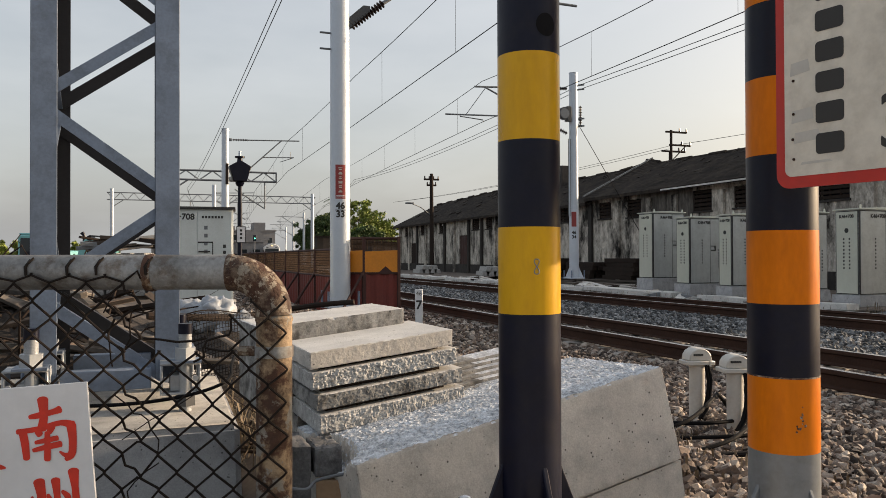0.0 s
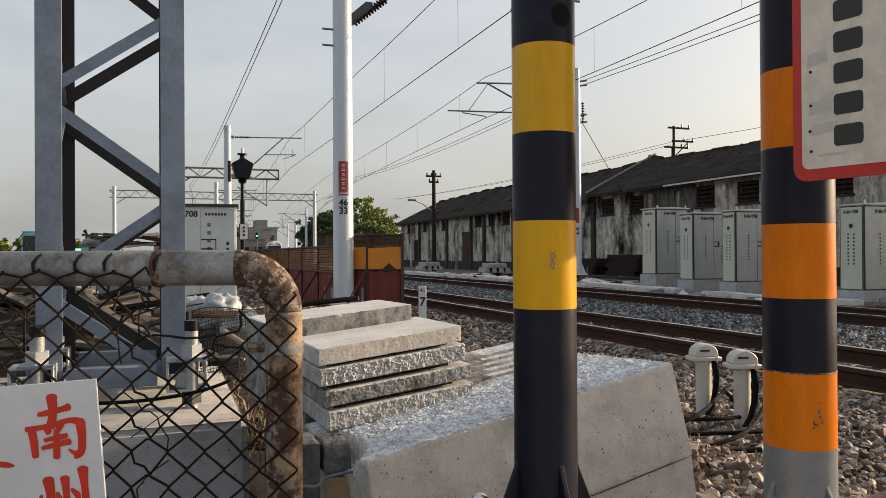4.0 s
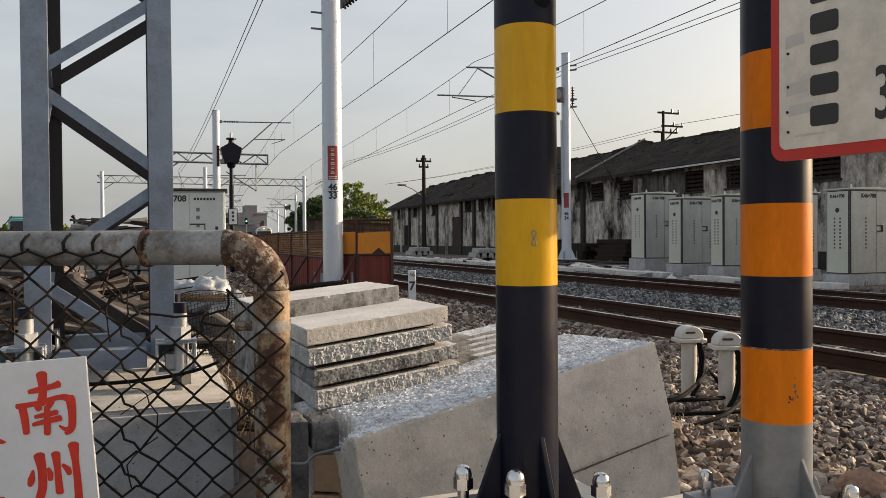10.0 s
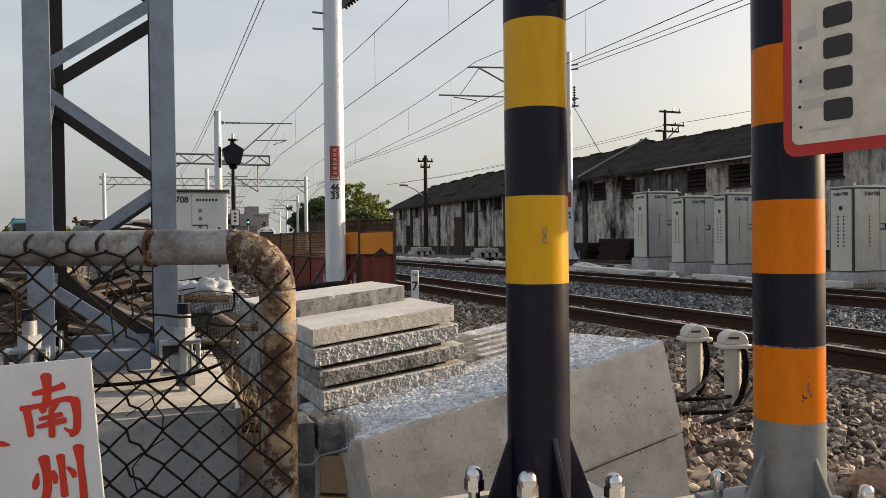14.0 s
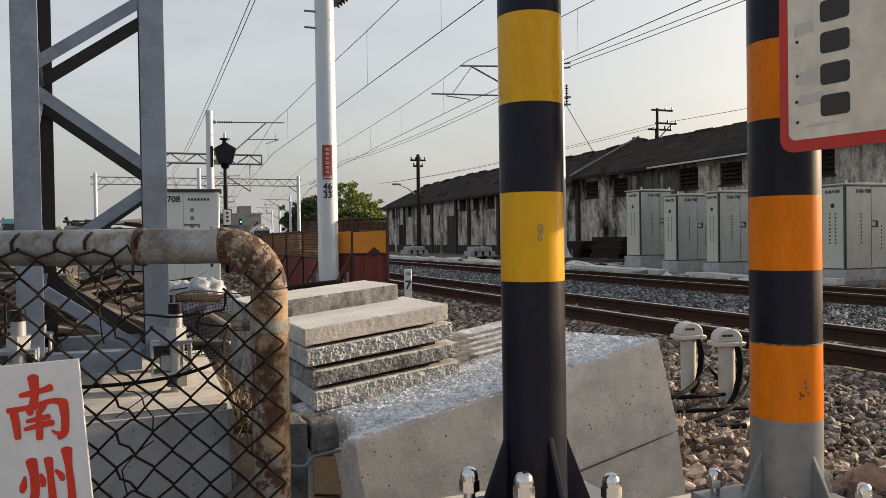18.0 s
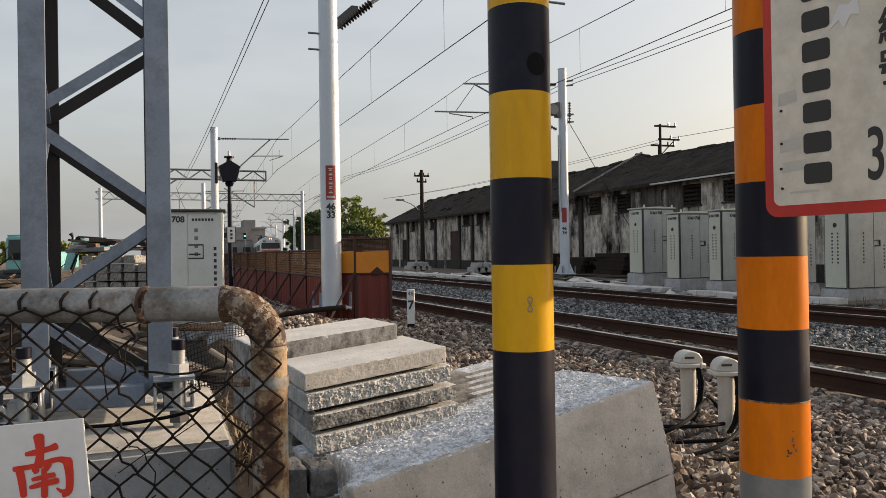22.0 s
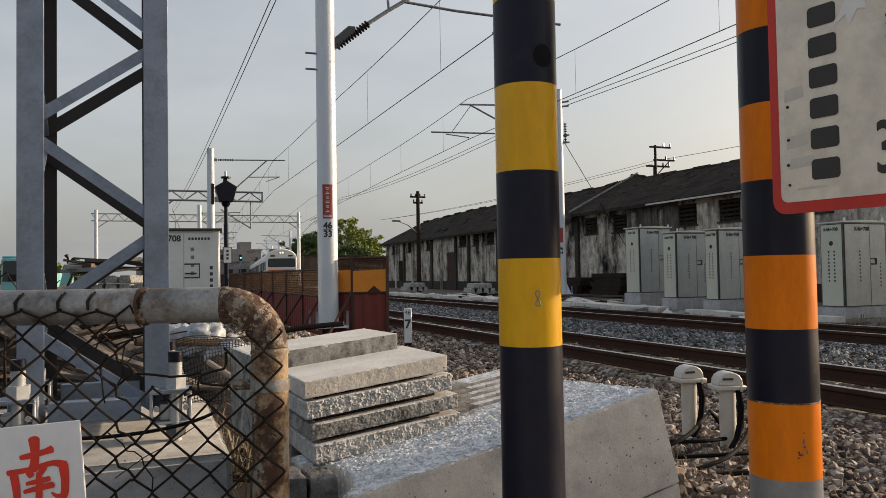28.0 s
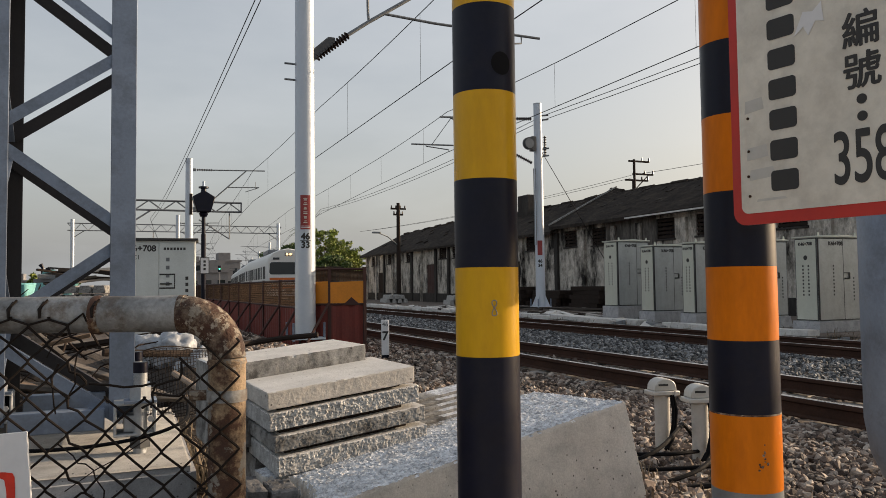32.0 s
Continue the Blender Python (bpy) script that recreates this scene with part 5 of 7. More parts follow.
# ---- equipment cabinets ----
def build_cabinet(at, w, d, h, z0, codes, rz=0.0, door_side="-y", label="grey steel railway equipment cabinet on a concrete base"):
    """w across x, d across y; the door faces -y, the lettered panel faces -x."""
    th = thing("equipment_cabinet", (at[0], at[1], 0), label, "cabinet", "equipment cabinets", rz=rz)
    part("base", MB().prism([(-0.06, -0.06, 0), (w + 0.06, -0.06, 0), (w + 0.03, -0.03, z0), (-0.03, -0.03, z0)], (0, d + 0.1, 0)), CONCRETE_FOOT, th, bevel=0.01)
    part("body", MB().span(0, w, 0, d, z0 + 0.002, z0 + h), CABINET, th, bevel=0.006)
    part("roof", MB().prism([(-0.03, -0.04, z0 + h), (w + 0.03, -0.04, z0 + h), (w + 0.03, -0.04, z0 + h + 0.025), (w / 2, -0.04, z0 + h + 0.05), (-0.03, -0.04, z0 + h + 0.025)], (0, d + 0.08, 0)), CABINET_WHITE, th, bevel=0.004)
    for x in (0.04, w - 0.08):
        part("lifting_lug", MB().prism([(x, 0.02, z0 + h + 0.03), (x + 0.06, 0.02, z0 + h + 0.03), (x + 0.045, 0.02, z0 + h + 0.1), (x + 0.015, 0.02, z0 + h + 0.1)], (0, 0.012, 0)), CABINET_WHITE, th)
    part("door_seal", MB().span(0.012, w - 0.012, -0.004, 0.0, z0 + 0.014, z0 + h - 0.014), INK, th)
    part("panel_seal", MB().span(-0.004, 0.0, 0.014, d - 0.014, z0 + 0.014, z0 + h - 0.014), INK, th)
    door = part("door", MB().span(0.03, w - 0.03, -0.012, 0.0, z0 + 0.03, z0 + h - 0.03), CABINET, th, bevel=0.003)
    part("handle", MB().span(w * 0.62, w * 0.62 + 0.13, -0.03, -0.012, z0 + h * 0.5, z0 + h * 0.5 + 0.025).span(w * 0.62 + 0.11, w * 0.62 + 0.135, -0.03, -0.012, z0 + h * 0.5, z0 + h * 0.5 + 0.11).span(w * 0.62 - 0.01, w * 0.62 + 0.13, -0.03, -0.012, z0 + h * 0.5 + 0.11, z0 + h * 0.5 + 0.125), INK, door)
    side = part("side_panel", MB().span(-0.012, 0.0, 0.03, d - 0.03, z0 + 0.03, z0 + h - 0.03), CABINET_WHITE, th, "pale lettered side panel", bevel=0.003)
    part("hinge_seam", MB().span(-0.004, 0.012, -0.006, 0.006, z0 + 0.02, z0 + h - 0.02), INK, th)
    fd = face_frame((w * 0.42, -0.0145, z0 + h - 0.12), (1, 0, 0), (0, 0, 1))
    lettering("code", codes, 0.10, fd, door, INK, heavy=0.006)
    part("door_seam", MB().span(w * 0.595, w * 0.603, -0.0145, -0.012, z0 + 0.03, z0 + h - 0.03), INK, door)
    fs = face_frame((-0.0145, d / 2, z0 + h - 0.12), (0, -1, 0), (0, 0, 1))
    lettering("code", codes, 0.085, fs, side, INK, heavy=0.004)
    # small columns of marks that cannot be read
    for k in range(9):
        z = z0 + h * 0.66 - k * 0.068
        for y in (d * 0.38, d * 0.62):
            part("mark_bar", MB().box((-0.0135, y, z), (0.002, 0.032, 0.034)), INK, side)
        part("mark_bar", MB().box((w * 0.36, -0.0135, z), (0.03, 0.002, 0.034)), INK, door)
        if k > 1:
            part("mark_bar", MB().box((w * 0.84, -0.0135, z - 0.1), (0.03, 0.002, 0.034)), INK, door)
    part("emblem", MB().cyl((-0.013, d / 2, z0 + h * 0.76), (-0.0145, d / 2, z0 + h * 0.76), 0.045, n=20), INK, side)
    return th


build_cabinet((6.85, 16.3), 1.0, 0.6, 1.70, 0.37, "K46+708")
build_cabinet((6.85, 14.85), 1.0, 0.5, 1.60, 0.27, "K46+708")
build_cabinet((6.85, 13.42), 1.0, 0.42, 1.60, 0.26, "K46+708")
build_cabinet((6.85, 11.75), 1.0, 0.5, 1.58, 0.24, "K46+708")
build_cabinet((6.85, 10.13), 1.1, 0.52, 1.58, 0.21, "K46+708")
build_cabinet((6.85, 8.6), 1.0, 0.5, 1.58, 0.21, "K46+708")


def build_left_cabinet():
    th = thing("equipment_cabinet", (-5.122, 12.956, 0), "grey steel railway equipment cabinet with flat roof", "cabinet", "equipment cabinets", rz=-6.0)
    w, z0, h, d = 1.13, 0.22, 1.52, 0.6
    part("base", MB().span(-0.05, w + 0.05, -0.05, d, 0.0, z0), CONCRETE, th, bevel=0.01)
    part("body", MB().span(0, w, 0, d, z0 + 0.002, z0 + h), CABINET_PALE, th, bevel=0.006)
    part("roof", MB().span(-0.04, w + 0.04, -0.06, d + 0.04, z0 + h, z0 + h + 0.04), UNDERFRAME, th, bevel=0.006)
    dl = part("door", MB().span(0.02, w * 0.5 - 0.006, -0.012, 0.0, z0 + 0.03, z0 + h - 0.03), CABINET_PALE, th, bevel=0.003)
    dr = part("door", MB().span(w * 0.5 + 0.006, w - 0.02, -0.012, 0.0, z0 + 0.03, z0 + h - 0.03), CABINET_PALE, th, bevel=0.003)
    part("handle_plate", MB().span(w * 0.5 + 0.01, w * 0.5 + 0.25, -0.016, -0.012, z0 + h * 0.49, z0 + h * 0.505).span(w * 0.5 + 0.235, w * 0.5 + 0.25, -0.016, -0.012, z0 + h * 0.505, z0 + h * 0.635).span(w * 0.5 + 0.01, w * 0.5 + 0.25, -0.016, -0.012, z0 + h * 0.635, z0 + h * 0.65).span(w * 0.5 + 0.02, w * 0.5 + 0.2, -0.03, -0.012, z0 + h * 0.535, z0 + h * 0.55), INK, dr)
    lettering("code", "K46+708", 0.135, face_frame((w * 0.24, -0.0145, z0 + h - 0.13), (1, 0, 0), (0, 0, 1)), dl, INK, heavy=0.005)
    lettering("code", "C1", 0.1, face_frame((w * 0.2, -0.0145, z0 + h - 0.27), (1, 0, 0), (0, 0, 1)), dl, INK)
    for k in range(7):
        part("mark_bar", MB().box((w * 0.58 + k * 0.05, -0.0135, z0 + h - 0.13), (0.035, 0.002, 0.04)), INK, dr)
    for k in range(4):
        part("mark_bar", MB().box((w * 0.62, -0.0135, z0 + h * 0.80 - k * 0.13), (0.055, 0.002, 0.06)), GREY_PAINT, dr)
    for k in range(7):
        part("mark_bar", MB().box((w * 0.88, -0.0135, z0 + h * 0.60 - k * 0.1), (0.045, 0.002, 0.055)), INK, dr)
        part("mark_bar", MB().box((w * 0.14, -0.0135, z0 + h * 0.60 - k * 0.1), (0.045, 0.002, 0.055)), INK, dl)


build_left_cabinet()


# ---- overhead line ----
def mast(at, r0, r1, h, label, z0=0.0, gussets=True):
    th = thing("catenary_mast", (at[0], at[1], 0), label, "mast", "catenary masts")
    part("shaft", MB().tube([(0, 0, z0), (0, 0, h)], [r0, r1], 28), POLE_STEEL, th)
    part("top_cap", MB().tube([(0, 0, h), (0, 0, h + 0.02)], r1 + 0.01, 28), POLE_STEEL, th)
    part("flange", MB().box((0, 0, z0 + 0.02), (r0 * 3.2, r0 * 3.2, 0.035)), POLE_STEEL, th, bevel=0.004)
    for k in range(4):
        a = math.pi / 4 + math.pi / 2 * k
        if gussets:
            part("gusset", MB().prism([(r0 * math.cos(a) * 0.95, r0 * math.sin(a) * 0.95, z0 + 0.03), (r0 * math.cos(a) * 1.9, r0 * math.sin(a) * 1.9, z0 + 0.03), (r0 * math.cos(a) * 0.95, r0 * math.sin(a) * 0.95, z0 + 0.4)], (0.012, 0.012, 0)), POLE_STEEL, th)
        part("foot_bolt", MB().cyl((r0 * 2.1 * math.cos(a), r0 * 2.1 * math.sin(a), z0 - 0.02), (r0 * 2.1 * math.cos(a), r0 * 2.1 * math.sin(a), z0 + 0.28), 0.02, n=10), GALV, th)
    return th


def insulator(th, p, q, r=0.045, n=11):
    p, q = Vector(p), Vector(q)
    d = (q - p)
    b = MB()
    b.tube([p, q], r * 0.5, 10)
    for k in range(n):
        c = p + d * ((k + 0.5) / n)
        e = d.normalized() * (d.length / n * 0.25)
        b.tube([c - e, c + e * 0.2, c + e], [r * 0.6, r * 1.25, r * 0.6], 14)
    return part("insulator", b, PORCELAIN, th, "brown ribbed insulator")


def cantilever(th, side, z_low, z_up, reach, small=False):
    """A hinged bracket arm over the track: top tube, stay, steady arm."""
    s = side
    k = 0.03 if not small else 0.035
    part("hinge", MB().box((s * 0.22, 0, z_low), (0.16, 0.12, 0.16)), GREY_PAINT, th, bevel=0.01)
    part("hinge", MB().box((s * 0.2, 0, z_up), (0.14, 0.1, 0.12)), GREY_PAINT, th, bevel=0.01)
    insulator(th, (s * 0.32, 0, z_low + 0.06), (s * 0.9, 0, z_low + 0.36), 0.06)
    insulator(th, (s * 0.3, 0, z_up), (s * 0.95, 0, z_up + 0.02), 0.05, 9)
    apex = (s * (reach - 0.3), 0, z_up + 0.06)
    part("stay_tube", MB().tube([(s * 0.9, 0, z_low + 0.36), apex], k, 10), GREY_PAINT, th)
    part("top_tube", MB().tube([(s * 0.95, 0, z_up + 0.02), (s * (reach + 0.5), 0, z_up + 0.09)], k * 0.9, 10), GREY_PAINT, th)
    mid = Vector((s * 0.9, 0, z_low + 0.36)).lerp(Vector(apex), 0.45)
    part("register_tube", MB().tube([mid, (s * (reach + 0.25), 0, mid.z + 0.05)], k * 0.7, 8), GREY_PAINT, th)
    part("steady_arm", MB().tube([(s * (reach + 0.2), 0, mid.z + 0.03), (s * (reach - 0.35), 0, mid.z - 0.17)], k * 0.5, 8), GREY_PAINT, th)
    part("dropper", MB().tube([(s * (reach + 0.1), 0, mid.z + 0.3), (s * (reach + 0.1), 0, mid.z - 0.05)], k * 0.4, 6), GREY_PAINT, th)


m1 = mast((-2.285, 12.44), 0.172, 0.152, 8.2, "pale steel catenary mast with red notice and black number", 0.10, False)
part("hinge", MB().prism([(0.12, -0.06, 4.78), (0.22, -0.06, 4.86), (0.52, -0.06, 5.14), (0.52, -0.06, 5.24), (0.40, -0.06, 5.24), (0.12, -0.06, 4.98)], (0, 0.12, 0)), DARK_CAST, m1, bevel=0.01)
insulator(m1, (0.19, 0, 4.86), (0.76, 0, 5.33), 0.06, 12)
part("stay_tube", MB().tube([(0.76, 0, 5.33), (1.145, 0, 5.61), (3.0, 0, 6.86)], 0.035, 10), GREY_PAINT, m1)
insulator(m1, (0.2, 0, 6.62), (0.95, 0, 6.68), 0.05, 9)
part("top_tube", MB().tube([(0.95, 0, 6.68), (3.6, 0, 6.82)], 0.03, 10), GREY_PAINT, m1)
part("register_tube", MB().tube([(1.42, 0, 5.79), (2.4, 0, 5.74), (4.6, 0, 5.72)], 0.026, 8), GREY_PAINT, m1)
part("register_clamp", MB().tube([(1.145, 0, 5.61), (1.13, 0, 5.75), (1.12, 0, 6.78)], 0.025, 8), GREY_PAINT, m1)
part("steady_arm", MB().tube([(4.2, 0, 5.72), (4.2, 0, 5.58), (3.15, 0, 5.41)], 0.016, 8), GREY_PAINT, m1)
for zc in (4.45, 4.72):
    part("band_bolt", MB().tube([(-0.34, 0.0, zc), (-0.15, 0, zc)], 0.018, 8), GREY_PAINT, m1)
ang = radians(21.4)
def on_mast(th, body, size, z, r, material, turn=-11.0, back=None):
    """Wraps a flat text or plate round a mast's face."""
    me = heavy_text(body, size, 0.001, size * 0.045)
    a0 = radians(-90 + turn)
    for v in me.vertices:
        a = a0 + v.co.x / r
        d = r + 0.002 + v.co.z
        v.co = Vector((math.cos(a) * d, math.sin(a) * d, z + v.co.y))
    me.materials.clear()
    return part("number", me, material, th, "black painted number")
def wrap_plate(th, name, z0, z1, half, r, material, turn=-11.0, label=""):
    b = MB()
    vs, n = [], 10
    for k in range(n + 1):
        a = radians(-90 + turn) + (k / n * 2 - 1) * half / r
        vs += [(math.cos(a) * r, math.sin(a) * r, z0), (math.cos(a) * r, math.sin(a) * r, z1)]
    b.add(vs, [(2 * k, 2 * k + 2, 2 * k + 3, 2 * k + 1) for k in range(n)])
    return part(name, b, material, th, label)
on_mast(m1, "46", 0.15, 1.80, 0.168, INK)
on_mast(m1, "33", 0.15, 1.66, 0.168, INK)
wrap_plate(m1, "number_rule", 1.725, 1.738, 0.09, 0.1705, INK)
wrap_plate(m1, "red_notice", 1.92, 2.49, 0.085, 0.1695, RED_DULL, label="red warning notice")
for k in range(6):
    wrap_plate(m1, "mark_bar", 2.40 - 0.075 * k, 2.418 - 0.075 * k, 0.026 + 0.006 * (k % 2), 0.1715, BOARD_WHITE)
    wrap_plate(m1, "mark_bar", 2.43 - 0.075 * k, 2.441 - 0.075 * k, 0.034 - 0.008 * (k % 3), 0.1715, BOARD_WHITE)
for k in range(2):
    wrap_plate(m1, "mark_bar", 1.945 + 0.025 * k, 1.955 + 0.025 * k, 0.07, 0.1715, SIGN_WHITE)

m2 = mast((8.13, 22.4), 0.165, 0.14, 7.15, "pale steel catenary mast across the tracks", 0.2)
insulator(m2, (-0.25, 0, 6.62), (-0.9, 0, 6.58), 0.05, 9)
part("top_tube", MB().tube([(-0.9, 0, 6.58), (-3.65, 0, 6.43)], 0.03, 8), GREY_PAINT, m2)
insulator(m2, (-0.25, 0, 5.1), (-0.85, 0, 5.35), 0.05, 9)
part("stay_tube", MB().tube([(-0.85, 0, 5.35), (-3.3, 0, 6.45)], 0.03, 8), GREY_PAINT, m2)
part("register_tube", MB().tube([(-1.4, 0, 5.58), (-4.65, 0, 5.48)], 0.026, 8), GREY_PAINT, m2)
part("hanger_wire", MB().tube([(-3.95, 0, 5.5), (-3.25, 0, 6.43)], 0.012, 6), GREY_PAINT, m2)
part("steady_arm", MB().tube([(-4.15, 0, 5.5), (-4.15, 0, 5.44), (-3.35, 0, 5.37), (-3.35, 0, 5.30)], 0.018, 6), GREY_PAINT, m2)
on_mast(m2, "46", 0.15, 1.75, 0.165, INK, turn=-30)
on_mast(m2, "34", 0.15, 1.60, 0.165, INK, turn=-30)
wrap_plate(m2, "red_notice", 1.95, 2.45, 0.085, 0.167, RED_DULL, turn=-30, label="red warning notice")
part("switch_box", MB().box((-0.24, -0.05, 5.75), (0.16, 0.2, 0.5)), DARK_CAST, m2, bevel=0.01)
wheel = part("tension_wheel", MB().cyl((-0.42, -0.14, 5.75), (-0.42, -0.04, 5.75), 0.21, n=24), DARK_CAST, m2, "dark tension wheel")
part("wheel_rim", MB().cyl((-0.42, -0.16, 5.75), (-0.42, -0.141, 5.75), 0.17, n=24), GREY_PAINT, wheel)
insulator(m2, (0.24, -0.05, 5.35), (0.24, -0.05, 6.05), 0.05, 8)
part("switch_rod", MB().tube([(-0.25, -0.1, 4.9), (-0.25, -0.1, 2.3)], 0.015, 6).tube([(-0.19, -0.12, 4.9), (-0.19, -0.12, 2.3)], 0.012, 6), GREY_PAINT, m2)
for zc in (6.6, 6.75, 5.6, 5.35):
    part("band_bolt", MB().tube([(0.12, -0.05, zc), (0.36, -0.1, zc + 0.03)], 0.03, 8), GREY_PAINT, m2)

m3 = mast((-2.24, 34.0), 0.175, 0.15, 6.5, "pale steel catenary mast down the line", 0.1)
cantilever(m3, 1, 4.35, 6.05, 2.7)
part("red_notice", MB().box((0.06, -0.17, 4.55), (0.12, 0.02, 0.9)), WOOD_DARK, m3)


def truss_portal(y, xa, xb, z0, z1, legs, label):
    th = thing("portal_truss", (0, y, 0), label, "portal", "portal trusses")
    for z in (z0, z1):
        part("chord", MB().tube([(xa, 0, z), (xb, 0, z)], 0.05, 6), GALV_FAR, th)
    n = int((xb - xa) / 0.55)
    for k in range(n):
        x = xa + (xb - xa) * k / n
        x2 = xa + (xb - xa) * (k + 1) / n
        part("lacing", MB().tube([(x, 0, z0 if k % 2 else z1), (x2, 0, z1 if k % 2 else z0)], 0.028, 5), GALV_FAR, th)
    for x in legs:
        part("leg", MB().tube([(x, 0, 0), (x, 0, z1 + 0.35)], 0.17, 14), POLE_STEEL, th)
        part("knee", MB().tube([(x + (0.15 if x < xb - 1 else -0.15), 0, z0 - 0.6), (x + (1.0 if x < xb - 1 else -1.0), 0, z0)], 0.04, 6), GALV_FAR, th)
    return th


p1 = truss_portal(37.4, -4.90, 0.45, 4.6, 5.04, (-4.60,), "grey steel lattice boom over the sidings")
part("end_plate", MB().box((0.45, 0, 4.82), (0.06, 0.1, 0.5)), GALV_FAR, p1)
part("hanger", MB().tube([(-0.1, 0, 4.6), (-0.1, 0, 3.3)], 0.035, 6), GREY_PAINT, p1)
part("stay", MB().tube([(-0.1, 0, 3.3), (-1.5, 0, 4.2)], 0.03, 6), GREY_PAINT, p1)
p2 = truss_portal(76.0, -8.92, 10.2, 6.3, 6.95, (-8.52, 9.9), "grey steel lattice portal over the sidings")
part("hanger", MB().tube([(-1.7, 0, 6.3), (-1.7, 0, 4.9)], 0.045, 6), GREY_PAINT, p2)
part("stay", MB().tube([(0.8, 0, 6.3), (3.4, 0, 4.6)], 0.045, 6), GREY_PAINT, p2)
for y in (62.0, 90.0, 118.0):
    mm = mast((curve_x(y) - 2.24, y), 0.17, 0.15, 6.6, "pale steel catenary mast down the line", 0.0)
    cantilever(mm, 1, 4.6, 6.0, 2.6, True)
for y in (100.0, 125.0, 150.0):
    mm = mast((7.6 + curve_x(y), y), 0.17, 0.15, 6.8, "pale steel catenary mast across the tracks", 0.0)
    cantilever(mm, -1, 4.6, 6.2, 3.2, True)


def wire_run(name, pts, r, label, sag=0.0):
    line = []
    for i in range(len(pts) - 1):
        p, q = Vector(pts[i]), Vector(pts[i + 1])
        for k in range(10):
            t = k / 10
            line.append(p.lerp(q, t) - Vector((0, 0, sag * 4 * t * (1 - t))))
    line.append(Vector(pts[-1]))
    ob = part(name, MB().tube(line, r, 5), CABLE)
    return tagged(ob, label, "wire", "overhead wires")


def catenary(stations):
    """Contact and carrying wire through (x, y, contact height, carrying height), with droppers."""
    c = wire_run("contact_wire", [(x, y, zc) for x, y, zc, zm in stations], 0.010, "thin black contact wire over a track")
    wire_run("messenger_wire", [(x, y, zm) for x, y, zc, zm in stations], 0.010, "thin black carrying wire over a track", 0.06)
    for a, b_ in zip(stations, stations[1:]):
        k = max(2, int((b_[1] - a[1]) / 5.2))
        for j in range(k):
            t = (j + 0.45) / k
            x, y, zc, zm = (a[i] + (b_[i] - a[i]) * t for i in range(4))
            part("dropper", MB().tube([(x, y, zc), (x, y, zm - 0.24 * t * (1 - t))], 0.004, 4), CABLE, c)


catenary([(1.0, -22, 5.6, 7.2), (0.85, 12.44, 5.37, 6.97), (0.95, 24.0, 5.27, 6.83), (0.45, 34.0, 4.78, 6.13), (2.5, 62, 4.9, 6.2), (5.0, 90, 5.0, 6.2), (9.3, 120, 5.0, 6.2)])
catenary([(4.6, -20, 5.5, 6.7), (4.8, 14.0, 5.36, 6.44), (4.75, 22.4, 5.30, 6.62), (5.1, 32.7, 5.18, 6.3), (6.6, 55, 5.15, 6.6), (8.6, 82, 5.1, 6.5), (12.3, 112, 5.1, 6.5), (18.6, 150, 5.1, 6.5)])
wire_run("feeder_wire", [(-2.42, -18, 9.0), (-2.5, 34, 6.45), (-2.6, 62, 6.3), (0, 95, 6.3)], 0.011, "black feeder wire along the masts", 0.2)
wire_run("feeder_wire", [(-2.34, -18, 9.0), (-2.42, 34, 6.35), (-2.5, 62, 6.1), (0, 95, 6.1)], 0.011, "black feeder wire along the masts", 0.22)
for dx, dz in ((0.25, 6.78), (0.3, 6.65)):
    wire_run("feeder_wire", [(8.13 + dx, -16, dz + 0.5), (8.13 + dx, 22.4, dz), (8.6 + dx, 55, dz - 0.1), (12.1 + dx, 82, dz - 0.2), (16, 112, dz - 0.2)], 0.011, "black feeder wire along the masts", 0.35)
wire_run("guy_wire", [(8.2, 22.3, 5.5), (11.2, 21.5, 0.2)], 0.012, "slanting guy wire of a mast")


# ---- lantern signal ----
def build_lantern():
    th = thing("lantern_signal", (-3.03, 20.88, 0), "black five-sided lantern on a black and silver pole", "signal lamp")
    part("pole", MB().tube([(0, 0, 0), (0, 0, 2.4)], 0.062, 16), BLACK, th)
    part("upper_pole", MB().tube([(0, 0, 2.4), (0, 0, 3.0)], 0.05, 16), BLACK, th)
    part("housing", MB().prism([(-0.17, -0.16, 2.98), (0.17, -0.16, 2.98), (0.29, -0.16, 3.38), (0.0, -0.16, 3.55), (-0.29, -0.16, 3.38)], (0, 0.32, 0)), BLACK, th, bevel=0.015)
    part("collar", MB().tube([(0, 0, 2.86), (0, 0, 2.94), (0, 0, 2.99)], [0.08, 0.12, 0.09], 14), BLACK, th)
    part("chimney", MB().tube([(0, 0, 3.5), (0, 0, 3.62), (0, 0, 3.62), (0, 0, 3.66)], [0.08, 0.06, 0.13, 0.13], 14), BLACK, th)
    part("finial", MB().cyl((0, 0, 3.66), (0, 0, 3.8), 0.035), POLE_STEEL, th)
    plate = part("plate", MB().box((0.02, -0.09, 1.56), (0.24, 0.02, 0.44)), INK, th)
    part("plate_face", MB().box((0.02, -0.102, 1.56), (0.2, 0.004, 0.40)), SIGN_WHITE, plate, "white number plate")
    for k in range(3):
        part("mark_bar", MB().box((0.02, -0.106, 1.67 - 0.1 * k), (0.06, 0.003, 0.06)), INK, plate)


build_lantern()


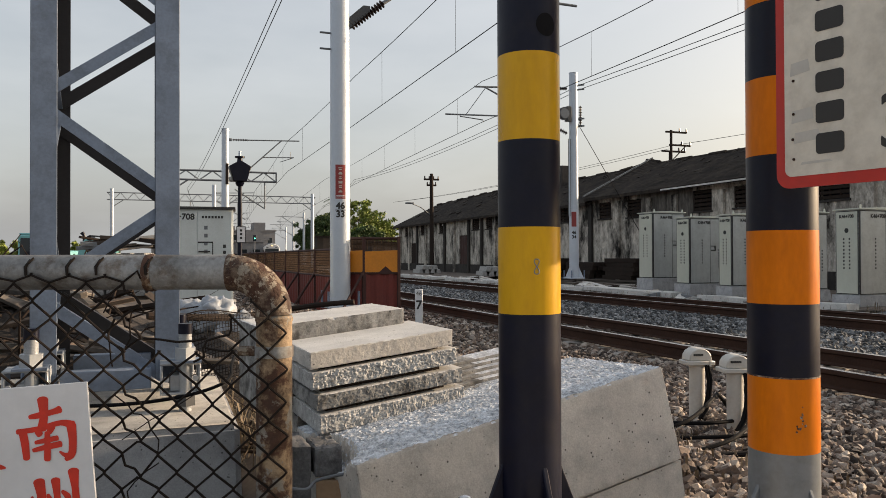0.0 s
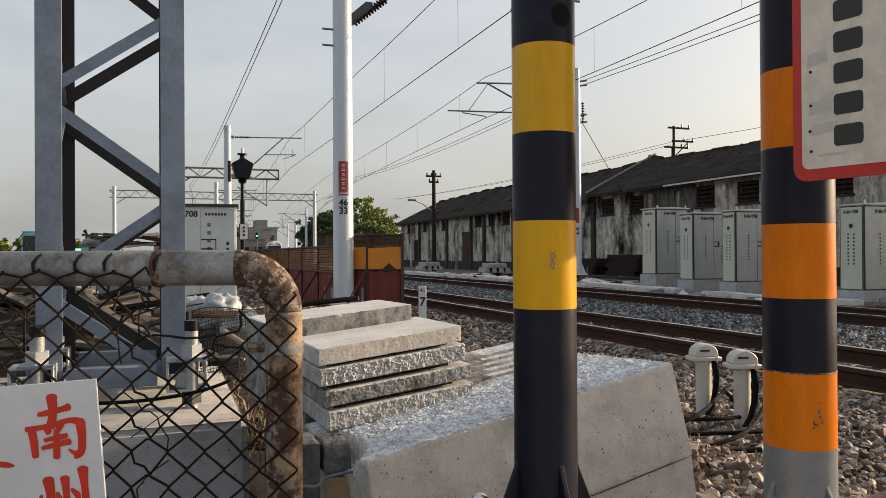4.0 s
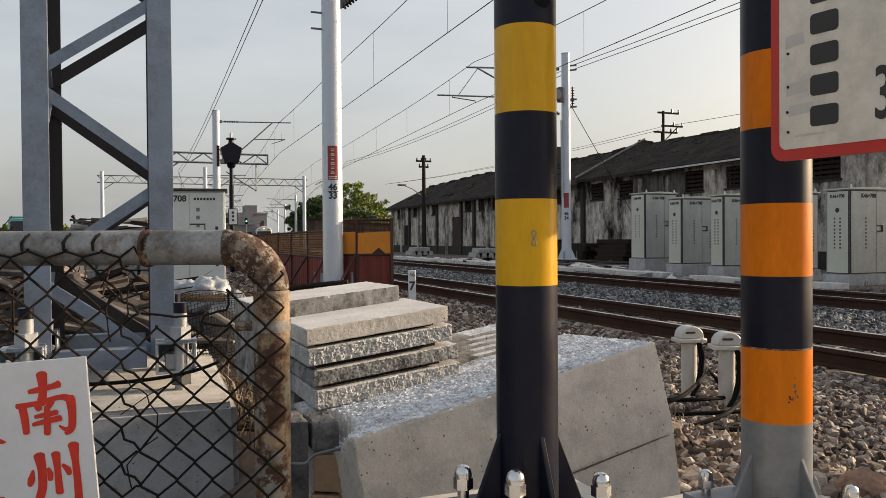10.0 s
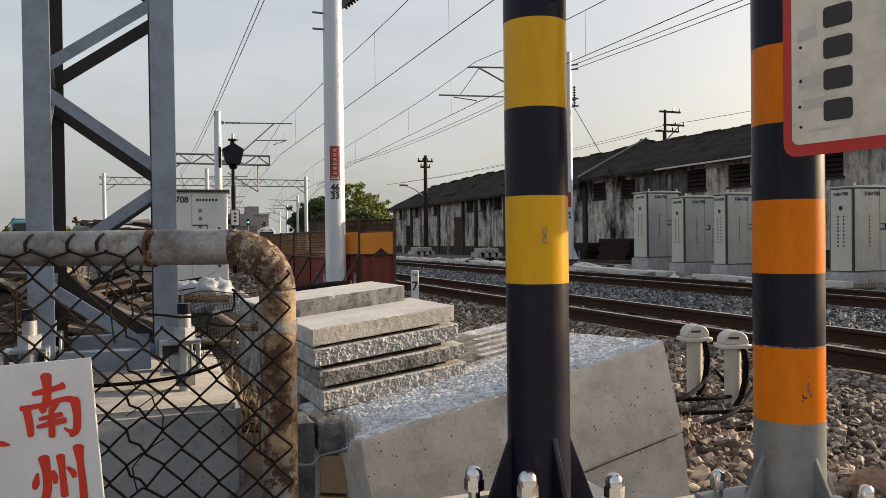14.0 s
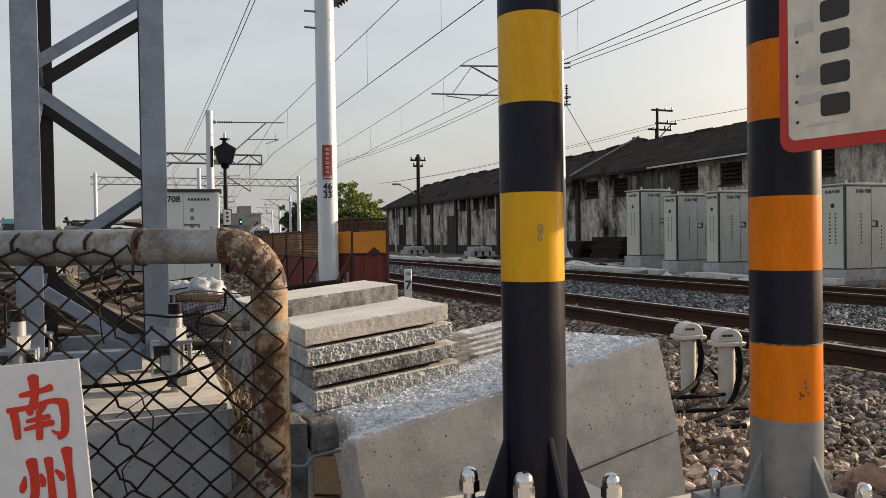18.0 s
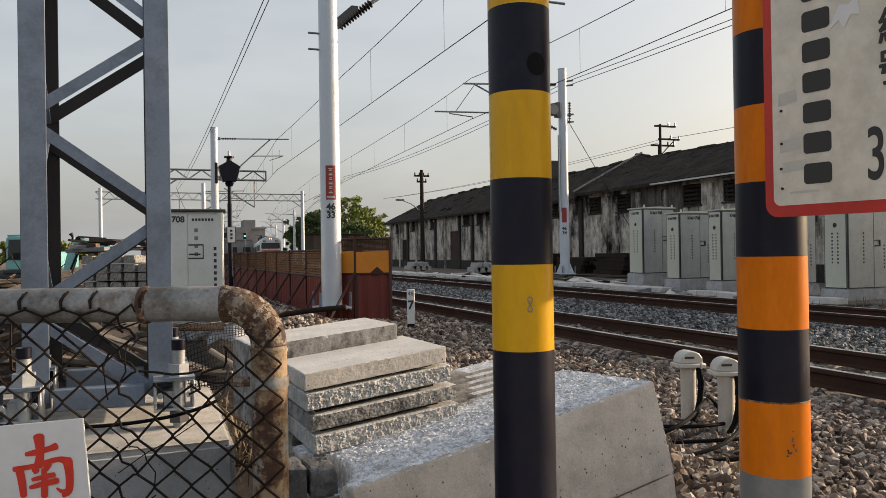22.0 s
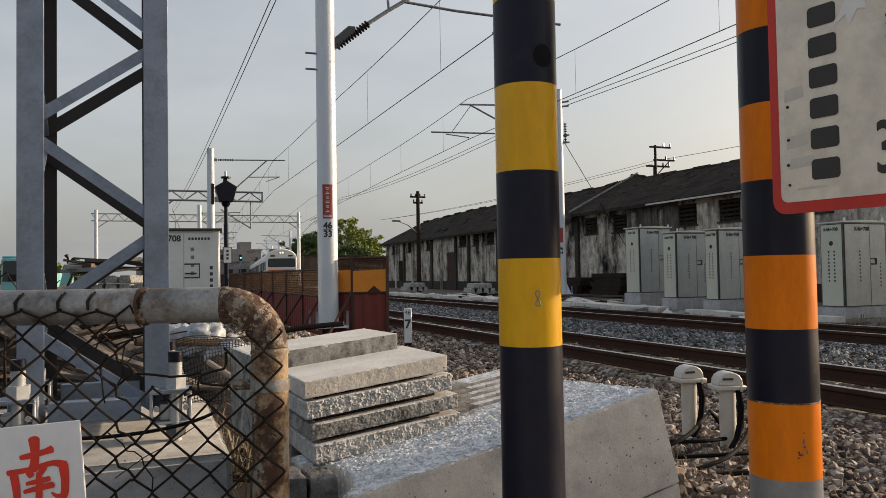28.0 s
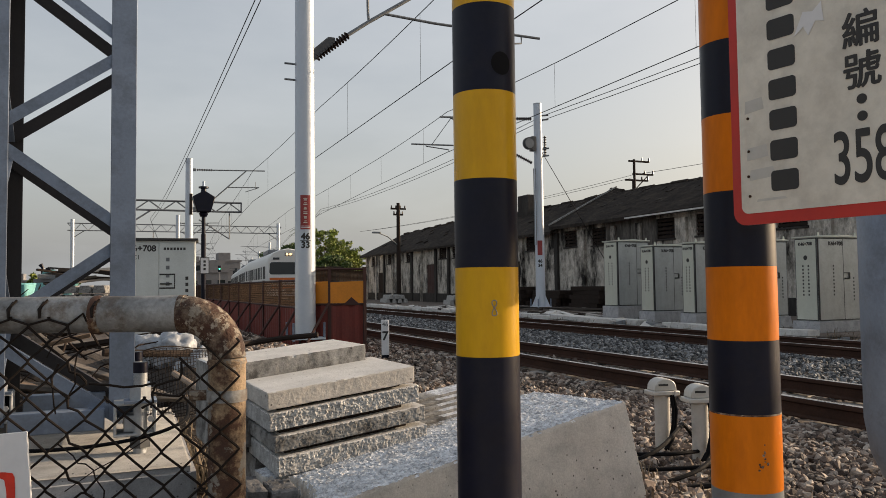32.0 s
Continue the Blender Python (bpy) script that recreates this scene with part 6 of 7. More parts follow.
# ---- colour light signal far down the line ----
def build_light_signal():
    th = thing("light_signal", (12.0, 138.0, 0), "slim railway signal showing a green light", "signal")
    part("pole", MB().tube([(0, 0, 0), (0, 0, 4.9)], 0.07, 10), GALV_FAR, th)
    part("head", MB().box((0, 0, 4.35), (0.5, 0.2, 1.1)), BLACK, th, bevel=0.05)
    for k in range(3):
        part("lens", MB().cyl((0, -0.1, 4.0 + 0.32 * k), (0, -0.14, 4.0 + 0.32 * k), 0.14, n=14), GREEN_LAMP if k == 1 else GLASS_DARK, th, "lit green lens" if k == 1 else "dark lens")


build_light_signal()


# ---- distance post ----
def build_km_post():
    at = (-1.20, 11.52)
    th = thing("distance_post", (*at, 0), "white distance post with black figures beside the rail", "distance post", rz=-21)
    part("post", MB().span(-0.062, 0.062, -0.03, 0.03, -0.14, 0.42), SIGN_WHITE, th, bevel=0.006)
    part("foot", MB().span(-0.06, 0.06, -0.028, 0.028, -0.3, -0.141), BLACK, th)
    lettering("figure", "46", 0.095, face_frame((0, -0.032, 0.35), (1, 0, 0), (0, 0, 1)), th, INK)
    lettering("figure", "7", 0.2, face_frame((0, -0.032, 0.16), (1, 0, 0), (0, 0, 1)), th, INK, heavy=0.006)


build_km_post()


# ---- red site fence ----
def build_site_fence():
    th = thing("site_fence", (-1.36, 12.1, 0), "red corrugated steel site fence with open brown netting above", "fence")
    z0, zm, zt = -0.08, 0.66, 1.26
    def corrugated(p, q, name, zm):
        p, q = Vector(p), Vector(q)
        d = q - p
        n = max(4, int(d.length / 0.05))
        nrm = Vector((-d.y, d.x, 0)).normalized() * 0.012
        vs = []
        for i in range(n + 1):
            c = p + d * (i / n) + nrm * (1 if (i // 2) % 2 else -1)
            vs += [(c.x, c.y, z0), (c.x, c.y, zm)]
        b = MB().add(vs, [(2 * i, 2 * i + 2, 2 * i + 3, 2 * i + 1) for i in range(n)])
        b.add([(x + nrm.x * 0.1, y + nrm.y * 0.1, z) for x, y, z in vs], [(2 * i + 1, 2 * i + 3, 2 * i + 2, 2 * i) for i in range(n)])
        part(name, b, RED_SHEET, th, "red corrugated sheet", smooth=False)
    line = [(0.0, 0.0)]
    for k in range(1, 19):
        y = 1.8 * k
        line.append((-0.9 + curve_x(12.1 + y) * 0.9 + 0.0 * k, y + 0.5))
    def bay(a, b_, orange=False, brace=True):
        zm, zt = (0.66, 1.26) if orange else (0.60, 1.08)
        a, b_ = Vector((*a, 0)), Vector((*b_, 0))
        corrugated(a, b_, "sheet", zm)
        d = (b_ - a)
        for z in (zm + 0.01, zt):
            part("rail", MB().tube([a + Vector((0, 0, z)), b_ + Vector((0, 0, z))], 0.022, 6), RED_FRAME, th)
        part("post", MB().box((b_.x, b_.y, (zt + z0) / 2), (0.05, 0.05, zt - z0 + 0.06)), RED_FRAME, th)
        if brace:
            part("strut", MB().tube([b_ + Vector((0, 0, zm + 0.05)), b_ + Vector((-0.55, -0.35, z0))], 0.022, 6), RED_FRAME, th)
        if orange:
            nrm = Vector((-d.y, d.x, 0)).normalized() * 0.02
            p, q = a + d * 0.02, a + d * 0.98
            part("upper_sheet", MB().prism([p + Vector((0, 0, zm + 0.03)), q + Vector((0, 0, zm + 0.03)), q + Vector((0, 0, zt - 0.22)), p + Vector((0, 0, zt - 0.20))], nrm), ORANGE_SHEET, th, "orange upper sheet")
            for i in range(1 if d.x < -0.5 else 0):
                c0, c1 = a + d * 0.12, a + d * 0.62
                part("triangle_brace", MB().prism([c0 + Vector((0, 0, zm)) + nrm * 1.3, c1 + Vector((0, 0, zm)) + nrm * 1.3, (c0 + c1) / 2 + Vector((0, 0, zm + 0.13)) + nrm * 1.3], nrm * 0.4), RED_FRAME, th, "dark triangular brace")
        if True:
            net = MB()
            zl = zm if not orange else zt - 0.2
            nv = max(6, int(d.length / 0.055))
            for i in range(1, nv):
                c = a + d * (i / nv)
                net.tube([c + Vector((0, 0, zl)), c + Vector((0, 0, zt))], 0.005, 4)
            for i in range(1, 10):
                z = zl + (zt - zl) * i / 10
                net.tube([a + Vector((0, 0, z)), b_ + Vector((0, 0, z))], 0.006, 4)
            part("netting", net, NETTING, th, "brown netting")
    part("post", MB().box((0, 0, (zt + z0) / 2), (0.05, 0.05, zt - z0 + 0.06)), RED_FRAME, th)
    bay((0.0, 0.0), (-0.55, 0.2), True)
    bay((-0.55, 0.2), (-0.95, 0.6), True)
    prev = (-0.95, 0.6)
    for k in range(1, 17):
        y = 0.6 + 1.7 * k
        cur = (-0.95 + curve_x(12.1 + y) * 1.0, y)
        bay(prev, cur, False)
        prev = cur


build_site_fence()


# ---- timber utility poles ----
def utility_pole(at, h, arms, label):
    th = thing("utility_pole", (*at, 0), label, "utility pole", "utility poles")
    part("pole", MB().tube([(0, 0, -0.1), (0, 0, h)], [0.15, 0.10], 12), WOOD_DARK, th)
    for z, w in arms:
        a = part("crossarm", MB().box((0, 0, z), (w, 0.1, 0.1)), WOOD_DARK, th)
        for s in (-0.45, -0.15, 0.15, 0.45):
            part("pin_insulator", MB().tube([(s * w, 0, z + 0.05), (s * w, 0, z + 0.2)], [0.05, 0.035], 8), PORCELAIN, a)
    return th


u1 = utility_pole((10.53, 43.0), 5.95, ((5.6, 0.95), (5.25, 0.6)), "dark wooden utility pole with short crossarms")
part("lamp_arm", MB().tube([(0, 0, 3.4), (-0.8, -0.3, 3.9), (-1.5, -0.6, 4.1)], 0.03, 6), GREY_PAINT, u1)
part("lamp_head", MB().box((-1.6, -0.65, 4.1), (0.5, 0.2, 0.1)), GREY_PAINT, u1, bevel=0.02)
u2 = utility_pole((21.0, 34.0), 6.6, (), "dark wooden utility pole behind the warehouse roof")
part("pole_extension", MB().tube([(0, -0.05, 6.2), (0, -0.05, 7.75)], 0.07, 8), WOOD_DARK, u2)
for z, x0, x1 in ((7.65, -0.35, 1.0), (6.95, -0.1, 1.25), (6.6, -0.6, 0.9)):
    a_ = part("crossarm", MB().span(x0, x1, -0.1, 0.0, z - 0.045, z + 0.045), WOOD_DARK, u2)
    for q in (0.55, 1.0):
        part("pin_insulator", MB().tube([(x1 * q, -0.05, z + 0.05), (x1 * q, -0.05, z + 0.22)], [0.05, 0.035], 8), PORCELAIN, a_)
part("arm_brace", MB().tube([(0.03, -0.08, 6.1), (0.9, -0.08, 6.9)], 0.03, 6), WOOD_DARK, u2)
for z in (6.9, 6.75):
    wire_run("service_wire", [(20.5, 33.5, z - 0.1), (14.0, 62.0, 5.6)], 0.011, "thin service wire to a pole", 0.3)
wire_run("service_wire", [(20.5, 33.5, 6.8), (33, 20.0, 9.2)], 0.013, "thin service wire to a pole", 0.2)


# ---- trees ----
def tree(at, h, spread, seed, n_clumps, leaf_size, material, label, trunk_h=0.45):
    rng = random.Random(seed)
    th = thing("tree", (*at, 0), label, "tree", "trees")
    b = MB()
    b.tube([(0, 0, -0.1), (rng.uniform(-0.2, 0.2), rng.uniform(-0.2, 0.2), h * trunk_h * 0.6), (rng.uniform(-0.4, 0.4), 0, h * trunk_h), (rng.uniform(-0.5, 0.5), 0, h * 0.8)], [0.22, 0.17, 0.13, 0.04], 9)
    limbs = []
    for k in range(9):
        a = rng.uniform(0, 6.28)
        z = h * (trunk_h * 0.6 + 0.4 * rng.random())
        e = Vector((math.cos(a) * spread * rng.uniform(0.4, 0.8), math.sin(a) * spread * rng.uniform(0.4, 0.8), z + h * rng.uniform(0.1, 0.3)))
        b.tube([(0, 0, z * 0.8), (e.x * 0.5, e.y * 0.5, (z + e.z) / 2), e], [0.08, 0.05, 0.02], 6)
        limbs.append(e)
    part("trunk", b, BARK, th)
    vs, fs = [], []
    nrg = np.random.default_rng(seed)
    for c in range(n_clumps):
        if c % 3 == 0:
            ctr = limbs[c % len(limbs)] + Vector((rng.gauss(0, spread * 0.22), rng.gauss(0, spread * 0.22), rng.gauss(0, h * 0.07)))
        else:
            a, q = rng.uniform(0, 6.28), rng.random() ** 0.5
            zz_ = rng.random()
            ctr = Vector((math.cos(a) * spread * q * (1.05 - 0.55 * zz_), math.sin(a) * spread * q * (1.05 - 0.55 * zz_), h * (0.32 + 0.66 * zz_)))
        rad = spread * rng.uniform(0.07, 0.22)
        for _ in range(44):
            d = nrg.normal(size=3)
            d = d / np.linalg.norm(d) * rad * nrg.random() ** 0.4
            u, w = nrg.normal(size=3), nrg.normal(size=3)
            u, w = u / np.linalg.norm(u) * leaf_size, w / np.linalg.norm(w) * leaf_size * 0.55
            p = np.array(ctr) + d * np.array([1, 1, 0.7])
            k = len(vs)
            vs += [tuple(p - u), tuple(p - w), tuple(p + u), tuple(p + w)]
            fs.append((k, k + 1, k + 2, k + 3))
    me = bpy.data.meshes.new("crown")
    me.from_pydata(vs, [], fs)
    part("crown", me, material, th)
    return th


for k, (x, y, h, sp, dark) in enumerate(((17.0, 104, 6.4, 2.6, 1), (19.0, 107, 7.2, 3.0, 1), (21.6, 101, 8.6, 3.4, 0), (24.2, 104, 7.6, 3.2, 0), (26.0, 108, 6.0, 2.6, 0), (17.6, 97, 4.6, 2.4, 1), (21.5, 97, 5.0, 2.8, 1))):
    tree((x, y), h, sp, 5 + k, 130, 0.22, LEAF_DARK if dark else LEAF, "dense dark green tree behind the line" if dark else "leafy green tree behind the line")
for k, (x, y, h) in enumerate(((-27, 62, 4.6), (-31, 66, 6.2), (-35, 60, 6.0), (-24, 75, 3.0), (-15.5, 80, 2.6), (-19.0, 84, 2.4), (-9.5, 92, 2.2), (-12.0, 90, 2.6))):
    tree((x, y), h, h * 0.75, 30 + k, 70, 0.22, LEAF, "bushy green tree beyond the yard")


def palm(at, h, seed):
    rng = random.Random(seed)
    th = thing("palm_tree", (*at, 0), "thin palm with drooping fronds", "palm")
    part("trunk", MB().tube([(0, 0, 0), (0.1, 0, h * 0.5), (0.05, 0, h)], [0.16, 0.12, 0.10], 9), BARK, th)
    for k in range(15):
        a = 6.28 * k / 15 + rng.uniform(-0.2, 0.2)
        rise, L = rng.uniform(-0.1, 0.5), rng.uniform(1.8, 2.5)
        pts = [Vector((math.cos(a) * L * t, math.sin(a) * L * t, h + rise * 2 * t - 1.2 * t * t)) for t in (0, 0.25, 0.5, 0.75, 1)]
        b = MB().tube(pts, [0.025, 0.02, 0.015, 0.01, 0.005], 5)
        side = Vector((-math.sin(a), math.cos(a), 0))
        for i in range(14):
            t = 0.15 + 0.85 * i / 14
            q = pts[min(3, int(t * 4))].lerp(pts[min(4, int(t * 4) + 1)], t * 4 - int(t * 4))
            for s in (-1, 1):
                tip = q + side * s * 0.32 * (1 - t * 0.5) + Vector((math.cos(a) * 0.12, math.sin(a) * 0.12, -0.16))
                b.add([q, q + Vector((math.cos(a), math.sin(a), 0)) * 0.05, tip], [(0, 1, 2)])
        part("frond", b, LEAF_DARK, th, smooth=False)


palm((19.0, 103.0), 9.0, 3)
for k, (x, y, h, sp) in enumerate(((16.8, 108, 6.2, 2.4), (19.2, 112, 7.2, 2.8), (17.2, 116, 5.4, 2.2))):
    tree((x, y), h, sp, 60 + k, 100, 0.24, LEAF_DARK, "dense dark green tree behind the line")


# ---- far town ----
def far_building(at, w, d, h, seed, label):
    th = thing("town_building", (*at, 0), label, "building", "far buildings")
    part("wall", MB().span(-w / 2, w / 2, 0, d, 0, h), FAR_WALL, th)
    part("roof", MB().span(-w / 2 - 0.3, w / 2 + 0.3, -0.3, d + 0.3, h, h + 0.4).span(-w / 4, w / 6, 1, d - 1, h + 0.4, h + 2.2), FAR_WALL, th)
    n = max(2, int(w / 3.2))
    for f in range(int(h / 3.2)):
        for k in range(n):
            x = -w / 2 + w * (k + 0.5) / n
            part("window", MB().box((x, -0.02, 1.8 + f * 3.2), (w / n * 0.55, 0.1, 1.4)), GLASS_DARK, th)


far_building((4.6, 190), 15, 10, 9.0, 1, "grey concrete apartment block in the distance")
far_building((20.1, 190), 6.6, 8, 7.3, 9, "grey concrete apartment block behind the station")
far_building((12.6, 150), 5.0, 6, 3.9, 10, "low grey concrete house behind the station")
far_building((17.0, 172), 4.2, 6, 4.8, 11, "low grey concrete house behind the station")
far_building((16, 230), 12, 10, 8.0, 3, "grey concrete house in the distance")
far_building((-70, 260), 20, 10, 3.4, 5, "low grey concrete house in the distance")
far_building((-30, 240), 14, 10, 3.4, 6, "low grey concrete house in the distance")
far_building((8.5, 165), 9, 8, 6.4, 7, "grey concrete house behind the station")
far_building((-1.0, 150), 8, 8, 4.4, 8, "low grey concrete house behind the station")


def shed(at, w, d, h, rz, label):
    th = thing("shed", (*at, 0), label, "shed", "sheds", rz=rz)
    part("wall", MB().span(0, w, 0, d, 0, h), WALL_DARK, th)
    part("roof", MB().prism([(-0.2, -0.3, h), (w + 0.2, -0.3, h - 0.15), (w + 0.2, -0.3, h - 0.08), (-0.2, -0.3, h + 0.07)], (0, d + 0.6, 0)), ROOF, th)
    n = int(w / 0.6)
    for k in range(n):
        part("cladding_board", MB().span(w * k / n + 0.01, w * (k + 1) / n - 0.01, -0.03, 0.0, 0.05, h - 0.15), TIMBER, th)


shed((11.6, 82.0), 6.4, 4.0, 3.2, 0, "low weathered shed under the trees")
shed((16.6, 78.0), 4.6, 4.0, 2.6, 0, "low dark shed beside the warehouse")


# ---- excavator ----
def build_excavator():
    th = thing("excavator", (-10.36, 38.15, 0), "teal excavator working behind a spoil heap", "excavator", rz=-21.4)
    part("cab", MB().prism([(-0.45, 0, 0.5), (0.55, 0, 0.5), (0.55, 0, 1.75), (0.42, 0, 2.0), (-0.38, 0, 2.0), (-0.45, 0, 1.9)], (0, 1.2, 0)), TEAL, th, bevel=0.05)
    part("cab_roof", MB().span(-0.42, 0.5, 0.05, 1.15, 2.0, 2.07), TEAL, th, bevel=0.03)
    part("side_window", MB().prism([(-0.35, -0.02, 0.95), (0.38, -0.02, 0.95), (0.38, -0.02, 1.75), (0.3, -0.02, 1.85), (-0.3, -0.02, 1.85)], (0, 0.02, 0)), GLASS_DARK, th)
    part("seat", MB().box((0.1, -0.035, 1.1), (0.4, 0.01, 0.3)), BLACK, th, bevel=0.002)
    part("front_window", MB().prism([(0.53, 0.1, 0.8), (0.57, 0.1, 0.8), (0.57, 0.1, 1.7), (0.53, 0.1, 1.75)], (0, 1.0, 0)), GLASS_DARK, th)
    part("engine_house", MB().span(-0.4, 1.2, 1.25, 3.4, 0.5, 1.3), TEAL, th, bevel=0.08)
    part("deck", MB().span(-0.6, 1.3, 0.0, 3.4, 0.35, 0.5), UNDERFRAME, th, bevel=0.03)
    for y in (0.1, 1.8):
        part("crawler", MB().tube([(-1.8, y + 0.25, 0.2), (1.0, y + 0.25, 0.2)], 0.3, 12), UNDERFRAME, th)
    part("boom", MB().prism([(2.0, 0.1, 0.4), (2.36, 0.1, 0.45), (2.62, 0.1, 1.25), (2.95, 0.1, 1.5), (4.08, 0.1, 1.36), (4.12, 0.1, 1.64), (3.0, 0.1, 1.78), (2.72, 0.1, 1.9), (2.55, 0.1, 1.85), (2.25, 0.1, 1.4)], (0, 0.3, 0)), TEAL, th, bevel=0.02)
    part("boom_joint", MB().cyl((2.72, 0.05, 1.84), (2.72, 0.45, 1.84), 0.11, n=12), BLACK, th)
    part("arm_joint", MB().cyl((4.1, 0.05, 1.66), (4.1, 0.45, 1.66), 0.13, n=12), BLACK, th)
    part("hydraulic_ram", MB().tube([(2.75, 0.0, 1.94), (4.0, 0.0, 1.84)], 0.035, 8), UNDERFRAME, th)
    part("hydraulic_ram", MB().tube([(2.42, -0.02, 0.5), (2.72, -0.02, 1.2)], 0.05, 8), BLACK, th)
    part("arm", MB().prism([(3.95, 0.12, 1.7), (4.15, 0.12, 1.55), (3.3, 0.12, 0.3), (3.1, 0.12, 0.35)], (0, 0.26, 0)), TEAL, th, bevel=0.02)
    part("bucket", MB().prism([(2.7, 0.0, -0.05), (3.4, 0.0, 0.0), (3.35, 0.0, 0.4), (3.05, 0.0, 0.42)], (0, 0.6, 0)), UNDERFRAME, th, bevel=0.03)
    part("exhaust", MB().tube([(2.2, 0.7, 1.0), (2.2, 0.7, 1.95), (2.1, 0.7, 2.1)], [0.08, 0.07, 0.1], 8), BLACK, th)


build_excavator()


# ---- spoil and scrap behind the fence ----
def heap_z(x, y):
    """Height of the spoil heap."""
    h = 0.62 * math.exp(-((x + 6.4) / 1.7) ** 2 - ((y - 6.2) / 1.6) ** 2) + 0.35 * math.exp(-((x + 4.6) / 0.6) ** 2 - ((y - 5.2) / 0.9) ** 2)
    h += 0.55 * math.exp(-((x + 9.5) / 3.0) ** 2 - ((y - 9.0) / 2.5) ** 2)
    return h + 0.09 * noise.fractal((x * 1.5, y * 1.5, 4), 0.8, 2.0, 4)


def build_heap():
    nx, ny = 90, 70
    vs = [(-13 + 9.6 * i / nx, 3.9 + 8.6 * j / ny, 0.0) for j in range(ny + 1) for i in range(nx + 1)]
    vs = [(x, y, heap_z(x, y) - 0.04) for x, y, z in vs]
    me = bpy.data.meshes.new("spoil_heap")
    me.from_pydata(vs, [], [(j * (nx + 1) + i, j * (nx + 1) + i + 1, (j + 1) * (nx + 1) + i + 1, (j + 1) * (nx + 1) + i) for j in range(ny) for i in range(nx)])
    me.shade_smooth()
    tagged(part("spoil_heap", me, GROUND_DARK), "dark heap of earth and scrap behind the fence", "spoil heap", kind="stuff")
    rng = random.Random(5)
    for k in range(70):
        x, y = rng.uniform(-8.2, -5.0), rng.uniform(4.3, 7.4)
        if -5.9 < x < -5.0 and y < 4.5:
            y += 0.7
        L, a, tilt = rng.uniform(0.4, 1.5), rng.uniform(-1.3, 0.9), rng.gauss(-0.12, 0.28)
        d = Vector((math.cos(a), math.sin(a), tilt)).normalized()
        z = heap_z(x, y) + rng.uniform(0.02, 0.16)
        w, t = rng.uniform(0.025, 0.11), rng.uniform(0.015, 0.05)
        m = d.to_track_quat("X", "Z").to_matrix() @ Matrix.Rotation(rng.uniform(-0.5, 0.5), 3, "X")
        pl_ = part("timber_plank", MB().box((x, y, z), (L, w, t), m), rng.choice([TIMBER, TIMBER_GREY, TIMBER_GREY, WOOD_DARK]), None, bevel=0.004)
        tagged(pl_, "weathered timber plank thrown on the spoil heap", "plank", "scrap planks")


GROUND_DARK = mat("dark_spoil", (0.022, 0.017, 0.014), 0.95, var=0.4, fine=14, coarse=1.5, bump=0.7, tint=(0.075, 0.058, 0.046), tint_amount=0.5)
TIMBER_GREY = mat("bleached_timber", (0.15, 0.13, 0.11), 0.9, var=0.45, fine=30, coarse=4, bump=0.5, rnd=0.6, tint=(0.07, 0.055, 0.045), tint_amount=0.7, tint_scale=14, stretch=(0.3, 1, 1))
build_heap()


def build_brushwood():
    """Twigs, roots and splinters tangled over the spoil, joined."""
    rng = random.Random(77)
    b = MB()
    for k in range(300):
        if k % 6 == 0:
            p = Vector((rng.uniform(-4.9, -4.5), rng.uniform(3.2, 3.9), 0))
        else:
            p = Vector((rng.uniform(-8.0, -5.2), rng.uniform(4.2, 6.6), 0))
        p.z = max(heap_z(p.x, p.y), ground_z(p.x, p.y)) + rng.uniform(-0.03, 0.07)
        d = Vector((rng.uniform(-1, 1), rng.uniform(-0.6, 0.6), rng.gauss(0.1, 0.35))).normalized()
        L, r = rng.uniform(0.15, 0.7), rng.uniform(0.003, 0.011)
        side = Vector((rng.gauss(0, 0.1), rng.gauss(0, 0.1), rng.gauss(0, 0.1))) * L
        b.tube([p, p + d * L * 0.35 + side, p + d * L * 0.7 + side * 0.5, p + d * L], [r, r * 0.9, r * 0.7, r * 0.4], 5)
    tagged(part("brushwood", b, WOOD_DARK), "tangled dry twigs and roots on the spoil heap", "brushwood", kind="stuff")


build_brushwood()


def crumple(name, c, size, seed, material, label, category):
    """A crumpled sheet or bag."""
    bm = bmesh.new()
    bmesh.ops.create_icosphere(bm, subdivisions=4, radius=1.0)
    for v in bm.verts:
        n = noise.fractal(v.co * 1.6 + Vector((seed, 0, 0)), 0.8, 2.0, 5)
        r = 1.0 + 0.2 * n - 0.35 * abs(noise.noise(v.co * 4 + Vector((0, seed, 0))))
        v.co = Vector(c) + Vector((v.co.x * size[0], v.co.y * size[1], max(-0.5, v.co.z) * size[2])) * r
    me = bpy.data.meshes.new(name)
    bm.to_mesh(me)
    bm.free()
    me.shade_smooth()
    return tagged(part(name, me, material), label, category)


crumple("plastic_bag", (-4.97, 5.55, 0.49), (0.2, 0.15, 0.17), 2, TARP, "crumpled white plastic bag on the scrap heap", "bag")
crumple("plastic_bag", (-4.70, 5.2, 0.40), (0.17, 0.12, 0.17), 11, TARP, "crumpled white plastic bag on the scrap heap", "bag")
crumple("plastic_bag", (-4.84, 5.45, 0.50), (0.16, 0.12, 0.18), 5, TARP, "crumpled white plastic bag on the scrap heap", "bag")


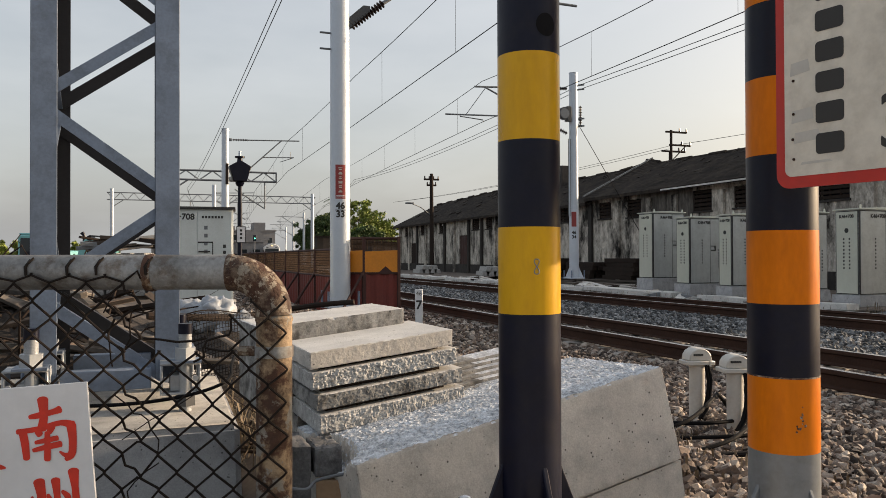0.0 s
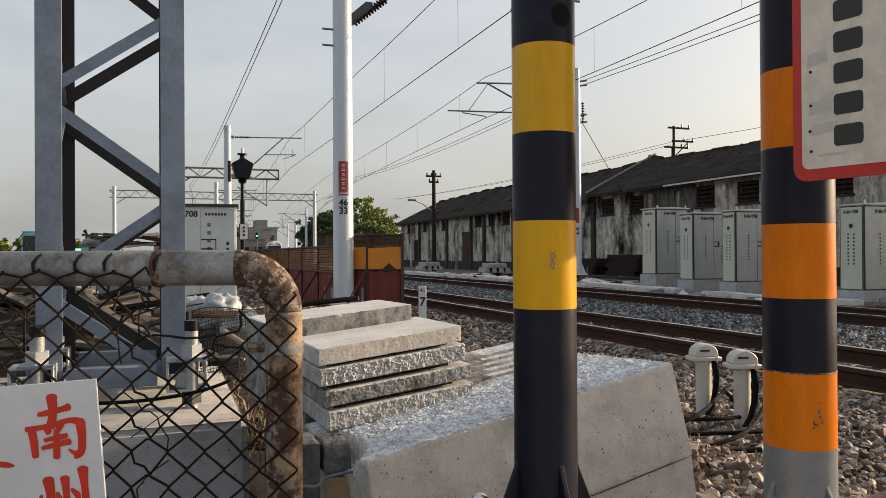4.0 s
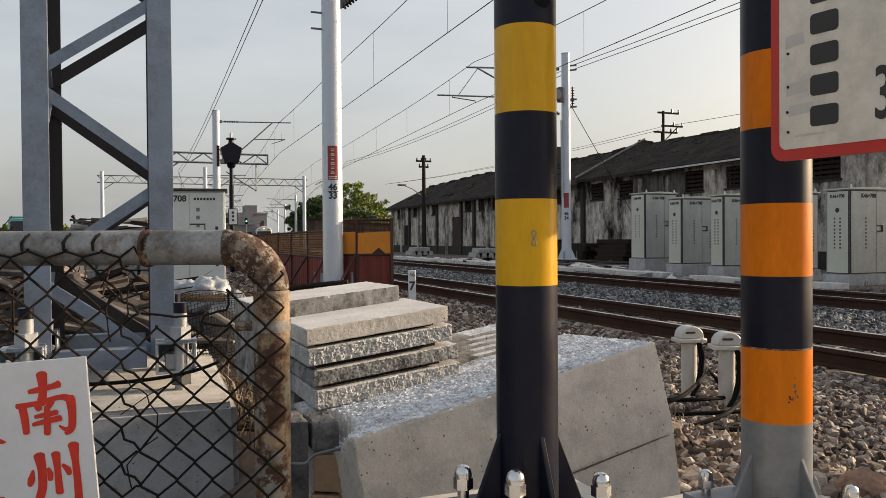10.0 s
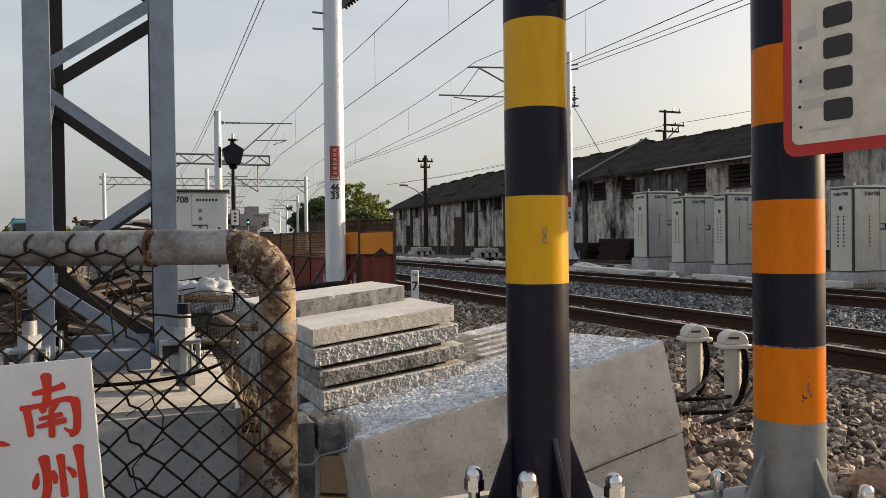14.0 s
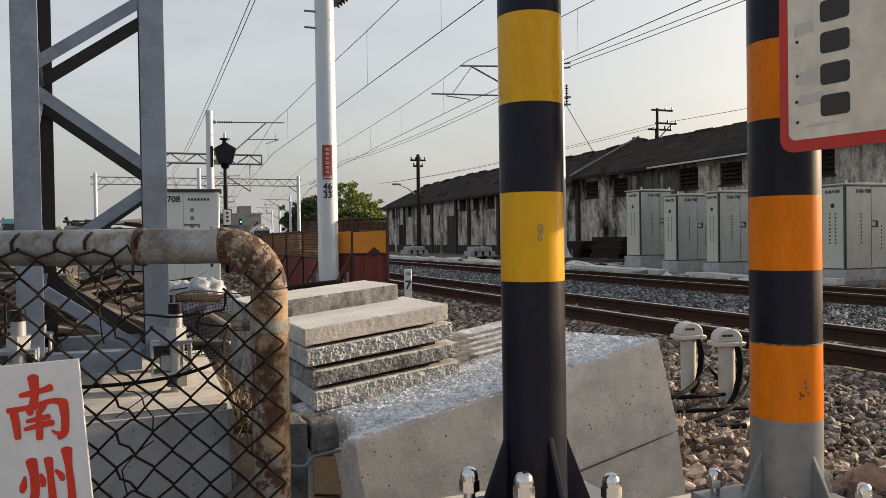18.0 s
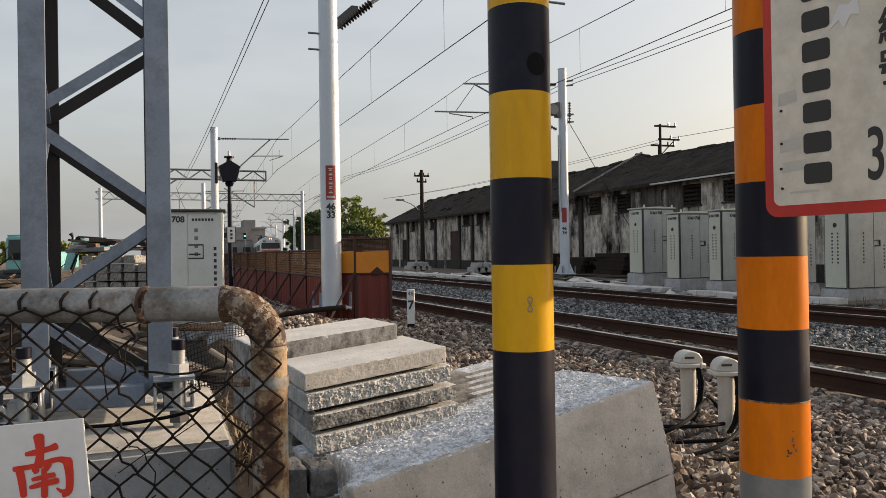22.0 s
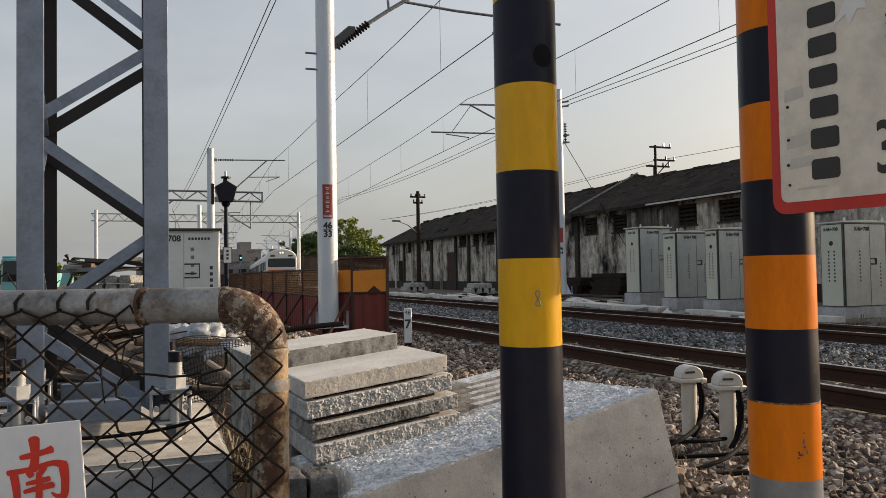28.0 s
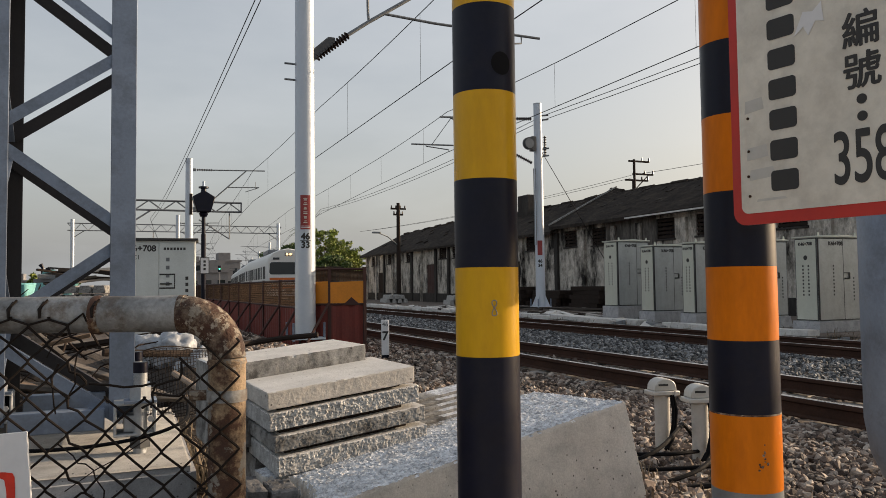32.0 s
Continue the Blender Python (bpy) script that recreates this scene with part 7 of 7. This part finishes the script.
def wire_panel():
    th = thing("wire_panel", (-4.86, 4.1, 0.0), "bent dark welded wire panel leaning on the scrap", "wire mesh")
    b = MB()
    c0, c1, c2, c3 = Vector((-0.20, 0.15, 0.25)), Vector((0.16, 0.20, 0.33)), Vector((0.22, 0.62, 0.64)), Vector((-0.26, 0.36, 0.54))
    def at(u, v):
        p = (c0.lerp(c1, u)).lerp(c3.lerp(c2, u), v)
        return p + Vector((0, 0.03 * math.sin(u * 7 + v * 3), 0.03 * math.sin(u * 4.5 + 0.6) * v - 0.035 * math.sin(v * 5 + u * 2)))
    for i in range(25):
        part("wire", MB().tube([at(i / 24, j / 10) for j in range(11)], 0.0019, 4), WIRE, th)
    for j in range(19):
        part("wire", MB().tube([at(i / 12, j / 18) for i in range(13)], 0.0019, 4), WIRE, th)
    part("edge_rod", MB().tube([at(i / 12, 1.0) + Vector((0, 0, 0.01)) for i in range(13)], 0.004, 8), WIRE, th)


wire_panel()
cable([(-6.4, 3.0, 0.47), (-5.9, 2.86, 0.44), (-5.5, 2.80, 0.405), (-5.2, 2.82, 0.41), (-5.0, 2.95, 0.44), (-4.95, 3.2, 0.48), (-4.9, 3.5, 0.5)], 0.007, CABLE, "black cable slung along the footing")
cable([(-5.02, 3.1, 0.62), (-4.85, 2.9, 0.5), (-4.72, 2.75, 0.36), (-4.66, 2.7, 0.1)], 0.012, CABLE_TAN, "stiff tan hose beside the footing")
cable([(-5.3, 4.9, 0.58), (-4.75, 5.2, 0.53), (-4.25, 6.35, 0.49), (-3.95, 6.3, 0.53), (-3.65, 6.15, 0.56)], 0.024, WOOD_DARK, "thick dark pipe lying on the scrap")


def weeds(name, label, area, count, h, seed, material):
    """Dry stalks and blades, joined."""
    rng = np.random.default_rng(seed)
    vs, fs = [], []
    for _ in range(count):
        x, y = area[0] + (area[1] - area[0]) * rng.random(), area[2] + (area[3] - area[2]) * rng.random()
        z = ground_z(x, y)
        L = h * (0.4 + rng.random())
        a = rng.random() * 6.28
        lean = rng.random() * 0.9
        dx, dy = math.cos(a) * L * lean, math.sin(a) * L * lean
        w = 0.003 + 0.003 * rng.random()
        k = len(vs)
        px_, py_ = -math.sin(a) * w, math.cos(a) * w
        vs += [(x - px_, y - py_, z), (x + px_, y + py_, z), (x + dx * 0.5 + px_, y + dy * 0.5 + py_, z + L * 0.7), (x + dx * 0.5 - px_, y + dy * 0.5 - py_, z + L * 0.7), (x + dx, y + dy, z + L * 0.85)]
        fs += [(k, k + 1, k + 2, k + 3), (k + 3, k + 2, k + 4)]
    me = bpy.data.meshes.new(name)
    me.from_pydata(vs, [], fs)
    return tagged(part(name, me, material), label, "weeds", kind="stuff")


DRY = mat("dry_grass", (0.16, 0.125, 0.085), 0.9, var=0.3, fine=40, coarse=4, bump=0, rnd=0.4)
weeds("dry_weeds", "dry brown weeds among the stones", (-3.6, -1.9, 2.1, 4.4), 260, 0.07, 3, DRY)
weeds("dry_weeds", "dry brown weeds along the far ballast", (5.9, 7.0, 8, 30), 900, 0.2, 4, DRY)
weeds("dry_weeds", "dry brown weeds beside the footing", (-4.93, -4.6, 3.0, 4.6), 260, 0.22, 6, DRY)


# ---- ballast ----
def bed(x, y):
    if -0.09 < x < 0.09 or 1.04 < x < 1.22 or 4.16 < x < 4.34 or 5.29 < x < 5.47:
        return None
    return ground_z(x + curve_x(y), y) - 0.012 + (0.05 if 1.3 < x < 4.1 else 0.0)


scatter("ballast", "loose brown and grey ballast stones beside the track", GRAVEL, (-3.7, -0.1, 0.6, 6.0), 30000, 0.028, bed, 1)
scatter("ballast", "loose brown and grey ballast stones beside the track", GRAVEL, (-4.0, -0.1, 6.0, 20.0), 16000, 0.030, bed, 2, weight=1)
scatter("ballast", "grey ballast stones between the tracks", GRAVEL_GREY, (1.2, 4.2, 2.0, 30.0), 36000, 0.024, bed, 3, weight=1)
scatter("ballast", "grey ballast stones inside the track", GRAVEL, (0.1, 1.05, 2.0, 20.0), 4000, 0.03, bed, 4, weight=1)
scatter("ballast", "grey ballast stones inside the track", GRAVEL_GREY, (4.3, 6.4, 4.0, 30.0), 6000, 0.034, bed, 5, weight=1)
rk = crumple("boulder", (-2.93, 1.70, 0.03), (0.11, 0.08, 0.07), 8, mat("brown_rock", (0.27, 0.17, 0.12), 0.9, var=0.3, fine=60, coarse=9, bump=0.4), "brown rock lying on the gravel", "rock")


# ---- far side of the tracks ----
def build_trough():
    th = thing("cable_trough", (6.35, 0, 0), "pale concrete cable trough with shifted lids along the far track", "cable trough")
    me = MB().span(0, 0.34, -0.49, 0.49, -0.05, 0.075).mesh("trough_lid", 0.012)
    me2 = MB().span(0, 0.34, -0.49, 0.49, -0.05, 0.075).mesh("trough_lid", 0.012)
    rng = random.Random(21)
    for k in range(50):
        y = 10.5 + k * 1.0
        if rng.random() < 0.16:
            continue
        o = part("trough_lid", me if rng.random() < 0.5 else me2, CONCRETE_LIGHT if not me.materials else CONCRETE_PALE, th)
        o.location = (curve_x(y) + rng.uniform(-0.05, 0.06), y, rng.uniform(-0.02, 0.02))
        o.rotation_euler = (rng.uniform(-0.02, 0.02), rng.uniform(-0.05, 0.05), rng.uniform(-0.05, 0.05))


build_trough()


def stack_beams(at, n, rows, L, rz, label):
    for r_ in range(rows):
        for k in range(n - r_):
            b = part("concrete_beam", MB().prism([(-L / 2, 0, 0), (-L / 2, 0.24, 0), (-L / 2, 0.2, 0.2), (-L / 2, 0.04, 0.2)], (L, 0, 0)), CONCRETE_PALE, None, bevel=0.01)
            b.matrix_basis = pose(at[0], at[1], at[2] + 0.205 * r_, 0, 0, rz) @ pose(0.05 * math.sin(k * 5 + r_), 0.3 * k + 0.15 * r_, 0)
            tagged(b, label, "sleeper", "stacked sleepers")


for r_ in range(5):
    for k in range(5 - (r_ == 4)):
        b = part("concrete_block", MB().prism([(-0.13, 0, 0), (0.13, 0, 0), (0.105, 0, 0.16), (-0.105, 0, 0.16)], (0, 1.2, 0)), CONCRETE_DIRTY, None, bevel=0.008)
        b.matrix_basis = pose(-6.3 + 0.27 * k, 17.25 - 0.105 * k, 0.15 + 0.185 * r_, 0, 0, -21.4)
        tagged(b, "pale concrete kerb block in a stacked pile", "concrete block", "stacked kerbs")
pallet = part("pallet_timber", MB().span(-6.6, -4.9, 17.0, 18.4, 0.0, 0.15), TIMBER, None, bevel=0.01)
rk_ = random.Random(31)
for k in range(14):
    bd = part("timber_plank", MB().box((0, 0, 0), (rk_.uniform(0.5, 1.3), rk_.uniform(0.08, 0.2), rk_.uniform(0.04, 0.09))), rk_.choice([WOOD_DARK, TIMBER, GREY_PAINT, TIMBER_GREY]), None, bevel=0.006)
    bd.matrix_basis = pose(-6.0 + rk_.uniform(-0.5, 0.9), 17.7 + rk_.uniform(-0.2, 0.5), 1.12 + 0.02 * k, rk_.uniform(-6, 6), rk_.uniform(-9, 9), rk_.uniform(-40, 30))
    tagged(bd, "scrap plank dropped on top of the kerb stack", "plank", "planks on the kerbs")
tagged(pallet, "flat timber bearers under the stacked kerbs", "timber")
stack_beams((9.6, 31.0, 0.1), 4, 2, 2.0, 75, "pale concrete sleeper in a low stack")
stack_beams((9.0, 38.0, 0.1), 4, 2, 2.2, 80, "pale concrete sleeper in a low stack")
rng_ = random.Random(9)
for k in range(70):
    y = rng_.uniform(9.0, 33.0)
    x = rng_.uniform(6.75, 7.6) if y > 17.3 else rng_.uniform(6.2, 6.72)
    L = rng_.uniform(0.12, 0.5)
    rb = part("concrete_lump", MB().box((0, 0, 0), (L, L * rng_.uniform(0.4, 0.9), L * rng_.uniform(0.2, 0.5))), rng_.choice([CONCRETE_DIRTY, CONCRETE, CONCRETE_LIGHT, GREY_PAINT]), None, bevel=0.01)
    rb.matrix_basis = pose(x, y, ground_z(x, y) + L * 0.12, rng_.uniform(-14, 14), rng_.uniform(-14, 14), rng_.uniform(0, 180))
    tagged(rb, "lump of broken grey concrete beside the far track", "concrete lump", "concrete lumps")
for k in range(9):
    y = 18.5 + 1.7 * k
    bd = part("long_board", MB().box((0, 0, 0), (rng_.uniform(0.14, 0.3), rng_.uniform(1.6, 3.0), 0.06)), rng_.choice([CONCRETE_LIGHT, CONCRETE_PALE, POLE_STEEL]), None, bevel=0.006)
    bd.matrix_basis = pose(7.25 + rng_.uniform(-0.35, 0.35), y, ground_z(7.2, y) + 0.07, 0, rng_.uniform(-4, 4), rng_.uniform(-30, 20))
    tagged(bd, "long pale board dropped beyond the far track", "board", "pale boards")
for k in range(60):
    x, y = rng_.uniform(6.8, 9.6), rng_.uniform(17.5, 34)
    L = rng_.uniform(0.5, 2.2)
    b = part("scrap_board", MB().box((0, 0, 0), (L, rng_.uniform(0.12, 0.35), rng_.uniform(0.03, 0.1))), rng_.choice([CONCRETE_LIGHT, TIMBER, WOOD_DARK, CONCRETE]), None, bevel=0.005)
    b.matrix_basis = pose(x, y, ground_z(x, y) + 0.08, rng_.uniform(-6, 6), rng_.uniform(-6, 6), rng_.uniform(40, 120))
    tagged(b, "scrap board lying beyond the far track", "board", "scrap boards")
for stack in range(5):
    for lay in range(5 - stack % 2):
        for k in range(4):
            b = part("old_sleeper", MB().box((0, 0, 0), (0.24, rng_.uniform(1.9, 2.3), 0.168)), WOOD_DARK, None, bevel=0.008)
            b.matrix_basis = pose(12.2 + 0.29 * k + rng_.uniform(-0.03, 0.03), 19.5 + 3.1 * stack + rng_.uniform(-0.15, 0.15), 0.1 + 0.17 * lay, 0, 0, rng_.uniform(-2, 2))
            tagged(b, "dark old timber sleeper stacked by the warehouse", "sleeper", "old sleepers")


def crossing_unit():
    th = thing("barrier_housing", (-2.417, 1.667, 0), "galvanised rounded barrier housing beside the crossing", "barrier housing")
    part("shell", MB().lathe([(0.04, 0.134), (0.125, 0.152), (0.194, 0.221), (0.231, 0.309), (0.25, 0.434), (0.25, 1.32), (0.237, 1.35)], (0, 0, 0), 32), GALV, th)
    part("stand", MB().cyl((0, 0, -0.24), (0, 0, 0.15), 0.075), GREY_PAINT, th)


crossing_unit()


# ---- train ----
def build_car(front):
    th = thing("train_car", (0, 0, 0), "white electric train car with orange band and dark windshield" if front else "white electric train car with dark side windows", "train", "train cars")
    w, L, zb, zr = 1.43, 19.6, 0.35, 3.35
    prof = [(-w + 0.08, zb), (w - 0.08, zb), (w, zb + 0.35), (w, 2.55), (w - 0.07, 2.9), (w - 0.34, 3.22), (w - 0.85, 3.44), (0, 3.54), (-w + 0.85, 3.44), (-w + 0.34, 3.22), (-w + 0.07, 2.9), (-w, 2.55), (-w, zb + 0.35)]
    y0 = 0.5 if front else 0.15
    body = MB().prism([(x, y0, z) for x, z in prof], (0, L - y0, 0))
    part("body", body, TRAIN_WHITE, th, bevel=0.03)
    if front:
        nose = MB()
        rings = []
        for yy, k in ((y0, 1.0), (0.2, 0.995), (0.06, 0.98), (0.0, 0.955)):
            rings.append([(x * k, yy, zb + 0.02 + (z - zb) * (k * 0.5 + 0.5)) for x, z in prof])
        n = len(prof)
        nose.add([p for r_ in rings for p in r_], [(i * n + a, i * n + (a + 1) % n, (i + 1) * n + (a + 1) % n, (i + 1) * n + a) for i in range(3) for a in range(n)] + [tuple(3 * n + a for a in range(n))])
        part("nose", nose, TRAIN_WHITE, th)
        part("windshield", MB().prism([(-1.18, -0.02, 1.80), (1.18, -0.02, 1.80), (1.27, -0.02, 1.92), (1.24, -0.02, 2.52), (1.12, -0.02, 2.62), (-1.12, -0.02, 2.62), (-1.24, -0.02, 2.52), (-1.27, -0.02, 1.92)], (0, 0.08, 0)), GLASS_DARK, th, "wide dark windshield", bevel=0.01)
        lamp = part("headlight_box", MB().box((0, 0.0, 3.15), (0.52, 0.1, 0.2)), GREY_PAINT, th, bevel=0.03)
        for s in (-0.11, 0.11):
            part("headlight", MB().cyl((s, -0.05, 3.15), (s, -0.07, 3.15), 0.08, n=16), HEADLIGHT, lamp, "lit headlight")
        for s in (-0.82, 0.82):
            part("marker_lamp", MB().box((s, 0.0, 2.86), (0.42, 0.1, 0.14)), GLASS_DARK, th, bevel=0.02)
            part("lower_lamp", MB().box((s, -0.01, 1.25), (0.4, 0.06, 0.2)), GLASS_DARK, th, bevel=0.02)
        part("orange_band", MB().box((0, -0.01, 1.5), (2.5, 0.03, 0.16)), TRAIN_BAND, th)
        part("lower_band", MB().box((0, -0.012, 0.95), (2.4, 0.03, 0.22)), TRAIN_BAND, th)
        part("coupler", MB().box((0, -0.25, 0.75), (0.3, 0.6, 0.3)), UNDERFRAME, th, bevel=0.03)
    for s in (-1, 1):
        part("side_band", MB().box((s * (w + 0.004), L / 2, 1.18), (0.008, L - 1.2, 0.1)), TRAIN_BAND, th)
        for k in range(9):
            y = 1.9 + k * 2.0
            if k % 3 == 1:
                d = part("door", MB().box((s * (w + 0.003), y, 1.55), (0.012, 1.15, 1.9)), TRAIN_WHITE, th)
                for q in (-0.29, 0.29):
                    part("door_window", MB().box((s * (w + 0.012), y + q, 1.95), (0.012, 0.34, 0.85)), TRAIN_WINDOW, d)
            else:
                part("window", MB().box((s * (w + 0.006), y, 1.95), (0.014, 1.5, 0.85)), TRAIN_WINDOW, th)
    part("underframe", MB().span(-1.1, 1.1, 1.0, L - 1.0, 0.3, zb + 0.02), UNDERFRAME, th)
    for y in (3.0, 16.5):
        bg = part("bogie", MB().span(-0.95, 0.95, y - 1.2, y + 1.2, 0.28, 0.5), UNDERFRAME, th)
        for dy in (-0.95, 0.95):
            for s in (-0.56, 0.56):
                part("wheel", MB().cyl((s - 0.06, y + dy, 0.40), (s + 0.06, y + dy, 0.40), 0.41, n=20), UNDERFRAME, bg)
    part("roof_unit", MB().span(-0.8, 0.8, 5.5, 9.5, 3.4, 3.72), GREY_PAINT, th, bevel=0.06)
    return th


def motions():
    cars = [build_car(True), build_car(False), build_car(False), build_car(False)]
    track = [(0, 147), (4, 147), (8, 146.5), (10, 145.8), (12, 144.5), (14, 141.5), (15.5, 136.5), (17, 131), (18.5, 125.3), (20, 118.6), (21.5, 110.5), (23.5, 98.5), (25, 89), (26.5, 80), (28, 72), (29, 67), (30, 61.8), (31, 56.4), (32, 51.0)]
    for i, car in enumerate(cars):
        rows = []
        for t, y in track:
            ya, yb_ = y + i * 20.0, y + i * 20.0 + 18.0
            a, b_ = Vector((4.815 + curve_x(ya), ya, 0.03)), Vector((4.815 + curve_x(yb_), yb_, 0.03))
            d = b_ - a
            rows.append((t, pose(a.x, a.y, a.z, 0, 0, -math.degrees(math.atan2(d.x, d.y)))))
        walk(car, rows)


motions()
